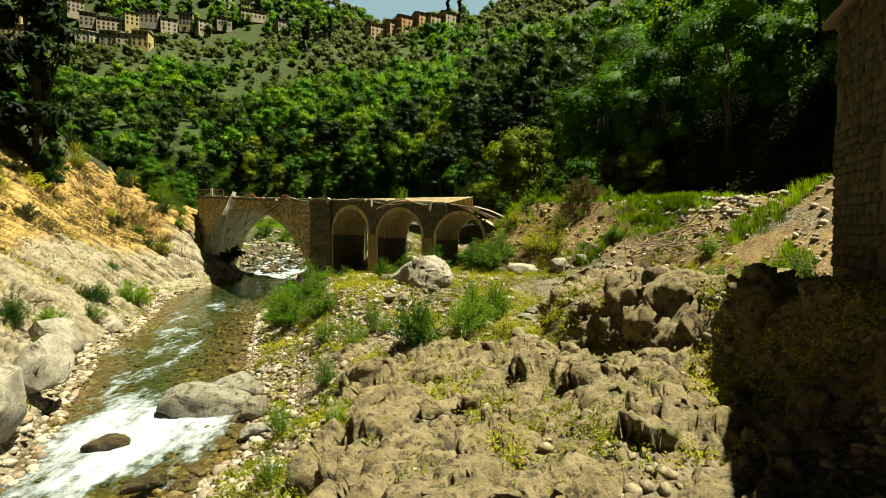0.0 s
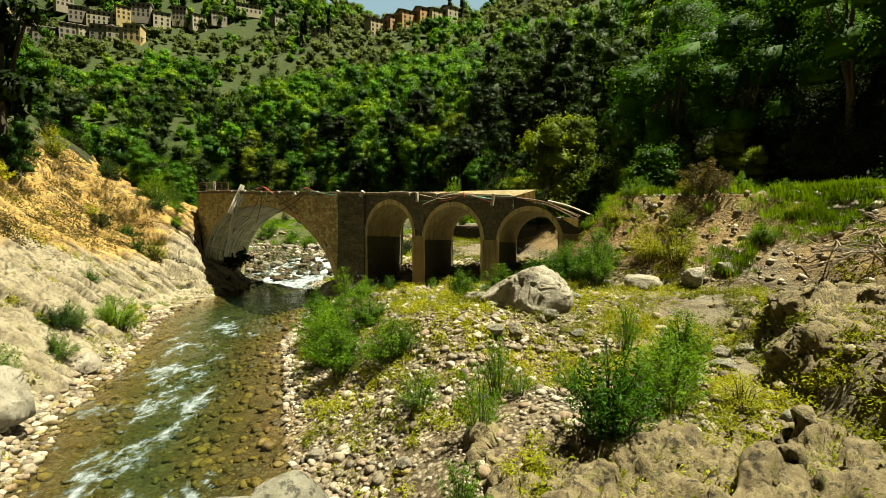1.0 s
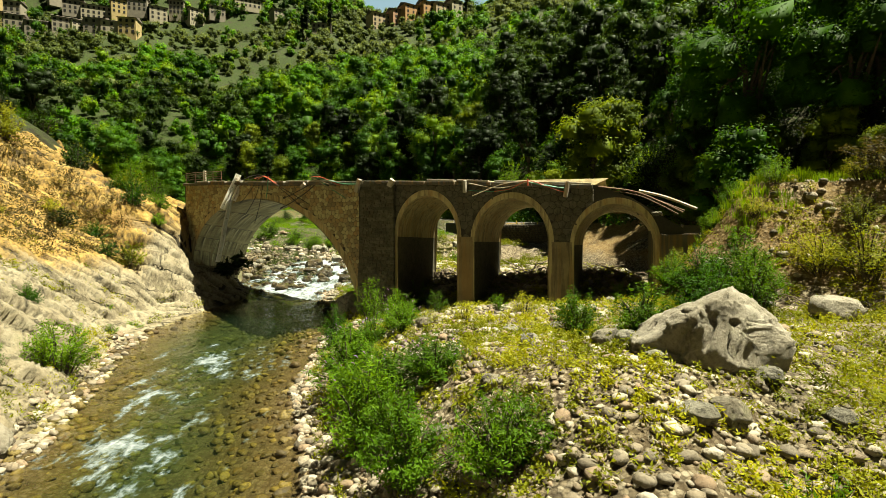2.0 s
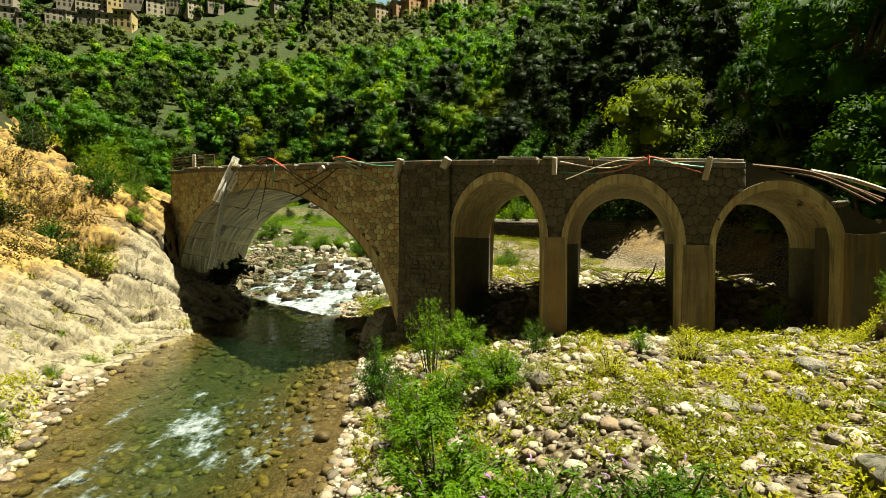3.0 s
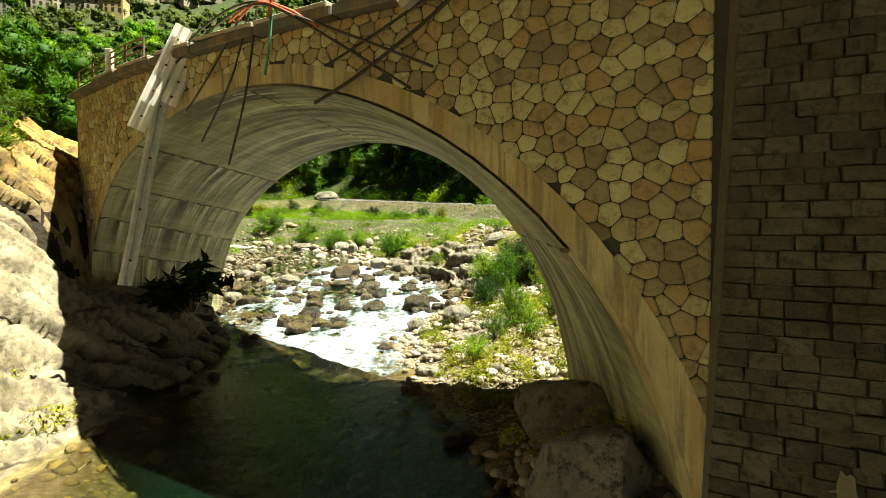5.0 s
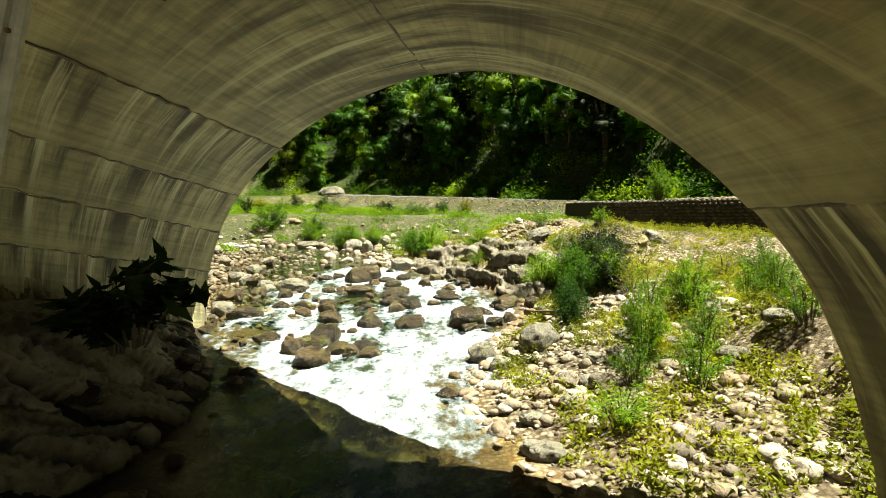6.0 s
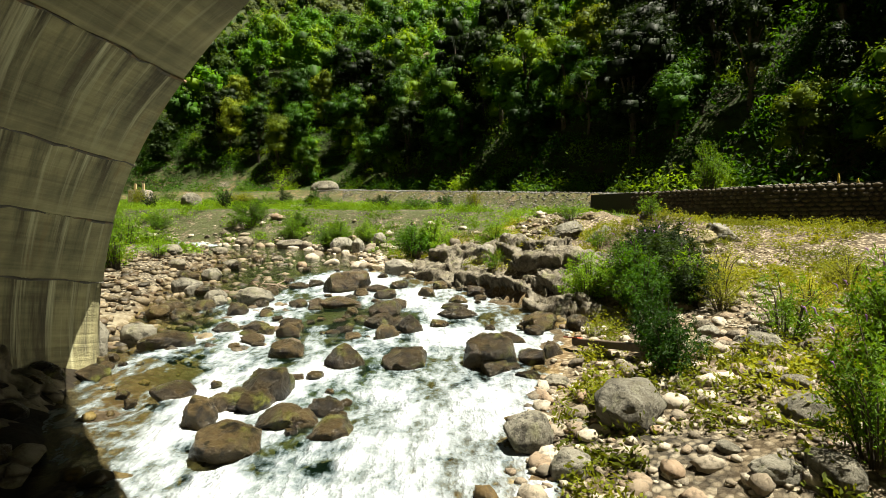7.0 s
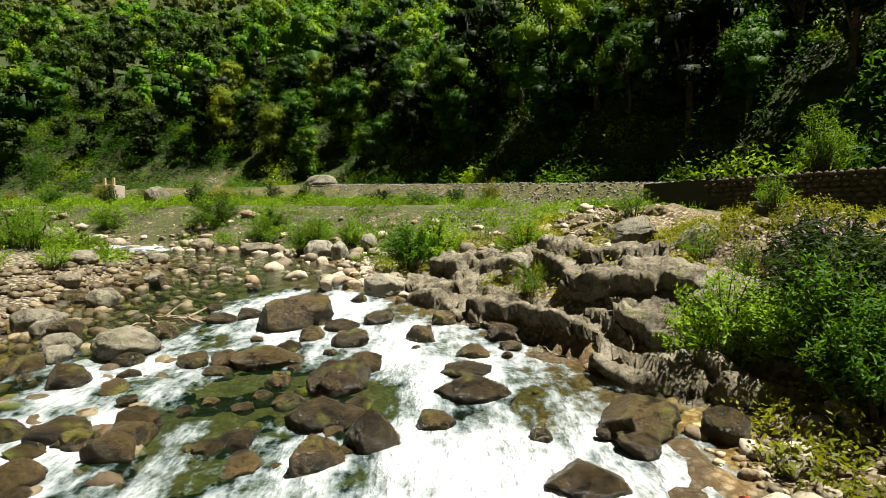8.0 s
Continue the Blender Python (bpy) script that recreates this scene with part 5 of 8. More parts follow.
def guard_rail():
    """Two lengths of crash barrier hanging off the deck, with a corrugated section."""
    g = thing("guard_rail", "torn white steel crash barrier hanging from the bridge", "crash barrier", (-26.2, 64.0, 6.0))
    base = g.matrix_world.inverted()
    prof = ((-0.17, 0.0), (-0.12, 0.07), (-0.05, 0.07), (0.0, 0.0), (0.05, 0.07), (0.12, 0.07), (0.17, 0.0))
    for a, b, mat, label, wide in (((-25.15, 64.2, 9.65), (-26.45, 64.0, 6.8), WHITEMETAL, "white upper length", 1.35),
                                   ((-24.85, 64.2, 9.15), (-25.6, 64.1, 7.5), WHITEMETAL, "white upper length", 1.2),
                                   ((-25.75, 64.25, 8.2), (-27.0, 64.25, 2.45), GALV, "grey galvanised lower length", 1.1)):
        a, b = Vector(a), Vector(b)
        d = (b - a).normalized()
        face = Vector((0.6, -0.55, 0.6))
        s = d.cross(face).normalized()
        n = s.cross(d)
        bm = bmesh.new()
        rows = []
        for k in range(9):
            p = a + (b - a) * k / 8 + n * 0.05 * math.sin(k * 1.3)
            rows.append([bm.verts.new(base @ (p + s * u * wide + n * v * wide)) for u, v in prof])
        for r, q in zip(rows, rows[1:]):
            for k in range(len(prof) - 1):
                bm.faces.new((r[k], r[k + 1], q[k + 1], q[k]))
        bmesh.ops.solidify(bm, geom=bm.faces[:], thickness=0.012)
        beam = part("beam", bm, mat, g, label)
        for k in (1, 3, 5, 7):
            bm = bmesh.new()
            box(bm, (0.06, 0.06, 0.06), base @ Matrix.Translation(a + (b - a) * k / 8 + n * 0.06), 0.012)
            part("bolt", bm, RUST, beam)


def conduit_bundle(name, label, runs):
    """Bent conduits hanging over the edge; a run: material, radius, points as x, out from the wall, z."""
    x, out, z = runs[0][2][0]
    t = thing(name, label, "conduit", (x, float(front_line(x)) - out, z), "torn conduits on the bridge")
    base = t.matrix_world.inverted()
    for mat, r, pts in runs:
        fine = []
        P = [Vector((a, float(front_line(a)) - o, b)) for a, o, b in pts]
        for i in range(len(P) - 1):
            p0, p1, p2, p3 = P[max(i - 1, 0)], P[i], P[i + 1], P[min(i + 2, len(P) - 1)]
            for k in range(5):
                s = k / 5
                fine.append(0.5 * ((2 * p1) + (p2 - p0) * s + (2 * p0 - 5 * p1 + 4 * p2 - p3) * s * s + (3 * p1 - p0 - 3 * p2 + p3) * s ** 3))
        fine.append(P[-1])
        bm = bmesh.new()
        tube(bm, [base @ p for p in fine], r, 5)
        part("conduit", bm, mat, t)


build_bridge()
build_fittings()
stone_cladding(bridge, -32.7, -14.2, 0.34, [big_front(0.37)], RUBBLE, 4, 0.045, 0.009)
stone_cladding(bridge, -11.6, 0.4, 0.46, [arch_points(a - 0.2, b + 0.2, c + 0.3, d, e) for a, b, c, d, e in SMALL], GREYRUBBLE, 5, 0.04)
railing()
guard_rail()
conduit_bundle("conduit_bundle", "bent red and black conduits drooping over the parapet", [
    (DARKMETAL, 0.03, ((-26.42, 0.2, 8.60), (-24.25, 0.3, 9.23), (-22.66, 0.35, 9.36), (-21.39, 0.35, 8.72), (-18.64, 0.25, 6.67))),
    (DARKMETAL, 0.03, ((-26.14, 0.25, 8.46), (-24.00, 0.35, 9.04), (-22.43, 0.4, 9.23), (-20.96, 0.4, 8.49), (-18.22, 0.3, 6.98))),
    (DARKMETAL, 0.028, ((-22.79, 0.3, 9.15), (-24.00, 0.35, 7.94), (-24.90, 0.35, 7.23))),
    (DARKMETAL, 0.028, ((-22.55, 0.3, 9.13), (-23.14, 0.4, 7.67), (-24.25, 0.4, 6.31))),
    (DARKMETAL, 0.028, ((-22.31, 0.3, 9.11), (-22.66, 0.4, 7.21), (-23.27, 0.4, 5.62))),
    (REDPIPE, 0.03, ((-23.27, 0.25, 9.14), (-22.31, 0.35, 9.27), (-21.39, 0.35, 8.82), (-20.64, 0.3, 8.28))),
    (REDPIPE, 0.03, ((-23.02, 0.3, 9.01), (-22.20, 0.4, 9.21), (-21.17, 0.4, 8.60))),
    (GREENPIPE, 0.035, ((-21.85, 0.35, 9.12), (-21.85, 0.45, 8.33), (-22.02, 0.45, 7.50))),
    (REDPIPE, 0.05, ((-21.79, 0.35, 9.22), (-21.91, 0.42, 8.76))),
])
conduit_bundle("conduit_bundle", "green and white conduits torn loose along the parapet", [
    (GREENPIPE, 0.032, ((-17.81, 0.3, 8.86), (-16.59, 0.4, 8.57), (-15.29, 0.45, 8.23), (-14.29, 0.4, 8.16))),
    (PALEPIPE, 0.03, ((-17.91, 0.3, 8.82), (-16.69, 0.45, 8.37), (-15.38, 0.5, 7.73))),
    (PALEPIPE, 0.03, ((-17.71, 0.3, 8.76), (-16.48, 0.5, 8.06), (-15.09, 0.55, 7.47))),
    (GREENPIPE, 0.032, ((-17.61, 0.3, 8.81), (-16.29, 0.45, 7.95), (-15.18, 0.55, 7.27))),
    (DARKMETAL, 0.04, ((-17.20, 0.25, 8.69), (-18.22, 0.3, 7.90), (-19.68, 0.3, 7.11), (-20.74, 0.25, 6.71))),
    (DARKMETAL, 0.03, ((-17.40, 0.25, 8.70), (-18.84, 0.3, 8.02), (-20.42, 0.3, 7.43))),
    (PALEPIPE, 0.035, ((-17.40, 0.25, 8.80), (-18.22, 0.3, 8.47), (-19.27, 0.25, 8.44), (-20.21, 0.2, 8.63))),
    (REDPIPE, 0.03, ((-17.91, 0.28, 8.87), (-17.20, 0.35, 8.85), (-16.18, 0.4, 8.41), (-15.59, 0.45, 8.14))),
])
conduit_bundle("conduit_bundle", "red and green conduits strung along the small arches", [
    (PALEPIPE, 0.028, ((-6.9, 0.3, 7.9), (-5.2, 0.35, 7.55), (-3.9, 0.35, 7.75), (-3.4, 0.3, 7.9))),
    (GREENPIPE, 0.028, ((-6.9, 0.3, 7.45), (-5.2, 0.35, 7.35), (-4.2, 0.35, 7.55), (-3.4, 0.3, 7.85), (-1.4, 0.35, 7.45))),
    (REDPIPE, 0.03, ((-5.4, 0.35, 7.35), (-4.4, 0.4, 7.5), (-3.4, 0.35, 7.95), (-2.2, 0.4, 7.5), (-1.3, 0.4, 7.2))),
    (PALEPIPE, 0.028, ((-6.7, 0.4, 7.1), (-5.0, 0.4, 7.75), (-3.6, 0.35, 7.95))),
    (GREENPIPE, 0.028, ((-3.4, 0.35, 7.85), (-2.3, 0.4, 7.6), (-1.2, 0.4, 7.45))),
    (REDPIPE, 0.045, ((-3.45, 0.36, 8.05), (-3.45, 0.42, 7.65))),
])
conduit_bundle("rusty_pipes", "rusty steel pipes lying across the broken arch", [
    (RUST, 0.05, ((0.6, 0.1, 7.55), (2.2, 0.2, 7.3), (3.6, 0.25, 6.8), (5.3, 0.2, 6.1))),
    (RUST, 0.05, ((0.8, 0.2, 7.5), (2.6, 0.3, 7.2), (4.2, 0.3, 6.5), (5.2, 0.25, 6.0))),
    (RUST, 0.04, ((1.4, 0.25, 7.3), (3.0, 0.35, 6.9), (4.9, 0.35, 5.9))),
    (PALECONC, 0.09, ((3.0, -0.3, 7.3), (4.4, -0.1, 6.9), (6.0, 0.1, 6.2))),
])


# ------------------------------------------------------------------ rocks and stones
def build_rocks():
    rng = np.random.default_rng(21)
    # rapids upstream: x, y, width, height
    for x, y, w, h in ((-30.3, 83.7, 1.9, 0.7), (-25.3, 78.5, 1.5, 1.0), (-26.2, 76.9, 0.9, 0.8), (-25.0, 75.6, 1.4, 0.9), (-19.3, 81.5, 2.0, 1.4), (-17.4, 82.1, 0.8, 0.7),
                       (-23.2, 86.2, 1.6, 0.7), (-26.6, 85.3, 1.0, 0.5), (-25.8, 82.4, 1.2, 0.8), (-23.8, 81.1, 1.3, 1.0), (-22.0, 81.2, 1.7, 0.7), (-20.5, 72.2, 0.7, 0.4),
                       (-25.8, 93.5, 3.1, 1.5), (-23.3, 88.0, 1.7, 0.8), (-25.6, 89.7, 2.2, 0.6), (-22.1, 85.3, 1.1, 0.9), (-22.9, 84.6, 1.0, 0.7), (-23.6, 91.3, 1.4, 0.6)):
        boulder(WET[int(rng.integers(6))], x, y, float(water_level(y)) + h * 0.12, (w * 1.08, w * rng.uniform(0.75, 1.0), h * 1.35), "wet brown boulder standing in white water", rng.uniform(0, 0.6))
    for x, y, w, h in ((-20.2, 88.9, 1.4, 0.4), (-20.2, 87.6, 1.9, 0.6), (-17.1, 86.0, 1.8, 0.8), (-29.6, 88.1, 1.1, 0.7), (-29.2, 89.6, 0.8, 0.4), (-26.5, 84.9, 0.9, 0.6), (-27.9, 85.6, 1.1, 0.5),
                       (-18.6, 84.0, 1.4, 0.5), (-29.3, 91.8, 0.8, 0.7), (-17.6, 62.6, 1.0, 0.5), (-12.7, 19.9, 1.7, 0.6), (-9.7, 17.0, 1.5, 0.4), (-8.3, 16.8, 1.1, 0.4), (-15.6, 85.6, 1.0, 0.9)):
        boulder(WET[int(rng.integers(6))], x, y, float(water_level(y)) + h * 0.08, (w * 1.08, w * rng.uniform(0.7, 0.95), h * 1.4), "dark wet mossy boulder at the water line", rng.uniform(0, 0.8))
    # pale dry boulders on the banks
    for x, y, w, h in ((-17.2, 75.9, 1.7, 1.1), (-19.2, 75.7, 1.1, 0.8), (-18.7, 74.4, 0.8, 0.6), (-34.0, 92.8, 1.7, 1.0), (-31.5, 90.3, 1.1, 0.8), (-29.7, 90.4, 1.9, 0.9),
                       (-23.5, 98.4, 2.1, 1.2), (-18.4, 95.0, 1.3, 1.0), (-14.2, 89.0, 1.4, 1.1), (-14.4, 87.8, 0.8, 0.5), (-29.1, 109.5, 2.2, 1.5), (-27.5, 108.3, 1.3, 1.5), (-25.9, 109.4, 1.5, 1.2)):
        boulder(ROUND[int(rng.integers(6))], x, y, max(ground_at(x, y), float(water_level(y))) + h * 0.25, (w * 1.05, w * rng.uniform(0.7, 1.0), h * 1.15), "pale rounded limestone boulder on the river bank", rng.uniform(0, 3), group="boulders on the banks")
    for x, y, w, h in ((-51.5, 131.0, 3.3, 2.6), (-39.2, 115.0, 2.1, 1.1), (-40.5, 104.0, 2.4, 0.9), (-55.0, 120.5, 3.0, 2.2), (-33.7, 92.6, 1.1, 0.8), (-31.1, 89.7, 0.8, 0.6), (-34.2, 96.2, 1.3, 0.9),
                       (-35.0, 101.2, 1.1, 0.7), (-32.7, 104.0, 1.4, 0.5), (-34.4, 113.2, 2.8, 0.9), (-37.5, 99.0, 1.2, 0.8), (-32.3, 82.6, 1.5, 1.5), (-31.6, 84.2, 1.3, 0.9), (-38.5, 108.0, 1.6, 0.8)):
        boulder(ROUND[int(rng.integers(6))], x, y, max(ground_at(x, y), float(water_level(y))) + h * 0.25, (w * 1.05, w * rng.uniform(0.7, 1.0), h * 1.15), "pale rounded limestone boulder on the river bank", rng.uniform(0, 3), group="boulders on the banks")
    # below the bridge
    boulder(ROUND[1], -10.7, 23.6, -2.75, (4.6, 2.6, 2.1), "broad smooth grey boulder beside the cascade", 0.25, (0.05, 0.1), "boulders on the banks")
    boulder(ROUND[2], -9.6, 24.6, -2.4, (2.6, 2.0, 1.6), "smooth grey boulder beside the cascade", 1.0, (0.1, 0.0), "boulders on the banks")
    boulder(ROUND[0], -8.1, 22.6, -2.7, (1.5, 1.3, 1.2), "small grey boulder beside the cascade", 2.0, (0, 0), "boulders on the banks")
    boulder(ANGLE[3], -7.4, 20.7, -2.85, (1.6, 1.1, 0.75), "white angular block at the water's edge", 0.3, (0, 0), "boulders on the banks")
    cut = [rock_mesh("cliff_block", 96 + i, PALEROCK, 5, 30, 0.58, 0.12, 0.06, 0.42) for i in range(3)]
    boulder(cut[0], -21.8, 29.6, -1.2, (4.0, 3.2, 3.9), "large grey boulder at the foot of the cliff", 0.4, (0.2, 0.2), "boulders on the banks")
    boulder(cut[1], -23.3, 37.0, -1.7, (2.4, 2.2, 1.8), "grey boulder at the foot of the cliff", 1.4, (0.2, 0.2), "boulders on the banks")
    boulder(cut[2], -15.6, 18.0, -1.2, (3.6, 4.6, 5.2), "tall pale rock at the foot of the cliff", 0.3, (0.0, 0.15), "boulders on the banks")
    boulder(cut[1], -17.6, 23.0, -1.0, (3.6, 3.6, 4.2), "tall pale rock at the foot of the cliff", 1.2, (0.1, 0.15), "boulders on the banks")
    pit = rock_mesh("pitted_boulder", 47, PALEROCK, 6, 20, 0.66, 0.16, 0.03, 0.5, 0.10)
    boulder(pit, -1.4, 34.6, 1.9, (4.4, 3.5, 4.6), "large pitted limestone boulder lying on the gravel", 0.5, (0.15, 0.25), "boulders on the banks")
    pale = [rock_mesh("pale_block", 90 + i, PALEROCK, 4, 22, 0.68, 0.12, 0.03, 0.5) for i in range(2)]
    boulder(pale[0], 6.0, 39.6, 2.0, (2.9, 1.9, 1.7), "pale angular block on the gravel bank", 0.2, (0.1, 0.25), "boulders on the banks")
    boulder(pale[1], 8.6, 39.4, 2.4, (1.8, 1.6, 1.4), "tan boulder on the gravel bank", 0.6, (0, 0), "boulders on the banks")
    boulder(ANGLE[3], 10.4, 39.4, 3.0, (1.3, 1.1, 0.8), "reddish angular block on the gravel bank", 1.6, (0.3, 0), "boulders on the banks")
    boulder(ANGLE[0], 0.4, 23.6, -0.6, (2.6, 2.2, 0.7), "flat pale slab on the gravel", 0.3, (0.05, 0.05), "boulders on the banks")
    boulder(ANGLE[2], -15.3, 58.6, -0.6, (2.2, 3.6, 2.9), "grey bedrock block at the foot of the pier", 0.5, (0.0, 0.25), "boulders on the banks")
    boulder(ANGLE[3], -15.0, 61.6, -0.4, (2.6, 3.6, 2.4), "grey bedrock block at the foot of the pier", 0.8, (0.1, 0.1), "boulders on the banks")
    for i in range(64):
        x, y = rng.uniform(-15, 6), rng.uniform(24, 62)
        if x < float(right_edge(y)) + 0.6 or (y > 50 and x > -12):
            continue
        s = rng.uniform(0.5, 1.15)
        boulder(ROUND[int(rng.integers(6))], x, y, ground_at(x, y) + s * 0.12, (s, s * rng.uniform(0.6, 0.9), s * rng.uniform(0.45, 0.7)), "pale river stone on the gravel bank", rng.uniform(0, 6), group="stones on the gravel", name="river_stone")
    for i in range(60):
        y = rng.uniform(68, 92)
        x = float(right_edge(y)) + rng.uniform(0.2, 9)
        s = rng.uniform(0.45, 1.1)
        boulder(ROUND[int(rng.integers(6))], x, y, ground_at(x, y) + s * 0.12, (s, s * rng.uniform(0.6, 0.9), s * rng.uniform(0.45, 0.7)), "pale river stone on the gravel bank", rng.uniform(0, 6), group="stones on the gravel", name="river_stone")
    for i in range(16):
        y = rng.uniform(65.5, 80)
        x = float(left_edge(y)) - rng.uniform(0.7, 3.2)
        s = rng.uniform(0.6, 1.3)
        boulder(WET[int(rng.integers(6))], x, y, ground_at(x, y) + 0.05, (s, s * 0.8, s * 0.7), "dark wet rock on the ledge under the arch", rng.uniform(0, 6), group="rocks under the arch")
    # low wet shelf of stones that parts the rapids
    for i in range(26):
        x, y = -24.6 + rng.normal() * 1.5, 87.0 + rng.normal() * 1.7
        s = rng.uniform(0.3, 0.85)
        boulder(WET[int(rng.integers(6))], x, y, float(water_level(y)) - 0.02, (s * 1.3, s, s * 0.6), "flat brown wet stone of the shelf in the rapids", rng.uniform(0, 6), group="stones in the rapids", name="wet_stone")
    # many small wet stones between the larger ones in the rapids
    for i in range(260):
        y = rng.uniform(76, 106)
        k = rng.random()
        x = float(left_edge(y)) + (float(right_edge(y)) - float(left_edge(y))) * k
        if float(vnoise(x * 0.42, y * 0.42, 44.0)) < 0.52:
            continue
        s = 0.3 + 0.9 * rng.random() ** 2
        boulder(WET[int(rng.integers(6))], x, y, float(water_level(y)) + 0.02, (s * 1.2, s, s * 0.75), "small dark wet stone in the rapids", rng.uniform(0, 6), group="stones in the rapids", name="wet_stone")
    for x, y, w in ((-22.6, 179, 12), (-26, 172, 9), (-19, 186, 10)):
        ob = new("hillside_crag", CRAG[int(rng.integers(6))])
        ob.matrix_world = place(x, y, ground_at(x, y) + 3.0, 0.4, (w, w * 0.7, w * 0.9))
        tagged(ob, "ochre crag showing through the hillside wood", "rock", "crags of the hillside")
    # outcrops on the right bank
    for cx, cy, r, count, lo, hi in ((2.8, 17, 4.6, 14, 0.4, 0.9), (7.4, 21.0, 5.2, 26, 0.4, 1.1), (8.6, 27.5, 5.2, 24, 0.4, 1.1), (10.5, 33.5, 4.0, 14, 0.5, 1.2), (5.4, 31, 3.0, 9, 0.5, 1.0), (-9.5, 94.5, 3.0, 9, 1.0, 2.0), (-12.8, 102.5, 3.4, 8, 1.0, 2.0)):
        for i in range(count):
            a, q = rng.uniform(0, 6.28), r * math.sqrt(rng.random())
            x, y = cx + q * math.cos(a), cy + q * math.sin(a)
            s = rng.uniform(lo, hi)
            ob = new("outcrop_rock", CRAG[int(rng.integers(6))])
            ob.matrix_world = frame_of((0.8, -0.3 + 0.6 * rng.normal(), 0.35 * rng.normal()), (0.4 * rng.normal(), -0.3, 0.9), (x, y, ground_at(x, y) - 0.12 * s), (1.35 * s, rng.uniform(0.8, 1.1) * s, rng.uniform(0.6, 0.85) * s))
            tagged(ob, "weathered ochre rock of the bank's outcrop", "rock", "rocks of the outcrops")
    # grey ribs of bedrock running into the rapids
    for x, y, z, w, d, h, turn in (
                                   (-11.6, 95.4, 2.2, 3.8, 3.0, 3.0, 0.3), (-8.6, 96.2, 3.0, 3.6, 3.0, 3.4, -0.2), (-12.6, 99.6, 2.9, 4.0, 3.2, 2.8, 0.5), (-6.2, 93.6, 2.6, 3.2, 2.6, 2.6, 0.2)):
        ob = new("bedrock_rib", RIB[int(rng.integers(3))])
        ob.matrix_world = place(x, y, z, turn, (w, d, h), (0.05, -0.1))
        tagged(ob, "grey fissured bedrock beside the rapids", "rock", "bedrock beside the rapids")


def cobbles(name, label, x, y, z, size, seed, sub, mat):
    """Loose river stones as one mesh."""
    rng = np.random.default_rng(seed)
    bm = bmesh.new()
    bmesh.ops.create_icosphere(bm, subdivisions=sub, radius=0.5)
    V = np.array([v.co for v in bm.verts])
    F = np.array([[v.index for v in f.verts] for f in bm.faces])
    bm.free()
    n = len(x)
    jit = 1 + rng.normal(scale=0.13, size=(n, len(V), 1))
    scale = np.stack((size, size * rng.uniform(0.6, 0.95, n), size * rng.uniform(0.4, 0.75, n)), 1)[:, None, :]
    P = V[None] * jit * scale
    a, b = rng.uniform(0, 6.28, n), rng.normal(scale=0.3, size=n)
    c, s, cb, sb = np.cos(a)[:, None], np.sin(a)[:, None], np.cos(b)[:, None], np.sin(b)[:, None]
    X, Y, Z = P[..., 0], P[..., 1] * cb - P[..., 2] * sb, P[..., 1] * sb + P[..., 2] * cb
    Q = np.stack((X * c - Y * s + x[:, None], X * s + Y * c + y[:, None], Z + (z + size * 0.1)[:, None]), -1)
    faces = (F[None] + (np.arange(n) * len(V))[:, None, None]).reshape(-1, 3)
    tagged(new(name, mesh_of(name, Q.reshape(-1, 3), faces, mat, False)), label, "stones", kind="stuff")


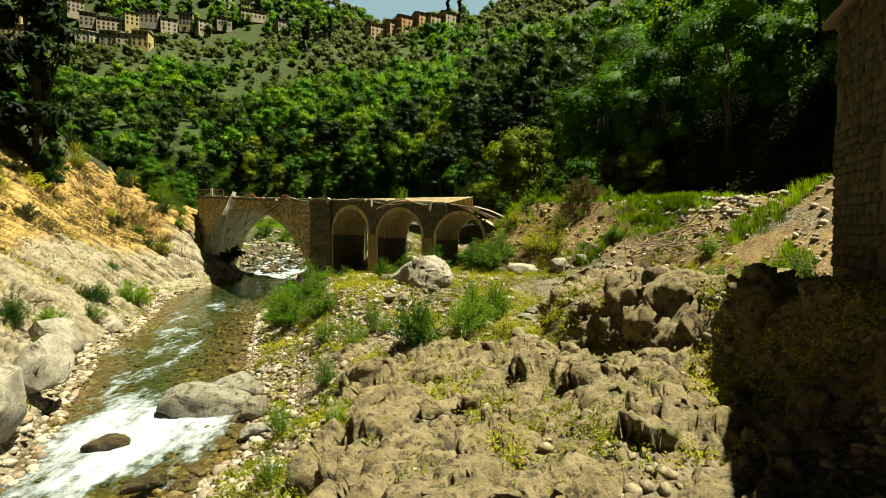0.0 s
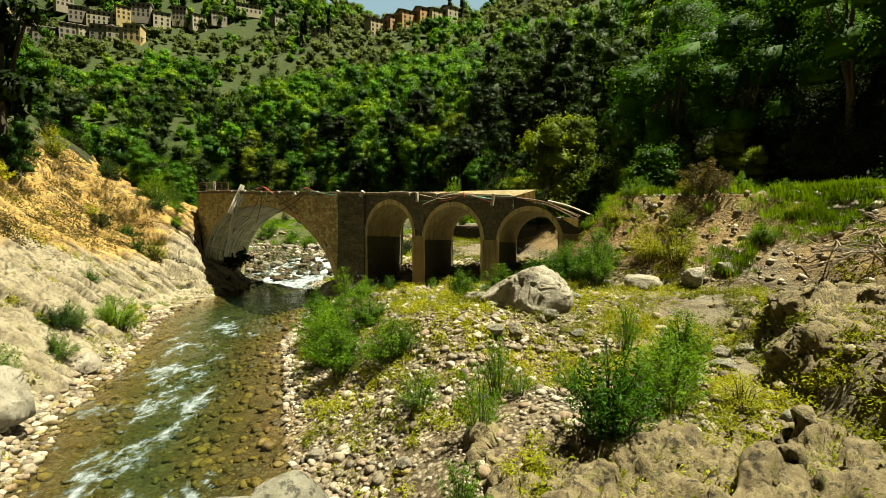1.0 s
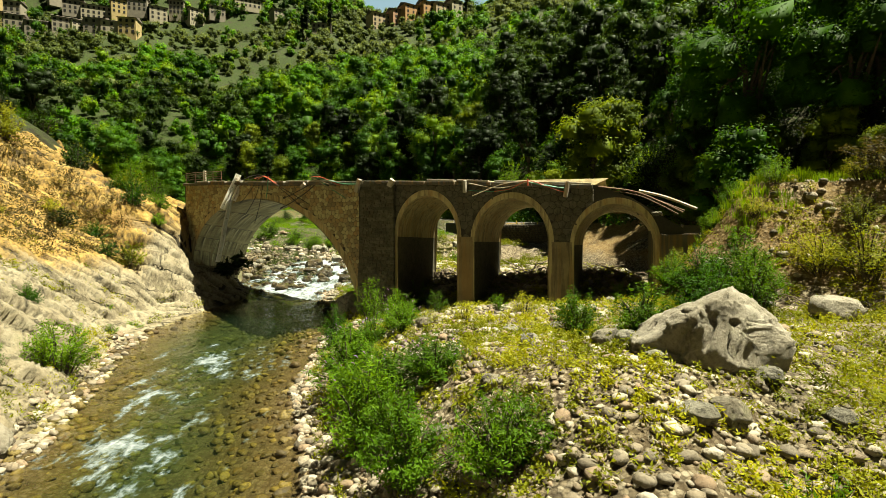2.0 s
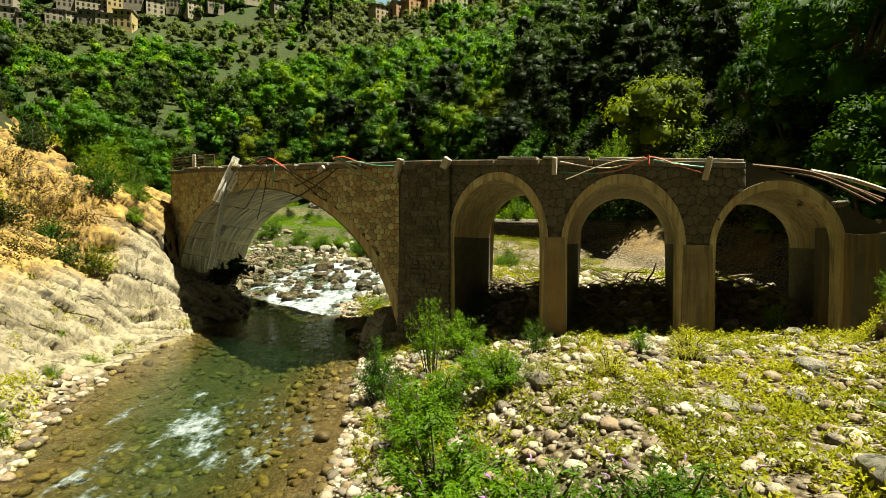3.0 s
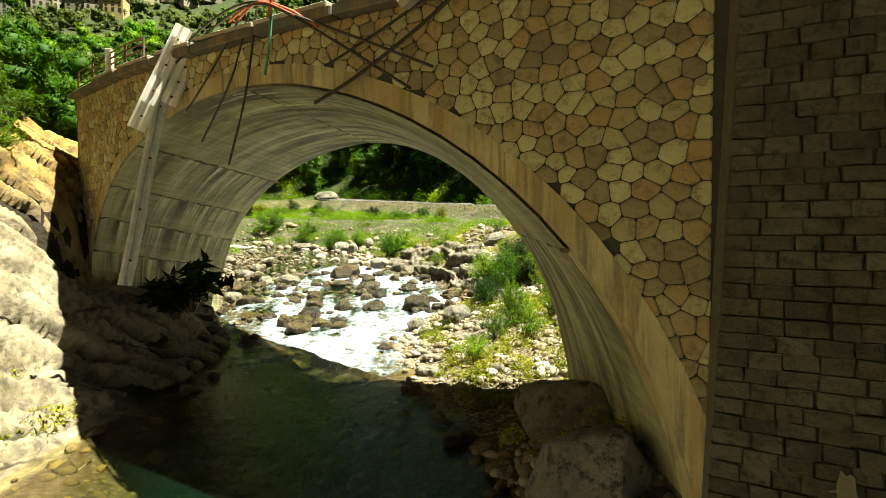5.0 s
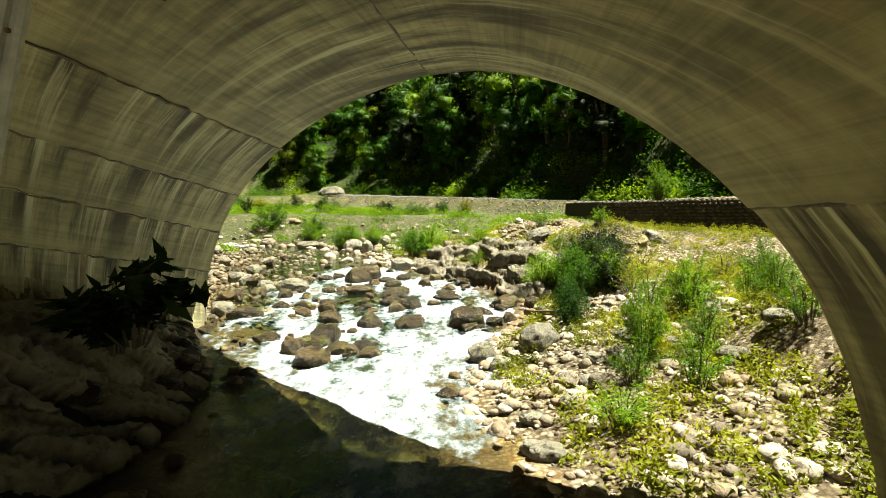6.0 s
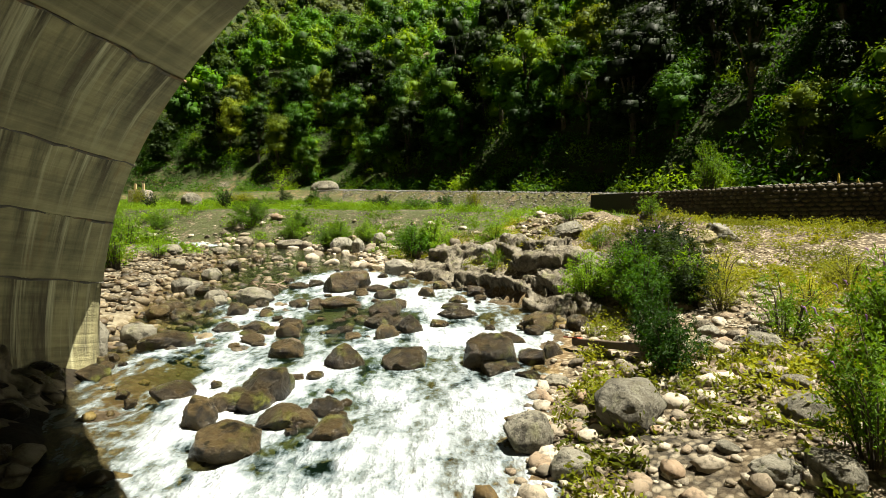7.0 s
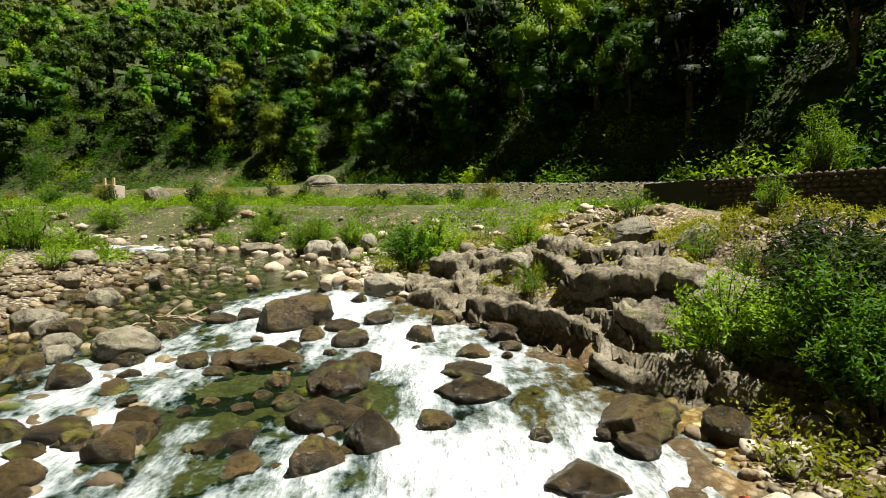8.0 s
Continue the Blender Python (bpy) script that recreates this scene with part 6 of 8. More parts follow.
def build_cobbles():
    rng = np.random.default_rng(31)

    def bank(n, lo, hi, y0, y1, reach, seed, name, sub, cut=0.42):
        y = rng.uniform(y0, y1, n)
        u = reach * rng.random(n) ** 1.4
        x = right_edge(y) + u
        ok = (vnoise(x * 0.35, y * 0.35, 3.0) + 0.3 * rng.random(n) > cut) & (-side_of(x, y, BANK) < 1.5)
        for ox, oy, r in ((2.8, 13.6, 4.6), (6.4, 19, 5), (7.6, 27.5, 5.2), (-16.5, 93, 3.6), (-10, 95, 4)):
            ok &= np.hypot(x - ox, y - oy) > r
        e = -side_of(x, y, RIB_EDGE)
        ok &= ~((e > -0.5) & (e < 4.2) & (y > 86) & (y < 100.5))
        low, high = crag_steps(x, y)
        ok &= (low < -2.4) & (high < 0.3)
        x, y = x[ok], y[ok]
        cobbles(name, "mixed pale river cobbles on the gravel bank", x, y, ground(x, y), rng.uniform(lo, hi, len(x)) ** 1.0, seed, sub, COBBLE)
    bank(5200, 0.16, 0.5, 13, 62, 17, 1, "cobble_bank", 2)
    bank(9000, 0.08, 0.26, 12, 60, 16, 2, "gravel_bank", 1, 0.3)
    bank(1500, 0.22, 0.6, 66, 108, 12, 3, "upstream_cobbles", 2)
    bank(4200, 0.1, 0.28, 66, 108, 13, 4, "upstream_gravel", 1, 0.35)
    x = rng.uniform(-11, 5, 1500)
    y = np.interp(x, (-15, -9, -4, 0, 6), (65.6, 61.8, 60.0, 58.8, 57.5)) + rng.uniform(-6, 14, 1500)
    cobbles("berm_stones", "pale boulders and cobbles washed up behind the bridge", x, y, ground(x, y), 0.15 + 0.85 * rng.random(1500) ** 2.5, 23, 2, COBBLE)
    # stones in the shallow water and on the far side of the rapids
    y = rng.uniform(14, 112, 1000)
    k = rng.random(1000)
    x = left_edge(y) + (right_edge(y) - left_edge(y)) * k
    cobbles("river_bed_stones", "brown stones on the bed of the river", x, y, ground(x, y), 0.12 + 0.5 * rng.random(1000) ** 2, 5, 2, WETCOBBLE)
    y = rng.uniform(100, 150, 900)
    x = right_edge(y) + rng.uniform(-0.5, 1.0, 900) * rng.choice((4.0, 14.0), 900)
    ok = (side_of(x, y, BANK) > 1)
    cobbles("valley_stones", "pale stones scattered over the valley floor", x[ok], y[ok], np.maximum(ground(x[ok], y[ok]), water_level(y[ok]) - 0.1), 0.2 + 1.1 * rng.random(int(ok.sum())) ** 2.5, 16, 2, COBBLE)
    y = rng.uniform(14, 66, 5000)
    x = left_edge(y) + (right_edge(y) - left_edge(y)) * rng.random(5000)
    cobbles("pool_bed_stones", "ochre and brown stones on the bed of the clear pool", x, y, ground(x, y) - 0.05, 0.10 + 0.45 * rng.random(5000) ** 3, 15, 2, WETCOBBLE)
    y = rng.uniform(83, 116, 1500)
    x = left_edge(y) + rng.uniform(-4.0, 6.5, 1500)
    s = rng.uniform(0.2, 0.75, 1500) ** 1.4
    cobbles("shoal_stones", "pale and brown stones of the shoal beside the rapids", x, y, np.maximum(ground(x, y), water_level(y) - 0.16), s, 6, 2, MIXCOBBLE)
    y = rng.uniform(14, 53, 900)
    x = left_edge(y) + rng.uniform(-0.9, 0.7, 900)
    cobbles("cliff_foot_stones", "pale stones along the foot of the cliff", x, y, np.maximum(ground(x, y), water_level(y) - 0.1), rng.uniform(0.15, 0.5, 900), 7, 2, COBBLE)
    x, y = rng.uniform(1, 26, 5200), rng.uniform(24, 62, 5200)
    ok = (-side_of(x, y, BANK) > 0.3) & (vnoise(x * 0.5, y * 0.5, 71.0) + 0.3 * rng.random(5200) > 0.55)
    cobbles("embankment_rubble", "grey and tan rubble on the embankment", x[ok], y[ok], ground(x[ok], y[ok]), 0.08 + 0.55 * rng.random(int(ok.sum())) ** 3, 8, 1, COBBLE)
    y = rng.uniform(34, 56, 900)
    x = np.interp(y, (34, 37.5, 46, 50, 56), (21.5, 19.6, 13.6, 8.6, 7.4)) + rng.normal(scale=1.1, size=900)
    cobbles("crest_stones", "pale stones heaped along the crest of the embankment", x, y, ground(x, y), 0.12 + 0.6 * rng.random(900) ** 2.6, 18, 2, COBBLE)
    x, y = rng.uniform(-1, 16, 5200), rng.uniform(10, 36, 5200)
    ok = vnoise(x * 0.6, y * 0.6, 31.0) + 0.3 * rng.random(5200) > 0.5
    ok &= np.minimum.reduce([np.hypot(x - a, y - b) / r for a, b, r in ((2.8, 13.6, 6), (6.4, 19, 7), (7.6, 27.5, 6.5), (10, 14, 6))]) < 1
    cobbles("outcrop_scree", "broken brown chips between the rocks of the outcrop", x[ok], y[ok], ground(x[ok], y[ok]), 0.1 + 0.45 * rng.random(int(ok.sum())) ** 2, 10, 1, SCREE)
    y = rng.uniform(92, 160, 5200)
    d = rng.uniform(-0.5, 8.5, 5200)
    bx = np.interp(y, (92, 98, 114, 134, 152), (6.5, -1, -7.4, -24, -41))
    cobbles("road_gravel", "grey crushed gravel of the track", bx + d, y, ground(bx + d, y), rng.uniform(0.1, 0.32, 5200), 9, 1, GREYCOBBLE)


build_rocks()
build_cobbles()


# ------------------------------------------------------------------ stone house beside the start
def stone_house():
    h = thing("stone_house", "old rubble-stone house with a small window", "house")
    h.matrix_world = place(14.0, 19.0, 1.0, math.atan2(-0.94, -0.35))
    # walls as thick slabs round a hollow, the left wall with a small opening
    bm = bmesh.new()
    x0, x1, y0, y1, z0, z1, t = 0.0, 12.0, 0.0, 8.0, -3.5, 11.2, 0.6
    for a, b, c, d in ((x0, x1, y0, y0 + t), (x0, x1, y1 - t, y1), (x1 - t, x1, y0 + t, y1 - t), (x0, x0 + t, y0 + t, y1 - t)):
        bm = bmesh.new()
        box(bm, (b - a, d - c, z1 - z0), Matrix.Translation(((a + b) / 2, (c + d) / 2, (z0 + z1) / 2)))
        part("wall", bm, RENDERED, h, "stained rubble wall with remains of render")
    bm = bmesh.new()
    box(bm, (0.62, 0.08, 0.66), Matrix.Translation((2.85, 0.0, 6.95)), 0.02)
    part("window", bm, DARKVOID, h, "small dark window opening")
    bm = bmesh.new()
    box(bm, (12.8, 9.0, 0.25), place(6.0, 4.0, 12.3, 0, (1, 1, 1), (0.22, 0.0)), 0.03)
    part("roof", bm, TILE, h, "overhanging old tile roof")
    rng = np.random.default_rng(61)
    protos = [rock_mesh("stone", 70 + i, HOUSESTONE, 2, 9, 0.78, 0.12, 0.0, 0.5) for i in range(4)]
    n, z = 0, -1.0
    while z < 11.0 and n < 300:
        hh = rng.uniform(0.26, 0.42)
        x = 0.02
        while x < 3.8:
            w = rng.uniform(0.26, 0.62)
            if not (2.45 < x + w / 2 < 3.25 and 6.5 < z < 7.3) and vnoise(x * 0.8, z * 0.5, 7.0) > (0.12 if z > 2.6 else 0.5):
                ob = new("stone", protos[int(rng.integers(4))])
                ob.parent = h
                ob.matrix_local = place(x + w / 2, 0.0, z + hh / 2, 0, (w * 1.2, rng.uniform(0.18, 0.34), hh * 1.25), (rng.uniform(-0.08, 0.08), rng.uniform(-0.12, 0.12)))
                n += 1
            x += w
        z += hh


# ------------------------------------------------------------------ retaining wall and track upstream
def retaining_wall():
    w = thing("retaining_wall", "low dry-stone retaining wall below the track", "wall", (4.5, 94.5, 4.0))
    base = w.matrix_world.inverted()
    rng = np.random.default_rng(66)
    line = ((9.5, 90.5), (4.6, 94.3), (-0.8, 97.3), (-2.6, 101.5), (-5.2, 108.0), (-7.2, 113.2))
    bm = bmesh.new()
    rows = []
    for x, y in line:
        top = float(np.interp(y, (90, 97, 114), (5.75, 5.85, 6.4)))
        rows.append([bm.verts.new(base @ Vector(c)) for c in ((x - 0.25, y - 0.2, top - 3.2), (x - 0.05, y, top), (x + 0.7, y + 0.45, top + 0.05), (x + 0.7, y + 0.45, top - 3.2))])
    for a, b in zip(rows, rows[1:]):
        for k in range(3):
            bm.faces.new((a[k], b[k], b[k + 1], a[k + 1]))
    part("wall_core", bm, JOINT, w)
    protos = [rock_mesh("stone", 80 + i, HOUSESTONE, 1, 6, 0.82, 0.1) for i in range(4)]
    n = 0
    for (ax, ay), (bx, by) in zip(line, line[1:]):
        length = math.hypot(bx - ax, by - ay)
        turn = math.atan2(by - ay, bx - ax)
        for row in range(9):
            s = 0.0
            while s < length and n < 420:
                g = rng.uniform(0.3, 0.62)
                k = (s + g / 2) / length
                x, y = ax + (bx - ax) * k, ay + (by - ay) * k
                top = float(np.interp(y, (90, 97, 114), (5.75, 5.85, 6.4)))
                ob = new("stone", protos[int(rng.integers(4))])
                ob.parent = w
                ob.matrix_local = base @ place(x - 0.06 - row * 0.016, y - 0.03 - row * 0.016, top - 0.14 - row * 0.26, turn, (g * 1.05, 0.3, 0.29), (rng.uniform(-0.1, 0.1), rng.uniform(-0.08, 0.08)))
                n += 1
                s += g
    boulder(ROUND[0], -41, 158.5, ground_at(-41, 158.5) + 0.3, (6.0, 5, 3.2), "mound of pale sand beside the track", 0.3, (0, 0), "", "sand_mound")


stone_house()
retaining_wall()


# ------------------------------------------------------------------ village on the hill
def house(x, y, w, d, h, turn, wall, roof, label, floors, cols, lift=0.0):
    z = ground_at(x, y) + lift
    t = new("house")
    t.matrix_world = place(x, y, z - 3.0, turn)
    tagged(t, label, "house", "houses of the hill village")
    h = h + 3.0
    bm = bmesh.new()
    box(bm, (w, d, h), Matrix.Translation((0, 0, h / 2)))
    part("wall", bm, wall, t)
    bm = bmesh.new()
    pts = [bm.verts.new(c) for c in ((-w / 2 - 0.5, -d / 2 - 0.6, h), (w / 2 + 0.5, -d / 2 - 0.6, h), (w / 2 + 0.5, 0, h + d * 0.2), (-w / 2 - 0.5, 0, h + d * 0.2), (-w / 2 - 0.5, d / 2 + 0.6, h), (w / 2 + 0.5, d / 2 + 0.6, h))]
    for f in ((0, 1, 2, 3), (3, 2, 5, 4), (0, 3, 4), (1, 5, 2), (0, 4, 5, 1)):
        bm.faces.new([pts[i] for i in f])
    part("roof", bm, roof, t)
    for i in range(floors):
        for j in range(cols):
            ob = new("window", WINDOW)
            ob.parent = t
            ob.matrix_local = place(-w / 2 + w * (j + 0.5) / cols, -d / 2 - 0.02, h - 1.9 - i * 3.1, 0, (1.35, 1, 1.8))


def build_village():
    bm = bmesh.new()
    box(bm, (1, 0.16, 1), None, 0.03)
    global WINDOW
    WINDOW = bpy.data.meshes.new("window")
    bm.to_mesh(WINDOW)
    bm.free()
    WINDOW.materials.append(DARKVOID)
    stone_l, ochre_l, grey_l = "grey stone village house with a tiled roof", "ochre plastered village house with a tiled roof", "pale plastered village house with a tiled roof"
    rng = np.random.default_rng(77)
    kinds = ((VILLAGE[0], stone_l), (VILLAGE[1], grey_l), (VILLAGE[2], ochre_l), (VILLAGE[3], stone_l))
    # lower row, upper row and the left end of the village: x, y, width, height
    for x, y, w, h, k in ((-262, 372, 16, 10, 2), (-247, 369, 12, 13, 0), (-236, 372, 12, 13, 3), (-224, 378, 13, 11, 0), (-210, 372, 13, 11, 1), (-200, 372, 12, 10, 3), (-190, 372, 12, 9, 1), (-180, 372, 12, 12, 2),
                          (-284, 398, 15, 12, 2), (-300, 396, 15, 13, 1), (-318, 392, 16, 13, 2), (-270, 398, 12, 11, 0)):
        house(x - 18, y - 18, w * rng.uniform(0.75, 1.0), 10, h * rng.uniform(0.75, 1.1), rng.uniform(0.1, 0.8), kinds[k][0], ROOF, kinds[k][1], 3, max(2, int(w / 3.2)))
    for x, y, w, h, k in ((-262, 424, 13, 12, 0), (-247, 424, 14, 12, 3), (-231, 425, 20, 13, 1), (-216, 425, 11, 12, 2), (-205, 428, 13, 13, 3), (-192, 432, 12, 12, 1), (-181, 434, 13, 12, 0), (-168, 438, 11, 11, 1), (-156, 440, 12, 8, 3),
                          (-166, 470, 11, 10, 1), (-148, 468, 10, 7, 2), (-138, 456, 22, 7, 1), (-112, 454, 14, 7, 0), (-75, 430, 13, 5, 3)):
        house(x - 18, y - 18 + rng.uniform(-4, 4), w * rng.uniform(0.7, 1.0), 10, h * rng.uniform(0.7, 1.1), rng.uniform(0.1, 0.8), kinds[k][0], ROOF, kinds[k][1], 3 if h > 9 else 2, max(2, int(w / 3.2)))
    for x, y, w, h, m in ((-45, 432, 17, 16, VILLAGE[4]), (-34, 431, 10, 17, VILLAGE[5]), (-24, 430, 13, 19, VILLAGE[6]), (-13, 431, 9, 20, VILLAGE[6]), (-3, 432, 12, 19, VILLAGE[4]), (7, 434, 9, 19, VILLAGE[1])):
        house(x - 4, y - 26, w, 12, h * 0.85, 0.55, m, ROOF, "tall ochre apartment house on the ridge", 4, max(2, int(w / 3.4)), -6.5)
    house(-173, 314, 11, 5, 2.5, 0.1, VILLAGE[7], PALECONC, "low white shed among the olive trees", 1, 2)


build_village()


# ------------------------------------------------------------------ trees and bushes
def tree_proto(name, label, seed, height, width, leaves, size, mat, low=0.25, clumps=26, shape=0.8):
    rng = np.random.default_rng(seed)
    t = thing(name, label, "tree", (0, 0, -200))
    bm = bmesh.new()
    top = height * 0.8
    bend = rng.normal(scale=0.25, size=(5, 2))
    trunk = [(bend[i][0] * i * 0.5, bend[i][1] * i * 0.5, top * i / 4 - 0.6 * (i == 0)) for i in range(5)]
    tube(bm, trunk, [0.028 * height * (1 - 0.21 * i) for i in range(5)], 7)
    c, r = crown_clumps(rng, height, width, clumps, low, shape)
    for k in range(9):
        j = int(rng.integers(len(c)))
        s = rng.uniform(0.3, 0.8)
        a = Vector(trunk[int(s * 4)])
        b = Vector(c[j])
        tube(bm, [a, a.lerp(b, 0.5) + Vector((0, 0, 0.03 * height)), b], [0.011 * height, 0.008 * height, 0.003 * height], 5)
    part("trunk", bm, BARK, t)
    v, f = leaf_cloud(rng, c, r, leaves, size)
    part("crown", mesh_of("crown", v, f, mat), mat, t)
    return t


def bush_proto(name, label, seed, leaves, size, mat, upright=1.0, spikes=None, clumps=16, stretch=2.0):
    """A shrub 1 high and about 1 wide, leaves along arching stems; it is scaled where it stands."""
    rng = np.random.default_rng(seed)
    t = thing(name, label, "bush", (0, 0, -200))
    bm = bmesh.new()
    n = clumps * 2
    ang, out = rng.uniform(0, 6.28, n), 0.5 * np.sqrt(rng.random(n))
    top = (1.0 - 0.75 * (out / 0.5) ** 2 * rng.uniform(0.5, 1.0, n)) * rng.uniform(0.55, 1.0, n)
    tip = np.stack((out * np.cos(ang), out * np.sin(ang), top), 1)
    low = tip * (0.15, 0.15, 0)
    mid = tip * (0.5, 0.5, 0.68)
    for j in range(0, n, 2):
        tube(bm, [Vector(low[j]) - Vector((0, 0, 0.12)), Vector(mid[j]), Vector(tip[j])], [0.012, 0.008, 0.002], 4)
    part("stem", bm, BARK, t)
    pick = rng.integers(0, n, leaves)
    q = (0.22 + 0.8 * rng.random(leaves) ** 0.8)[:, None]
    p = low[pick] * (1 - q) ** 2 + 2 * mid[pick] * q * (1 - q) + tip[pick] * q * q
    p = p + rng.normal(scale=0.045, size=(leaves, 3)) * (1.25 - 0.7 * q)
    nn = rng.normal(scale=0.55, size=(leaves, 3)) + p * (0.8, 0.8, 0) + (0, 0, 0.7)
    nn /= np.linalg.norm(nn, axis=1)[:, None]
    a = np.cross(nn, rng.normal(size=(leaves, 3)))
    a /= np.linalg.norm(a, axis=1)[:, None]
    b = np.cross(nn, a)
    s = size * (0.6 + 0.8 * rng.random(leaves))[:, None]
    a, b = a * s * stretch, b * s
    v = np.stack((p - a, p + b * 0.6 - nn * s * 0.2, p + a, p - b * 0.6 - nn * s * 0.2), 1).reshape(-1, 3)
    part("foliage", mesh_of("foliage", v, np.arange(leaves * 4).reshape(-1, 4), mat), mat, t)
    if spikes:
        for k in range(9):
            a = rng.uniform(0, 6.28)
            q = rng.uniform(0.25, 0.55)
            p = Vector((q * math.cos(a), q * math.sin(a), rng.uniform(0.5, 0.85)))
            bm = bmesh.new()
            tube(bm, [p, p + Vector((0.015 * math.cos(a), 0.015 * math.sin(a), 0.03)), p + Vector((0.045 * math.cos(a), 0.045 * math.sin(a), 0.04))], [0.004, 0.007, 0.002], 5)
            part("flower_spike", bm, spikes, t, "purple flower spike")
    return t


def tuft_field(name, label, x, y, z, h, w, blades, seed, mat, flop=0.5, wide=0.02):
    """Grass-like plants as one mesh: narrow bent blades."""
    rng = np.random.default_rng(seed)
    n = len(x) * blades
    X, Y, Z = (np.repeat(a, blades) for a in (x, y, z))
    H, W = np.repeat(h, blades) * rng.uniform(0.5, 1.1, n), np.repeat(w, blades)
    a = rng.uniform(0, 6.28, n)
    q = W * 0.5 * np.sqrt(rng.random(n))
    bx, by = X + q * np.cos(a), Y + q * np.sin(a)
    lean = flop * rng.random(n) * H
    sx, sy = -np.sin(a) * wide * (0.5 + H), np.cos(a) * wide * (0.5 + H)
    mx, my = bx + np.cos(a) * lean * 0.35, by + np.sin(a) * lean * 0.35
    tx, ty = bx + np.cos(a) * lean, by + np.sin(a) * lean
    V = np.stack((np.stack((bx, by, Z - 0.05), 1), np.stack((mx + sx, my + sy, Z + H * 0.6), 1), np.stack((tx, ty, Z + H), 1), np.stack((mx - sx, my - sy, Z + H * 0.6), 1)), 1).reshape(-1, 3)
    tagged(new(name, mesh_of(name, V, np.arange(n * 4).reshape(-1, 4), mat)), label, "plants", kind="stuff")


def weed_field(name, label, x, y, z, h, w, leaves, seed, mat, size=0.045):
    """Low leafy weeds as one mesh."""
    rng = np.random.default_rng(seed)
    n = len(x) * leaves
    X, Y, Z, H, W = (np.repeat(a, leaves) for a in (x, y, z, h, w))
    a, q = rng.uniform(0, 6.28, n), np.sqrt(rng.random(n))
    P = np.stack((X + W * 0.5 * q * np.cos(a), Y + W * 0.5 * q * np.sin(a), Z + H * (1 - q * q * 0.6) * rng.random(n)), 1)
    d = rng.normal(size=(n, 3)) + (0, 0, 1.0)
    d /= np.linalg.norm(d, axis=1)[:, None]
    u = np.cross(d, rng.normal(size=(n, 3)))
    u /= np.linalg.norm(u, axis=1)[:, None]
    v = np.cross(d, u)
    s = (size * rng.uniform(0.6, 1.4, n))[:, None]
    V = np.stack((P - u * s * 1.7, P + v * s * 0.6, P + u * s * 1.7, P - v * s * 0.6), 1).reshape(-1, 3)
    tagged(new(name, mesh_of(name, V, np.arange(n * 4).reshape(-1, 4), mat)), label, "plants", kind="stuff")


def plant(proto, x, y, h, w, rng, sink=0.05, z=None):
    return copy_thing(proto, place(x, y, (ground_at(x, y) if z is None else z) - sink, rng.uniform(0, 6.28), (w, w * rng.uniform(0.85, 1.1), h)))


def remove_proto(t):
    for o in (*t.children_recursive, t):
        bpy.data.objects.remove(o)


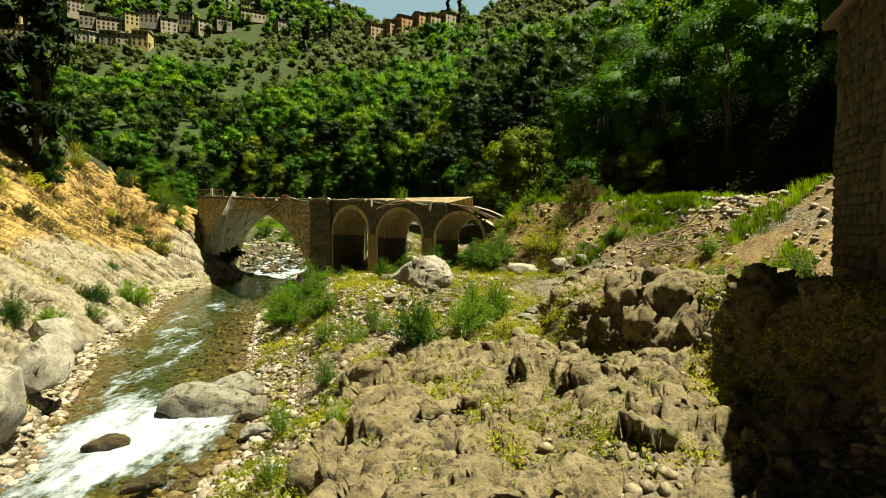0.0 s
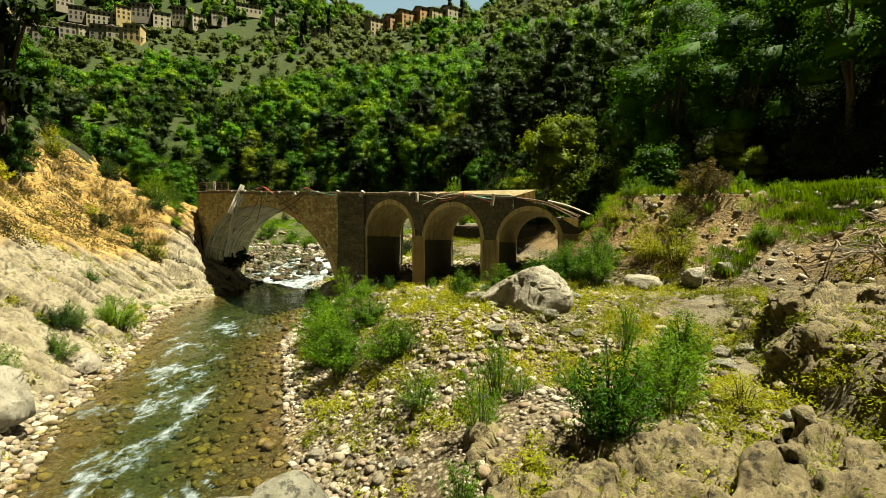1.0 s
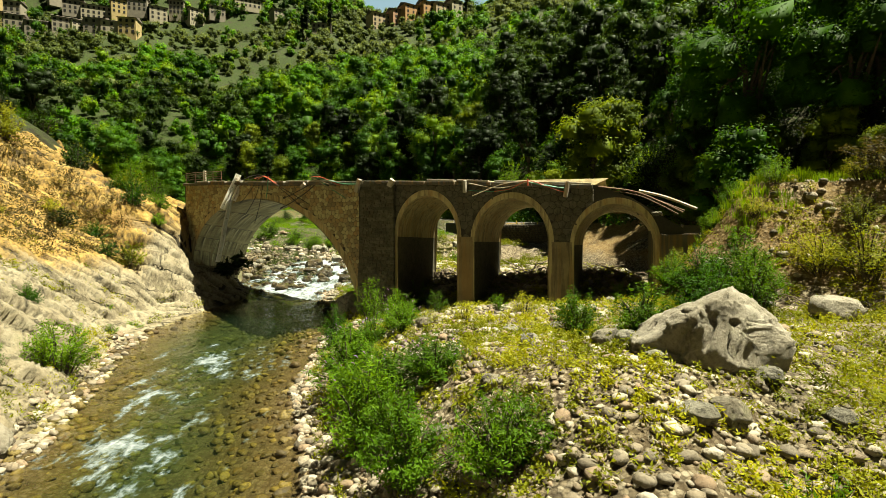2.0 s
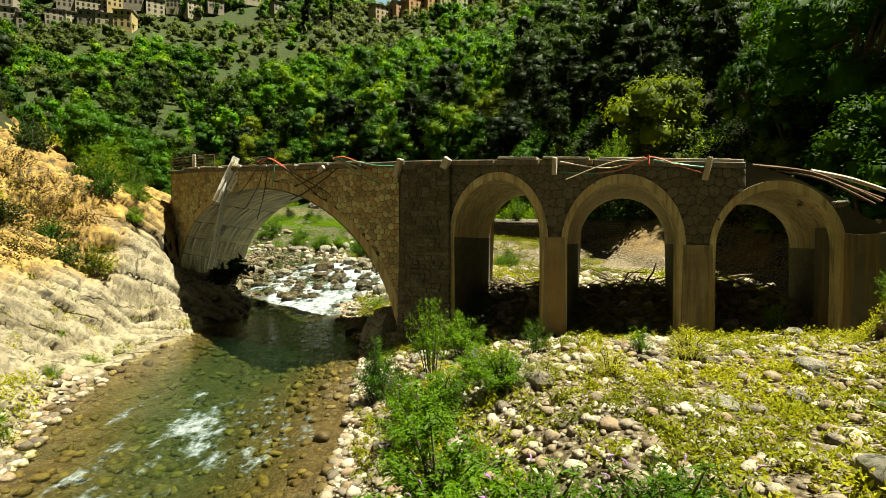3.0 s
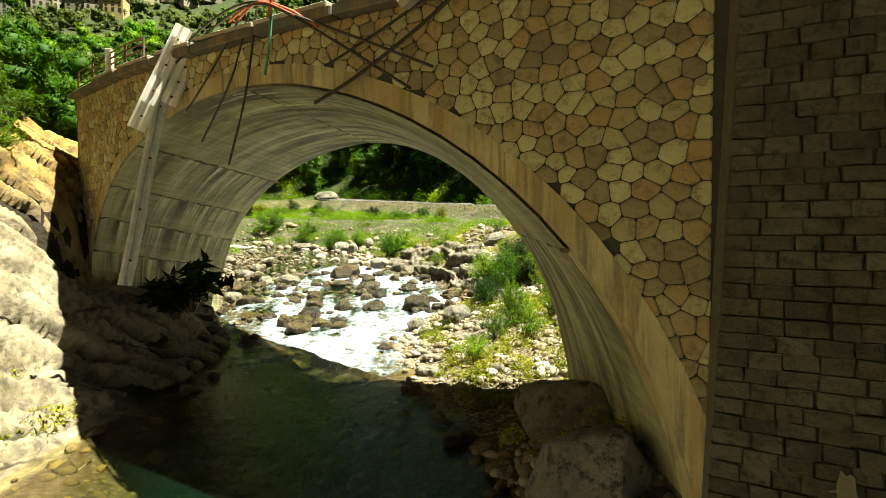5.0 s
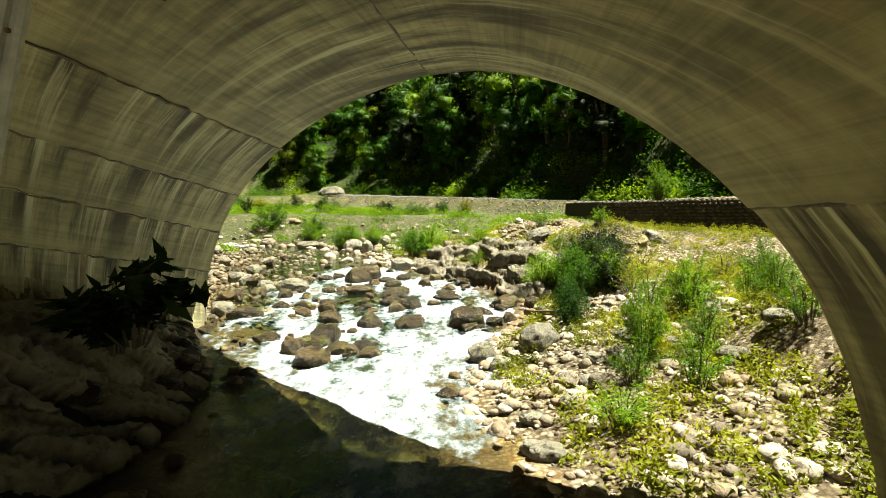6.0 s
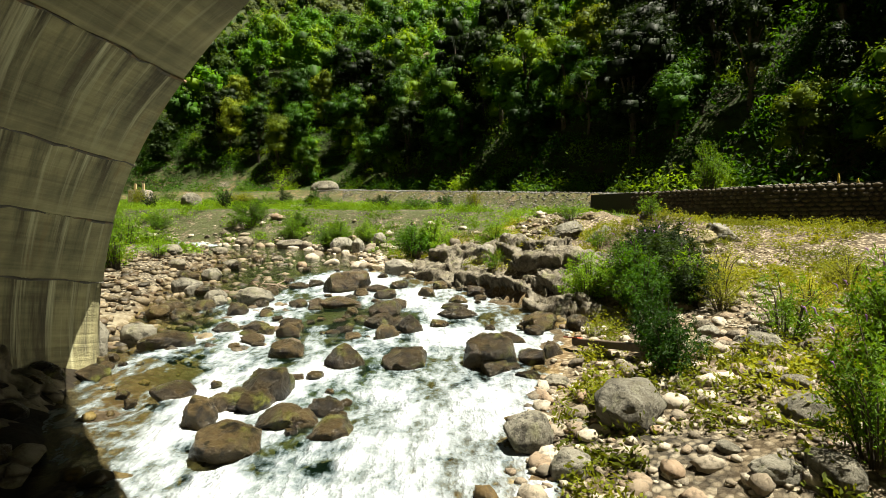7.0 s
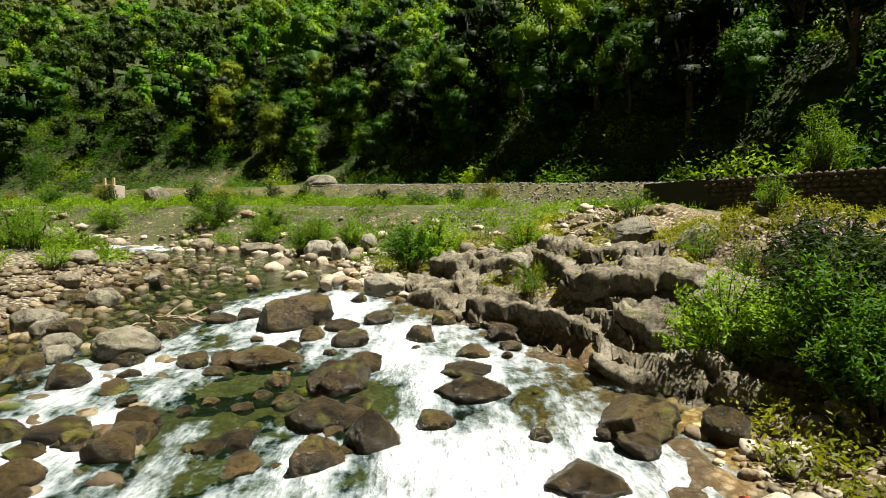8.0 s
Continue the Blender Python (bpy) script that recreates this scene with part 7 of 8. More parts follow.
def build_plants():
    rng = np.random.default_rng(51)
    shrub = [bush_proto("shrub", "dense green riverside shrub", 100 + i, 4400, 0.0125, FRESHLEAF, clumps=30) for i in range(3)]
    thin = [bush_proto("willow_shrub", "slender green willow shrub with upright stems", 110 + i, 2000, 0.011, FRESHLEAF, clumps=16, stretch=2.8) for i in range(2)]
    dark = [bush_proto("dark_shrub", "dark green leafy shrub", 120 + i, 4400, 0.0125, LEAF, clumps=30) for i in range(2)]
    budd = [bush_proto("butterfly_bush", "butterfly bush with purple flower spikes", 130 + i, 3600, 0.0115, FRESHLEAF, spikes=PURPLE, clumps=30, stretch=3.0) for i in range(2)]
    yellow = [bush_proto("dry_shrub", "dry yellow-green shrub on the stony ground", 140 + i, 3000, 0.0095, YELLOWLEAF, clumps=26, stretch=2.6) for i in range(2)]

    # dark leaf colour puts the shade of the trees into these bushes
    shade = [bush_proto("dark_shrub", "dense butterfly bush overhanging the rapids, leaves coloured dark for tree shade", 170, 5200, 0.012, DARKLEAF, spikes=PURPLE, clumps=34, stretch=2.6)]
    scrub = [bush_proto("scrub_bush", "rounded green scrub bush on the slope", 160 + i, 1100, 0.022, (LEAF, DARKLEAF, YELLOWLEAF)[i], clumps=24) for i in range(3)]

    def row(protos, spots):
        for x, y, h, w in spots:
            plant(protos[int(rng.integers(len(protos)))], x, y, h * 1.08, w * 1.1, rng)
    # gravel bank below the bridge
    row(shrub, ((-11.0, 35.5, 2.7, 2.8), (-9.6, 32.4, 2.4, 2.4), (-12.3, 40.6, 2.3, 3.2), (-7.5, 31.6, 2.3, 2.2), (-10.2, 34.8, 2.2, 2.1), (-12.8, 44.5, 1.9, 2.6), (-2.5, 36.6, 1.8, 2.2), (3.6, 40.8, 2.5, 2.3), (4.6, 43.5, 3.0, 3.0), (1.5, 26.3, 2.0, 2.6), (2.8, 28.2, 2.2, 2.2)))
    row(dark, ((-1.2, 23.4, 2.9, 2.6), (-0.6, 36.2, 2.4, 2.4), (2.6, 43.0, 2.6, 2.8), (-14.5, 49.5, 2.4, 1.9), (-4.2, 37.8, 1.9, 2.0)))
    row(thin, ((-4.3, 25.1, 2.4, 1.4), (-3.6, 27.3, 2.2, 1.3), (1.6, 30.2, 2.2, 1.4), (-8.9, 48.0, 1.4, 1.2), (-5.8, 46.5, 1.0, 1.1), (-2.9, 27.1, 1.0, 1.2), (-1.2, 27.2, 1.3, 1.2), (-12.5, 49.9, 3.2, 1.9), (0.9, 24.8, 1.9, 2.0), (-6.0, 19.4, 1.5, 1.3), (-3.6, 17.6, 1.2, 1.0), (-5.1, 15.4, 1.1, 1.0), (-10.4, 57.0, 2.2, 1.8), (-5.0, 22.0, 1.6, 1.4), (-6.2, 27.6, 1.7, 1.5)))
    row(budd, ((-11.2, 52.7, 2.3, 2.3), (-12.2, 45.6, 1.6, 2.3), (-10.4, 45.0, 1.5, 2.0), (-13.4, 46.6, 1.7, 1.7), (-12.9, 54.0, 0.8, 1.1), (-11.0, 47.2, 1.3, 1.8), (-10.6, 38.2, 2.0, 2.8), (-9.0, 37.0, 1.8, 2.4), (-11.6, 38.6, 1.7, 2.2)))
    row(yellow, ((8.6, 41.5, 2.7, 3.4), (7.4, 42.6, 2.0, 2.6), (-4.7, 45.5, 1.2, 1.8), (1.4, 27.6, 1.4, 1.6), (3.0, 25.0, 1.2, 1.6), (-7.6, 44.0, 1.0, 1.6), (-9.3, 44.5, 0.9, 1.5)))
    brown = bush_proto("dead_bush", "large brown half-dead bush on the embankment", 180, 4200, 0.011, DRYLEAF, clumps=30, stretch=2.4)
    plant(brown, 11.4, 44.0, 2.6, 3.6, rng)
    plant(brown, 13.2, 45.2, 1.8, 2.4, rng)
    remove_proto(brown)
    # cliff foot and cliff
    row(shrub, ((-25.8, 44.0, 3.0, 2.8), (-25.6, 39.3, 1.8, 2.0), (-23.6, 31.8, 2.0, 2.0), (-20.2, 26.2, 1.7, 1.3), (-34.6, 69.0, 3.0, 3.0), (-33.6, 67.4, 2.0, 2.2), (-36.0, 67.6, 3.0, 3.2), (-37.4, 69.0, 3.4, 3.6), (-33.0, 66.2, 1.2, 1.6)))
    row(dark, ((-23.4, 28.7, 2.4, 1.9), (-24.0, 35.9, 1.7, 1.8), (-25.7, 38.1, 1.4, 2.0), (-29.6, 47.0, 1.6, 1.6), (-22.2, 25.0, 1.8, 1.5)))
    row(thin, ((-28.0, 51.4, 0.8, 0.9), (-28.6, 54.7, 0.8, 1.3), (-29.2, 61.9, 0.8, 0.8), (-31.0, 56.0, 0.8, 0.8), (-26.6, 41.0, 1.2, 1.2)))
    # embankment and plateau
    row(shrub, ((15.3, 29.6, 1.4, 1.6), (15.0, 22.5, 2.6, 1.8), (14.8, 25.6, 1.5, 1.7), (16.5, 33.0, 1.5, 1.5), (13.8, 44.0, 1.6, 1.6)))
    row(yellow, ((3.2, 46.6, 1.3, 1.6), (9.6, 43.2, 1.8, 2.4), (10.8, 44.6, 1.5, 2.0), (15.5, 41.0, 1.0, 1.8), (6.2, 45.2, 1.0, 1.5)))
    row(shrub, ((2.4, 45.6, 1.8, 2.0), (3.4, 44.0, 2.0, 2.4), (5.0, 46.8, 1.2, 1.4), (13.0, 40.4, 1.2, 1.8), (16.0, 43.0, 1.0, 2.0)))
    row(thin, ((2.2, 52.2, 1.6, 1.3), (5.8, 52.6, 2.2, 1.2), (7.5, 52.0, 2.4, 1.8), (10.0, 50.0, 1.8, 1.4), (6.3, 47.6, 1.8, 1.6), (7.6, 46.0, 1.5, 1.5), (4.3, 48.5, 1.2, 1.3)))
    copy_thing(thin[0], place(-4.2, float(front_line(-4.2)) + 1.6, 7.4, 0.5, (1.5, 1.5, 2.4)))
    # upstream banks
    row(dark, ((-15.6, 77.6, 2.0, 1.7), (-13.2, 86.2, 3.0, 2.6), (-15.0, 80.0, 2.0, 1.8), (-13.4, 84.8, 2.6, 2.2), (-22.6, 101.6, 2.8, 3.4), (-30.4, 111.0, 2.1, 2.6)))
    row(shrub, ((-14.6, 87.8, 2.6, 2.6), (-17.4, 99.4, 1.7, 2.8), (-21.4, 102.2, 2.6, 3.2), (-34.4, 114.4, 2.2, 2.8), (-29.6, 111.2, 2.2, 2.9), (-40.4, 120.0, 3.2, 4.4), (-34.4, 116.3, 2.1, 3.3), (-27.2, 110.6, 2.0, 2.2), (-46.7, 107.2, 3.4, 2.8), (-51.0, 122.3, 2.6, 3.0), (-1.0, 104.4, 3.8, 3.0), (-5.2, 82.2, 2.3, 2.3)))
    row(shade, ((-12.3, 87.4, 2.7, 3.2), (-11.2, 89.0, 2.8, 3.2), (-13.0, 86.0, 2.0, 2.4), (-10.4, 90.6, 2.8, 3.4), (-11.6, 85.4, 2.5, 3.0)))
    row(budd, ((-12.0, 85.6, 2.4, 2.6), (-14.7, 72.8, 2.4, 1.6), (-11.8, 76.0, 2.4, 2.2)))
    row(thin, ((-16.7, 68.7, 1.1, 1.6), (-14.6, 69.7, 1.6, 1.5), (-13.0, 72.5, 1.7, 1.5), (-11.4, 70.5, 1.8, 1.6), (-15.6, 71.0, 1.5, 1.3), (-12.0, 79.0, 2.0, 1.8), (-10.0, 74.0, 1.8, 1.8), (-9.0, 95.3, 1.5, 1.7), (-12.0, 101.2, 1.5, 2.0), (-18.1, 93.0, 1.3, 1.1), (-12.5, 93.4, 1.3, 1.3), (-12.3, 91.1, 1.6, 1.2), (-8.5, 78.0, 1.8, 1.8), (-7.0, 74.0, 2.0, 2.0), (-17.9, 117.3, 1.5, 1.6)))
    row(yellow, ((-11.2, 83.5, 1.6, 1.6), (-9.1, 87.5, 1.6, 2.4), (-5.9, 84.7, 1.5, 2.3), (-20.0, 103.0, 1.4, 2.6), (-16.5, 101.5, 1.2, 2.2), (-10.0, 81.0, 1.4, 1.6)))
    # meadow and scrub on the valley floor beyond the rapids
    for i in range(95):
        x, y = rng.uniform(-95, -14), rng.uniform(108, 164)
        if left_edge(y) < x < right_edge(y) or -side_of(np.array(x), np.array(y), BANK) > -1:
            continue
        p = (scrub, scrub, thin)[int(rng.integers(3))]
        plant(p[int(rng.integers(len(p)))], x, y, rng.uniform(1.2, 3.2), rng.uniform(1.8, 4.2), rng)
    for i in range(40):
        y = rng.uniform(86, 112)
        x = float(left_edge(y)) - rng.uniform(2, 26)
        p = (scrub, thin)[int(rng.integers(2))]
        plant(p[int(rng.integers(len(p)))], x, y, rng.uniform(1.4, 3.6), rng.uniform(1.8, 3.8), rng)
    # scrub on top of the cliff
    for i in range(130):
        y = rng.uniform(14, 84)
        x = float(left_edge(y)) - rng.uniform(9.5 if y < 60 else 5.5, 24)
        p = scrub
        plant(p[int(rng.integers(len(p)))], x, y, rng.uniform(1.4, 3.4), rng.uniform(1.6, 3.6), rng)
    # fig under the arch
    fig = bush_proto("fig_bush", "dark large-leaved bush under the arch", 150, 260, 0.075, DARKLEAF, clumps=9, stretch=1.8)
    plant(fig, -27.2, 68.6, 2.0, 3.0, rng, 0.05, 1.3)
    plant(fig, -28.4, 70.0, 1.8, 2.6, rng, 0.05, 0.8)
    for t in (*shrub, *thin, *dark, *budd, *yellow, *scrub, *shade, fig):
        remove_proto(t)
    # grass and low plants
    n = 7000
    y = rng.uniform(11, 62, n)
    x = right_edge(y) + rng.uniform(0.6, 24, n)
    ok = vnoise(x * 0.4, y * 0.4, 12.0) + 0.25 * rng.random(n) > 0.5
    x, y = x[ok], y[ok]
    weed_field("low_plants", "low yellow-green plants between the stones", x, y, ground(x, y), rng.uniform(0.15, 0.55, len(x)), rng.uniform(0.3, 0.9, len(x)), 50, 1, YELLOWLEAF, 0.036)
    n = 6000
    x, y = rng.uniform(1, 30, n), rng.uniform(20, 64, n)
    ok = (-side_of(x, y, BANK) > 0.8) & (vnoise(x * 0.3, y * 0.3, 5.0) + 0.2 * rng.random(n) > 0.72)
    x, y = x[ok], y[ok]
    tuft_field("embankment_grass", "tall bright green grass on the embankment", x, y, ground(x, y), rng.uniform(0.3, 0.8, len(x)), rng.uniform(0.4, 1.1, len(x)), 44, 2, GRASS, 0.5, 0.017)
    n = 300
    x, y = 17.2 + rng.normal(size=n) * 2.2, 41.6 + rng.normal(size=n) * 1.7
    tuft_field("slope_grass", "patch of tall bright green grass on the embankment", x, y, ground(x, y), rng.uniform(0.4, 0.8, n), rng.uniform(0.5, 1.2, n), 70, 22, GRASS, 0.6, 0.013)
    n = 900
    x = rng.uniform(-11, 5, n)
    y = np.interp(x, (-15, -9, -4, 0, 6), (65.6, 61.8, 60.0, 58.8, 57.5)) + rng.uniform(1.5, 16, n)
    weed_field("berm_plants", "bright yellow-green weeds on the stones behind the bridge", x, y, ground(x, y), rng.uniform(0.2, 0.6, n), rng.uniform(0.4, 1.2, n), 50, 23, YELLOWLEAF, 0.045)
    n = 4200
    y = rng.uniform(62, 106, n)
    x = right_edge(y) + rng.uniform(1.0, 22, n)
    ok = vnoise(x * 0.3, y * 0.3, 15.0) + 0.25 * rng.random(n) > 0.5
    x, y = x[ok], y[ok]
    weed_field("upstream_plants", "yellow-green weeds on the upstream bank", x, y, ground(x, y), rng.uniform(0.2, 0.8, len(x)), rng.uniform(0.4, 1.1, len(x)), 55, 3, YELLOWLEAF, 0.04)
    n = 5200
    x, y = rng.uniform(-100, 12, n), rng.uniform(104, 172, n)
    ok = ~((x > left_edge(y) - 1) & (x < right_edge(y) + 1)) & (-side_of(x, y, FOOT) < 2) & ((side_of(x, y, BANK) > 1.5) | (side_of(x, y, BANK) < -9)) & (vnoise(x * 0.22, y * 0.22, 77.0) + 0.2 * rng.random(n) > 0.42)
    x, y = x[ok], y[ok]
    tuft_field("meadow_grass", "bright green meadow of tall weeds on the valley floor", x, y, ground(x, y), rng.uniform(0.25, 0.8, len(x)), rng.uniform(0.8, 1.8, len(x)), 22, 4, GRASS, 0.7, 0.014)
    weed_field("meadow_weeds", "lush green weeds and low bushes of the valley floor", x, y, ground(x, y), rng.uniform(0.25, 1.1, len(x)), rng.uniform(1.2, 2.6, len(x)), 60, 19, FRESHLEAF, 0.07)
    n = 1500
    x, y = rng.uniform(-1, 17, n), rng.uniform(10, 36, n)
    ok = vnoise(x * 0.45, y * 0.45, 41.0) + 0.25 * rng.random(n) > 0.56
    x, y = x[ok], y[ok]
    weed_field("outcrop_plants", "yellow-green weeds growing over the rock outcrop", x, y, ground(x, y), rng.uniform(0.25, 0.8, len(x)), rng.uniform(0.4, 1.2, len(x)), 70, 7, YELLOWLEAF, 0.032)
    n = 2400
    y = rng.uniform(10, 66, n)
    x = left_edge(y) - rng.uniform(7.0, 19, n)
    ok = vnoise(x * 0.35, y * 0.35, 51.0) + 0.3 * rng.random(n) > 0.5
    x, y = x[ok], y[ok]
    weed_field("dry_cliff_scrub", "dry brown and olive scrub above the ochre rock", x, y, ground(x, y), rng.uniform(0.5, 1.5, len(x)), rng.uniform(0.9, 2.2, len(x)), 90, 17, DRYLEAF, 0.05)
    n = 1500
    y = rng.uniform(12, 64, n)
    x = left_edge(y) - rng.uniform(0.3, 13, n)
    ok = vnoise(x * 0.5, y * 0.5, 25.0) + 0.25 * rng.random(n) > 0.62
    x, y = x[ok], y[ok]
    weed_field("cliff_plants", "tufts of weeds in the cracks of the cliff", x, y, ground(x, y) + 0.1, rng.uniform(0.3, 0.8, len(x)), rng.uniform(0.4, 1.2, len(x)), 60, 5, YELLOWLEAF, 0.04)
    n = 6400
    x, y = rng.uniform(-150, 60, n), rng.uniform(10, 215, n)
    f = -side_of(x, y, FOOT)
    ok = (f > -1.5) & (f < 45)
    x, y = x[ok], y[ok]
    # dark leaves put the shade under the crowns into the colour
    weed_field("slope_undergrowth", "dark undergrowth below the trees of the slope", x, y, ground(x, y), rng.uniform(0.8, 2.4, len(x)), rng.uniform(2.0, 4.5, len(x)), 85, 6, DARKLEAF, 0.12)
    n = 9000
    x, y = rng.uniform(-150, 20, n), rng.uniform(84, 215, n)
    f = -side_of(x, y, FOOT)
    ok = (f > -3) & (f < 26)
    x, y = x[ok], y[ok]
    weed_field("valley_scrub", "green scrub along the foot of the far slope", x, y, ground(x, y), rng.uniform(1.2, 3.2, len(x)), rng.uniform(2.5, 5.0, len(x)), 110, 18, LEAF, 0.13)
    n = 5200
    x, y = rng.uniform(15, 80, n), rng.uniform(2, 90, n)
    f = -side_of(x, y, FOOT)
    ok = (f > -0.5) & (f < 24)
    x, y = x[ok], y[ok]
    # dark-leaved too, for the black shade below the overhanging crowns
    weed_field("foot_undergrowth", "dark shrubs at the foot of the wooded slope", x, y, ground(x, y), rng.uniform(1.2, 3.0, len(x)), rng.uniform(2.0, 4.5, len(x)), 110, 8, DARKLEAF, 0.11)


def build_trees():
    rng = np.random.default_rng(55)
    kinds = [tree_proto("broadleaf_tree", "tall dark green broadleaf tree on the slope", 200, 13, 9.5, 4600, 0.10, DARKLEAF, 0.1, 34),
             tree_proto("broadleaf_tree", "tall green broadleaf tree on the slope", 201, 12, 9.0, 4600, 0.10, LEAF, 0.12, 34),
             tree_proto("broadleaf_tree", "leaning green broadleaf tree on the slope", 202, 10, 8.5, 4600, 0.10, LEAF, 0.08, 30),
             tree_proto("yellow_tree", "yellow-green broadleaf tree in the sun", 203, 10, 7.5, 4600, 0.10, YELLOWGREEN, 0.08, 30),
             tree_proto("tall_tree", "tall bright green broadleaf tree with a spreading crown", 207, 17, 12.5, 9500, 0.12, BRIGHTLEAF, 0.3, 22),
             tree_proto("tall_tree", "tall green broadleaf tree with a layered crown", 208, 16, 11.5, 9500, 0.12, BRIGHTLEAF, 0.25, 18),
             tree_proto("dark_tree", "dark narrow tree on the slope", 204, 12, 5.5, 2300, 0.12, DARKLEAF, 0.1, 28)]
    spots = []
    for i in range(4200):
        x, y = rng.uniform(-70, 85), rng.uniform(12, 235)
        f = -float(side_of(np.array(x), np.array(y), FOOT))
        if not 1.5 < f < 68 or (f > 30 and y < 40):
            continue
        if all((x - a) ** 2 + (y - b) ** 2 > (52 if x > 17 and y < 84 else 19) for a, b in spots):
            spots.append((x, y))
    joined = []
    for x, y in spots[:620]:
        k = int(rng.choice((0, 1, 2, 3, 6), p=(0.22, 0.30, 0.20, 0.16, 0.12)))
        # dark-leaved kinds here put the shade of this band into the colour
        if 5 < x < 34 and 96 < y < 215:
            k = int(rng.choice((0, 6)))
        s = rng.uniform(0.75, 1.25)
        f = -float(side_of(np.array(x), np.array(y), FOOT))
        if x > 17 and y < 84:
            s *= 0.95
            k = int(rng.choice((4, 5, 4, 1)))
        if f > (34 if x > 17 and y < 84 else 17) or y < 25:
            joined.append((x, y, ground_at(x, y), s))
            continue
        t = copy_thing(kinds[k], place(x, y, ground_at(x, y) - 0.3, rng.uniform(0, 6.28), (s, s, s * rng.uniform(0.9, 1.15))))
        tagged(t, group="trees of the steep slope")
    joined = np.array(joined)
    # joined crowns of the same band, dark-leaved in place of shade
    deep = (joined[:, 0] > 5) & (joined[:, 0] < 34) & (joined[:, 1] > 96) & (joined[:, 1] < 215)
    far_wood("hollow_wood", "slope trees in dark leaf colour that stands in for shade", joined[deep], DARKLEAF, 33, 900, 0.22, 14, 9.0, 13)
    joined = joined[~deep]
    far_wood("upper_slope_wood", "dense deep green trees high on the steep slope", joined[::2], LEAF, 31, 1000, 0.25, 14, 9.5, 13)
    far_wood("upper_slope_wood", "dense green trees high on the steep slope", joined[1::2], LEAF, 32, 1000, 0.25, 13, 9.0, 13)
    # crowns that catch the sun along the foot of the slope
    for x, y, s, k in ((20.5, 68, 1.0, 3), (17.0, 76, 0.9, 3), (23.0, 63, 0.8, 3), (12.5, 92, 1.7, 3), (8.5, 97.5, 0.8, 3), (19.0, 78, 0.9, 1), (7.0, 106, 0.75, 3), (9.5, 101, 0.8, 1), (2.5, 118, 0.8, 2), (-9.0, 134, 0.8, 1), (-19, 148, 0.9, 2), (-30, 158, 0.9, 1), (-46, 168, 0.9, 2), (17.0, 66.0, 1.1, 2), (30.0, 56, 0.9, 4), (36.5, 46, 1.0, 5), (25.5, 64, 0.8, 4), (24.0, 60, 0.55, 3), (41.0, 38, 1.0, 4)):
        copy_thing(kinds[k], place(x, y, ground_at(x, y) - 0.3, rng.uniform(0, 6.28), s))
    # trees above the cliff and behind the bridge's far end
    for i in range(70):
        y = rng.uniform(16, 92)
        x = float(left_edge(y)) - rng.uniform(13, 40)
        s = rng.uniform(0.35, 0.75)
        copy_thing(kinds[int(rng.choice((0, 1, 2, 3, 6), p=(0.2, 0.3, 0.3, 0.05, 0.15)))], place(x, y, ground_at(x, y) - 0.3, rng.uniform(0, 6.28), s))
    for x, y, s in ((-36, 72, 0.5), (-38, 78, 0.6), (-36.5, 76, 0.45), (-38, 69, 0.55), (-40, 84, 0.6), (-37.5, 86, 0.5)):
        copy_thing(kinds[2], place(x, y, ground_at(x, y) - 0.3, rng.uniform(0, 6.28), s))
    pine = tree_proto("pine_tree", "tall dark pine above the cliff", 205, 20, 9, 2200, 0.32, DARKLEAF, 0.12, 34, 0.7)
    copy_thing(pine, place(-42, 55.0, ground_at(-42, 55.0) - 0.3, 0.4, (1.0, 1.0, 1.1)))
    cyp = tree_proto("cypress", "dark narrow cypress among olive trees", 206, 16, 3.6, 700, 0.4, DARKLEAF, 0.04, 20, 0.5)
    for x, y, s in ((-78, 372, 1.4), (-92, 366, 1.5), (-95, 367, 1.2), (4, 420, 1.3), (13, 408, 1.5)):
        copy_thing(cyp, place(x, y, ground_at(x, y) - 0.5, 0.3, s))
    for t in (*kinds, pine, cyp):
        remove_proto(t)


build_plants()
build_trees()


# ------------------------------------------------------------------ driftwood
def driftwood(name, label, x, y, r, count, seed, length, thick):
    rng = np.random.default_rng(seed)
    z = max(ground_at(x, y), float(water_level(y)) - 0.05)
    t = thing(name, label, "driftwood", (x, y, z))
    for i in range(count):
        a, q = rng.uniform(0, 6.28), r * math.sqrt(rng.random())
        px, py = q * math.cos(a), q * math.sin(a)
        pz = max(ground_at(x + px, y + py) - z, -0.1) + rng.uniform(0.05, 0.7) * (1 - 0.6 * q / r)
        b = rng.uniform(0, 6.28)
        d = Vector((math.cos(b), math.sin(b), rng.normal() * 0.25)) * length * rng.uniform(0.4, 1.1)
        p = Vector((px, py, pz))
        bm = bmesh.new()
        mid = p + d * 0.5 + Vector(rng.normal(scale=0.08 * length, size=3))
        s = thick * rng.uniform(0.4, 1.2)
        tube(bm, [p, p.lerp(mid, 0.5) + Vector(rng.normal(scale=0.02 * length, size=3)), mid, p + d], [s, s * 0.9, s * 0.75, s * 0.3], 5)
        part("branch", bm, DEADWOOD, t)


driftwood("driftwood_pile", "heap of bleached dead branches on the bank", 16.0, 35.6, 2.6, 90, 1, 2.4, 0.05)
driftwood("driftwood_pile", "tangle of roots and branches under the bridge", -4.6, 57.2, 1.7, 60, 2, 1.8, 0.06)
driftwood("driftwood_pile", "tangle of roots and branches under the bridge", 3.4, 57.6, 2.0, 60, 3, 1.8, 0.06)
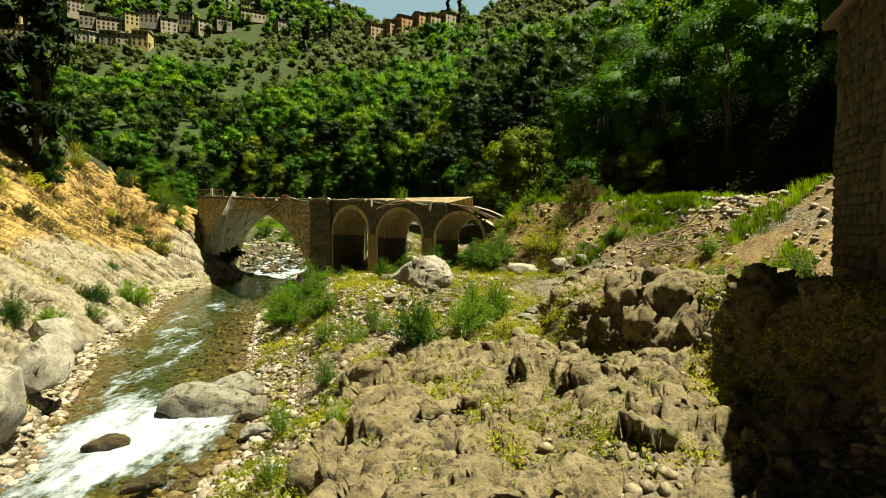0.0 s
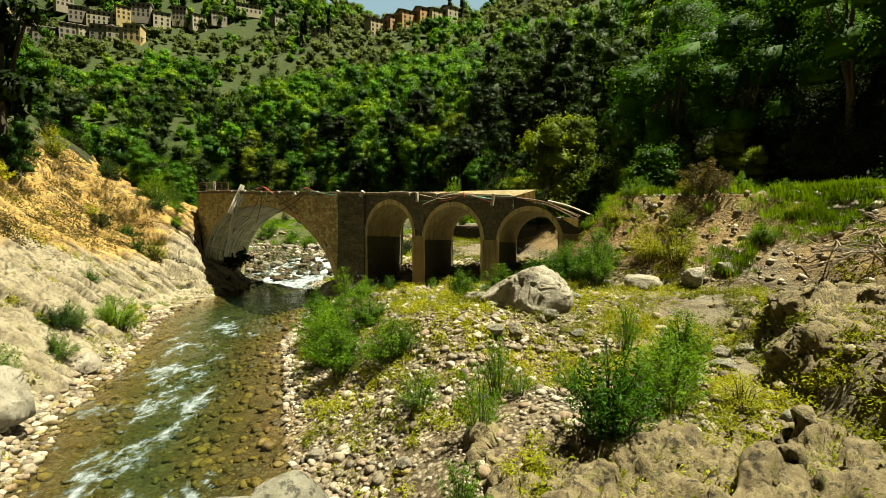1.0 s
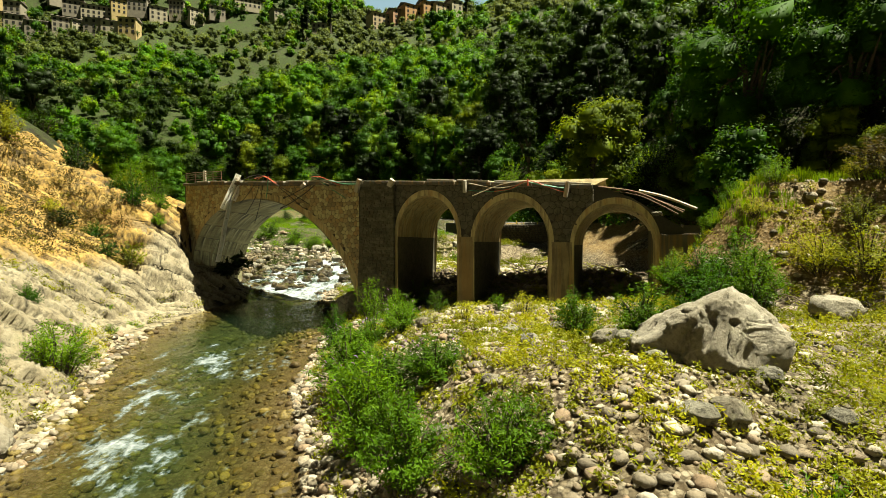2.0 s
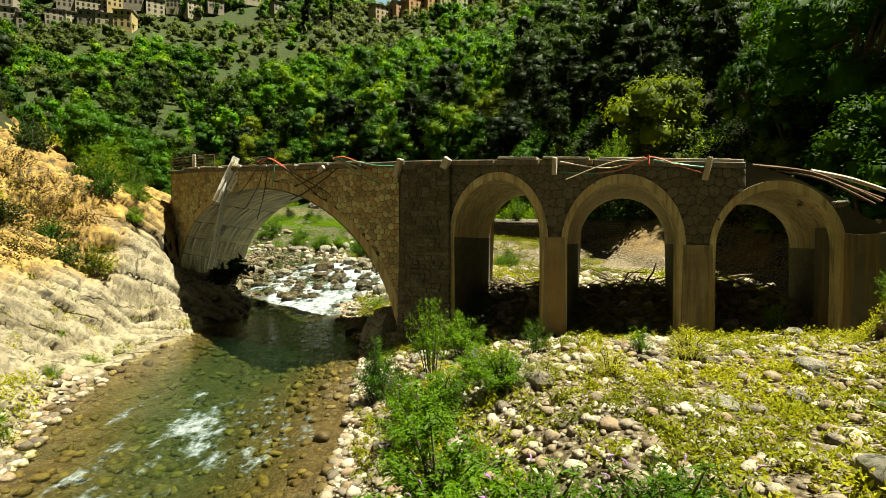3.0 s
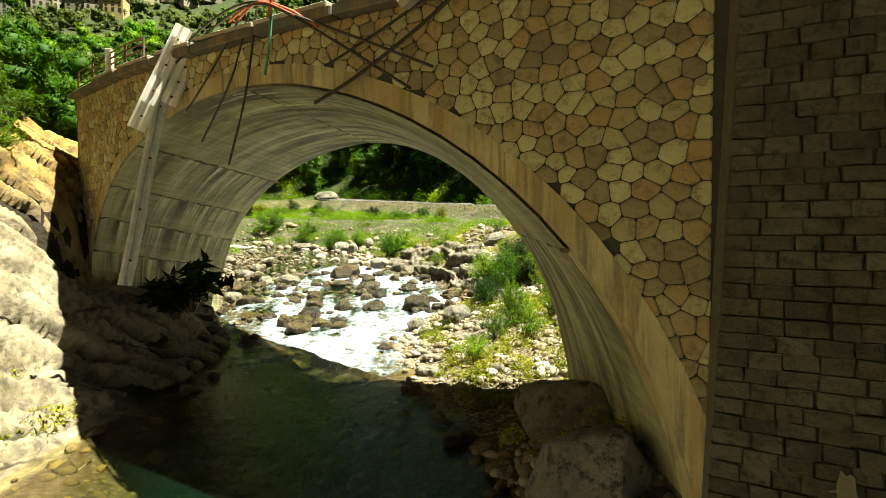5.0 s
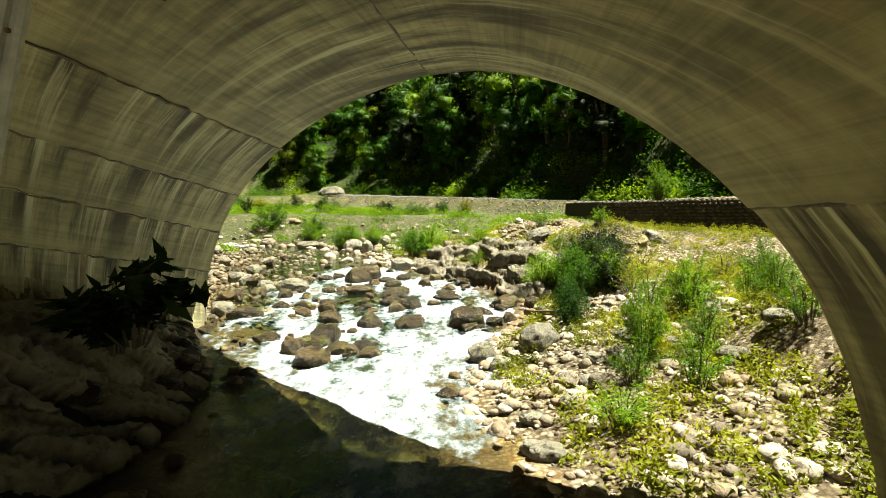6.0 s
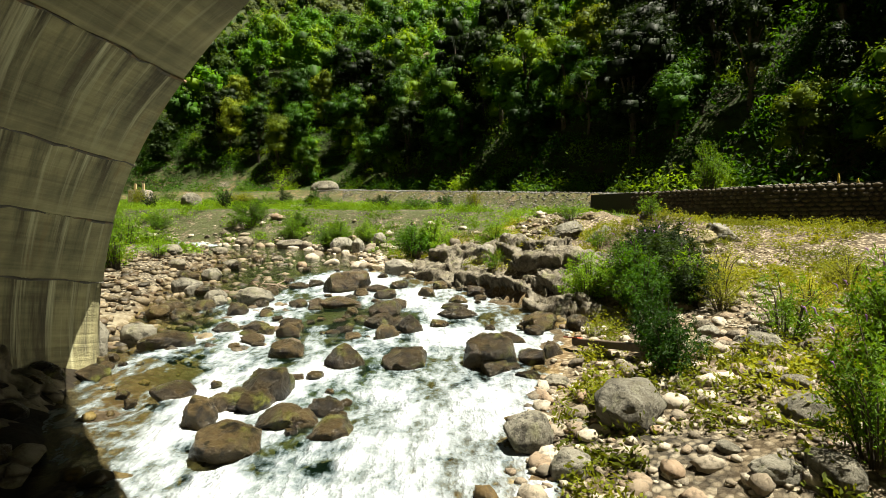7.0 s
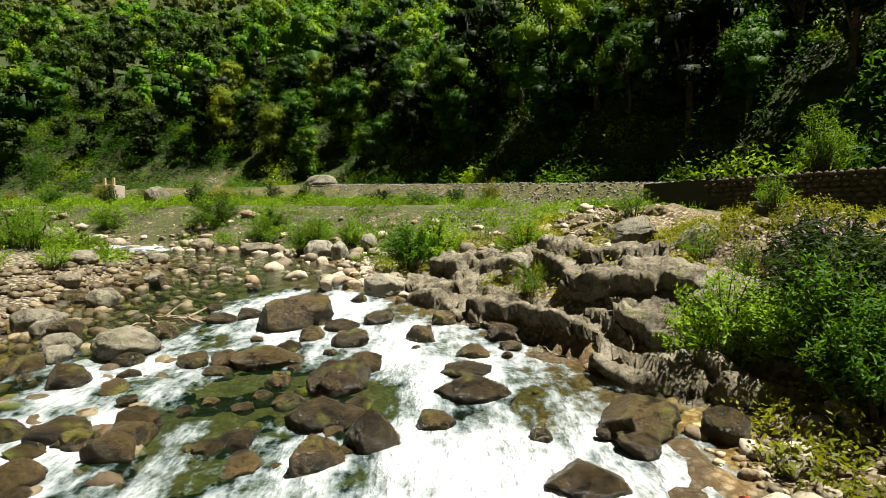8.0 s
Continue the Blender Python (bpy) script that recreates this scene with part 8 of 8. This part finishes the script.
for dx, dy, dr, dn in ((-8.4, 61.4, 1.5, 4), (-5.6, 60.6, 1.4, 5), (-1.6, 59.6, 1.5, 6), (1.6, 58.6, 1.4, 7)):
    driftwood("driftwood_pile", "dark tangle of flood debris jammed under the bridge", dx, dy, dr, 46, dn + 10, 2.0, 0.07)
driftwood("root_stump", "bleached root stump stranded in the rapids", -30.0, 93.6, 0.8, 26, 4, 1.3, 0.05)
driftwood("dead_branches", "dead branches beside the pale block", 5.0, 41.5, 1.6, 22, 5, 2.4, 0.03)


def beam_in_water():
    t = thing("wooden_beam", "long dark squared timber lying at the water's edge", "timber", (-15.75, 80.75, 0.5 * (ground_at(-16.5, 82.5) + ground_at(-15.0, 79.0)) + 0.3))
    along = Vector((1.5, -3.5, ground_at(-15.0, 79.0) - ground_at(-16.5, 82.5)))
    bm = bmesh.new()
    box(bm, (4.1, 0.2, 0.22), frame_of(along, (0, 0, 1), (0, 0, 0), (1, 1, 1)), 0.02)
    part("timber", bm, OLDTIMBER, t)
    rng = np.random.default_rng(12)
    for k in range(3):
        bm = bmesh.new()
        at = along.normalized() * (-1.9 + 0.45 * k) + Vector((0.12 * k - 0.1, 0.15, 0.10 - 0.05 * k))
        box(bm, (0.85, 0.2 - 0.03 * k, 0.05), frame_of(along + Vector((0.5 * (k - 1), 0, 0.1)), (0.2, 0.1, 1), at, (1, 1, 1)), 0.015, 0.02, rng)
        part("painted_splinter", bm, REDPIPE, t, "red painted splinter")


beam_in_water()


def sky_beyond():
    """Plain pale sky far behind the ridge."""
    m, tree, bsdf = material("pale_sky")
    bsdf.inputs["Base Color"].default_value = (0, 0, 0, 1)
    bsdf.inputs["Emission Color"].default_value = (0.42, 0.62, 0.80, 1)
    bsdf.inputs["Emission Strength"].default_value = 0.21
    me = mesh_of("backdrop", ((-700, 1490, 100), (700, 1490, 100), (700, 1490, 740), (-700, 1490, 740)), ((0, 1, 2, 3),), m)
    tagged(new("backdrop", me), "pale blue sky beyond the ridge", "sky", kind="structure")


sky_beyond()


# ------------------------------------------------------------------ small things
def mullein(x, y, h):
    t = thing("mullein", "tall mullein with a yellow flower spike on the track's edge", "plant", (x, y, ground_at(x, y)), "mulleins by the track")
    rng = np.random.default_rng(int(abs(x * 13 + y * 7)))
    bm = bmesh.new()
    tube(bm, [(0, 0, -0.1), (0.02, 0, h * 0.5), (0.03, 0.02, h * 0.62)], [0.03, 0.025, 0.02], 6)
    part("stalk", bm, FRESHLEAF, t)
    bm = bmesh.new()
    tube(bm, [(0.03, 0.02, h * 0.55), (0.03, 0.02, h * 0.7), (0.04, 0.03, h * 0.9), (0.04, 0.03, h)], [0.05, 0.085, 0.07, 0.015], 8)
    part("flower_spike", bm, YELLOWFLOWER, t, "yellow flower spike")
    c = np.stack((rng.normal(scale=0.25, size=26), rng.normal(scale=0.25, size=26), rng.uniform(0.05, h * 0.4, 26)), 1)
    v, f = leaf_cloud(rng, c, np.full(26, 0.08), 60, 0.12, 1.0, 1.8)
    part("leaves_rosette", mesh_of("leaves_rosette", v, f, FRESHLEAF), FRESHLEAF, t)


for mx, my, mh in ((2.6, 96.6, 2.6), (3.6, 96.4, 2.0), (-3.6, 104.5, 1.9), (-1.4, 100.0, 1.6), (5.4, 95.4, 1.8)):
    mullein(mx, my, mh)


def pier_stain():
    """Pale lime runs on the masonry pier."""
    for x, z, w, h in ((-12.98, 0.55, 0.10, 0.85), (-13.08, 0.5, 0.12, 0.35), (-12.99, 0.1, 0.14, 0.22)):
        bm = bmesh.new()
        rng = np.random.default_rng(int(abs(x * 100 + z * 10)))
        ring_pts = []
        for k in range(14):
            a = 2 * math.pi * k / 14
            q = rng.uniform(0.7, 1.15)
            px = x + w * q * math.cos(a)
            ring_pts.append(bm.verts.new((px, float(front_line(px)) - 0.385, z + h * 0.5 * q * math.sin(a))))
        bm.faces.new(ring_pts)
        bmesh.ops.solidify(bm, geom=bm.faces[:], thickness=0.012)
        part("lime_stain", bm, PALECONC, bridge, "pale lime stain")


pier_stain()


def intake():
    t = thing("concrete_intake", "small grey concrete intake with two posts in the scrub", "structure", (-66.0, 146.0, ground_at(-66, 146) - 0.5))
    bm = bmesh.new()
    box(bm, (2.6, 2.2, 2.6), Matrix.Translation((0, 0, 1.3)), 0.06)
    part("block", bm, PALECONC, t)
    for dx in (-1.2, 0.8):
        bm = bmesh.new()
        box(bm, (0.28, 0.28, 1.0), Matrix.Translation((dx * 0.6, 0, 3.1)), 0.03)
        part("post", bm, CONCRETE, t)


intake()
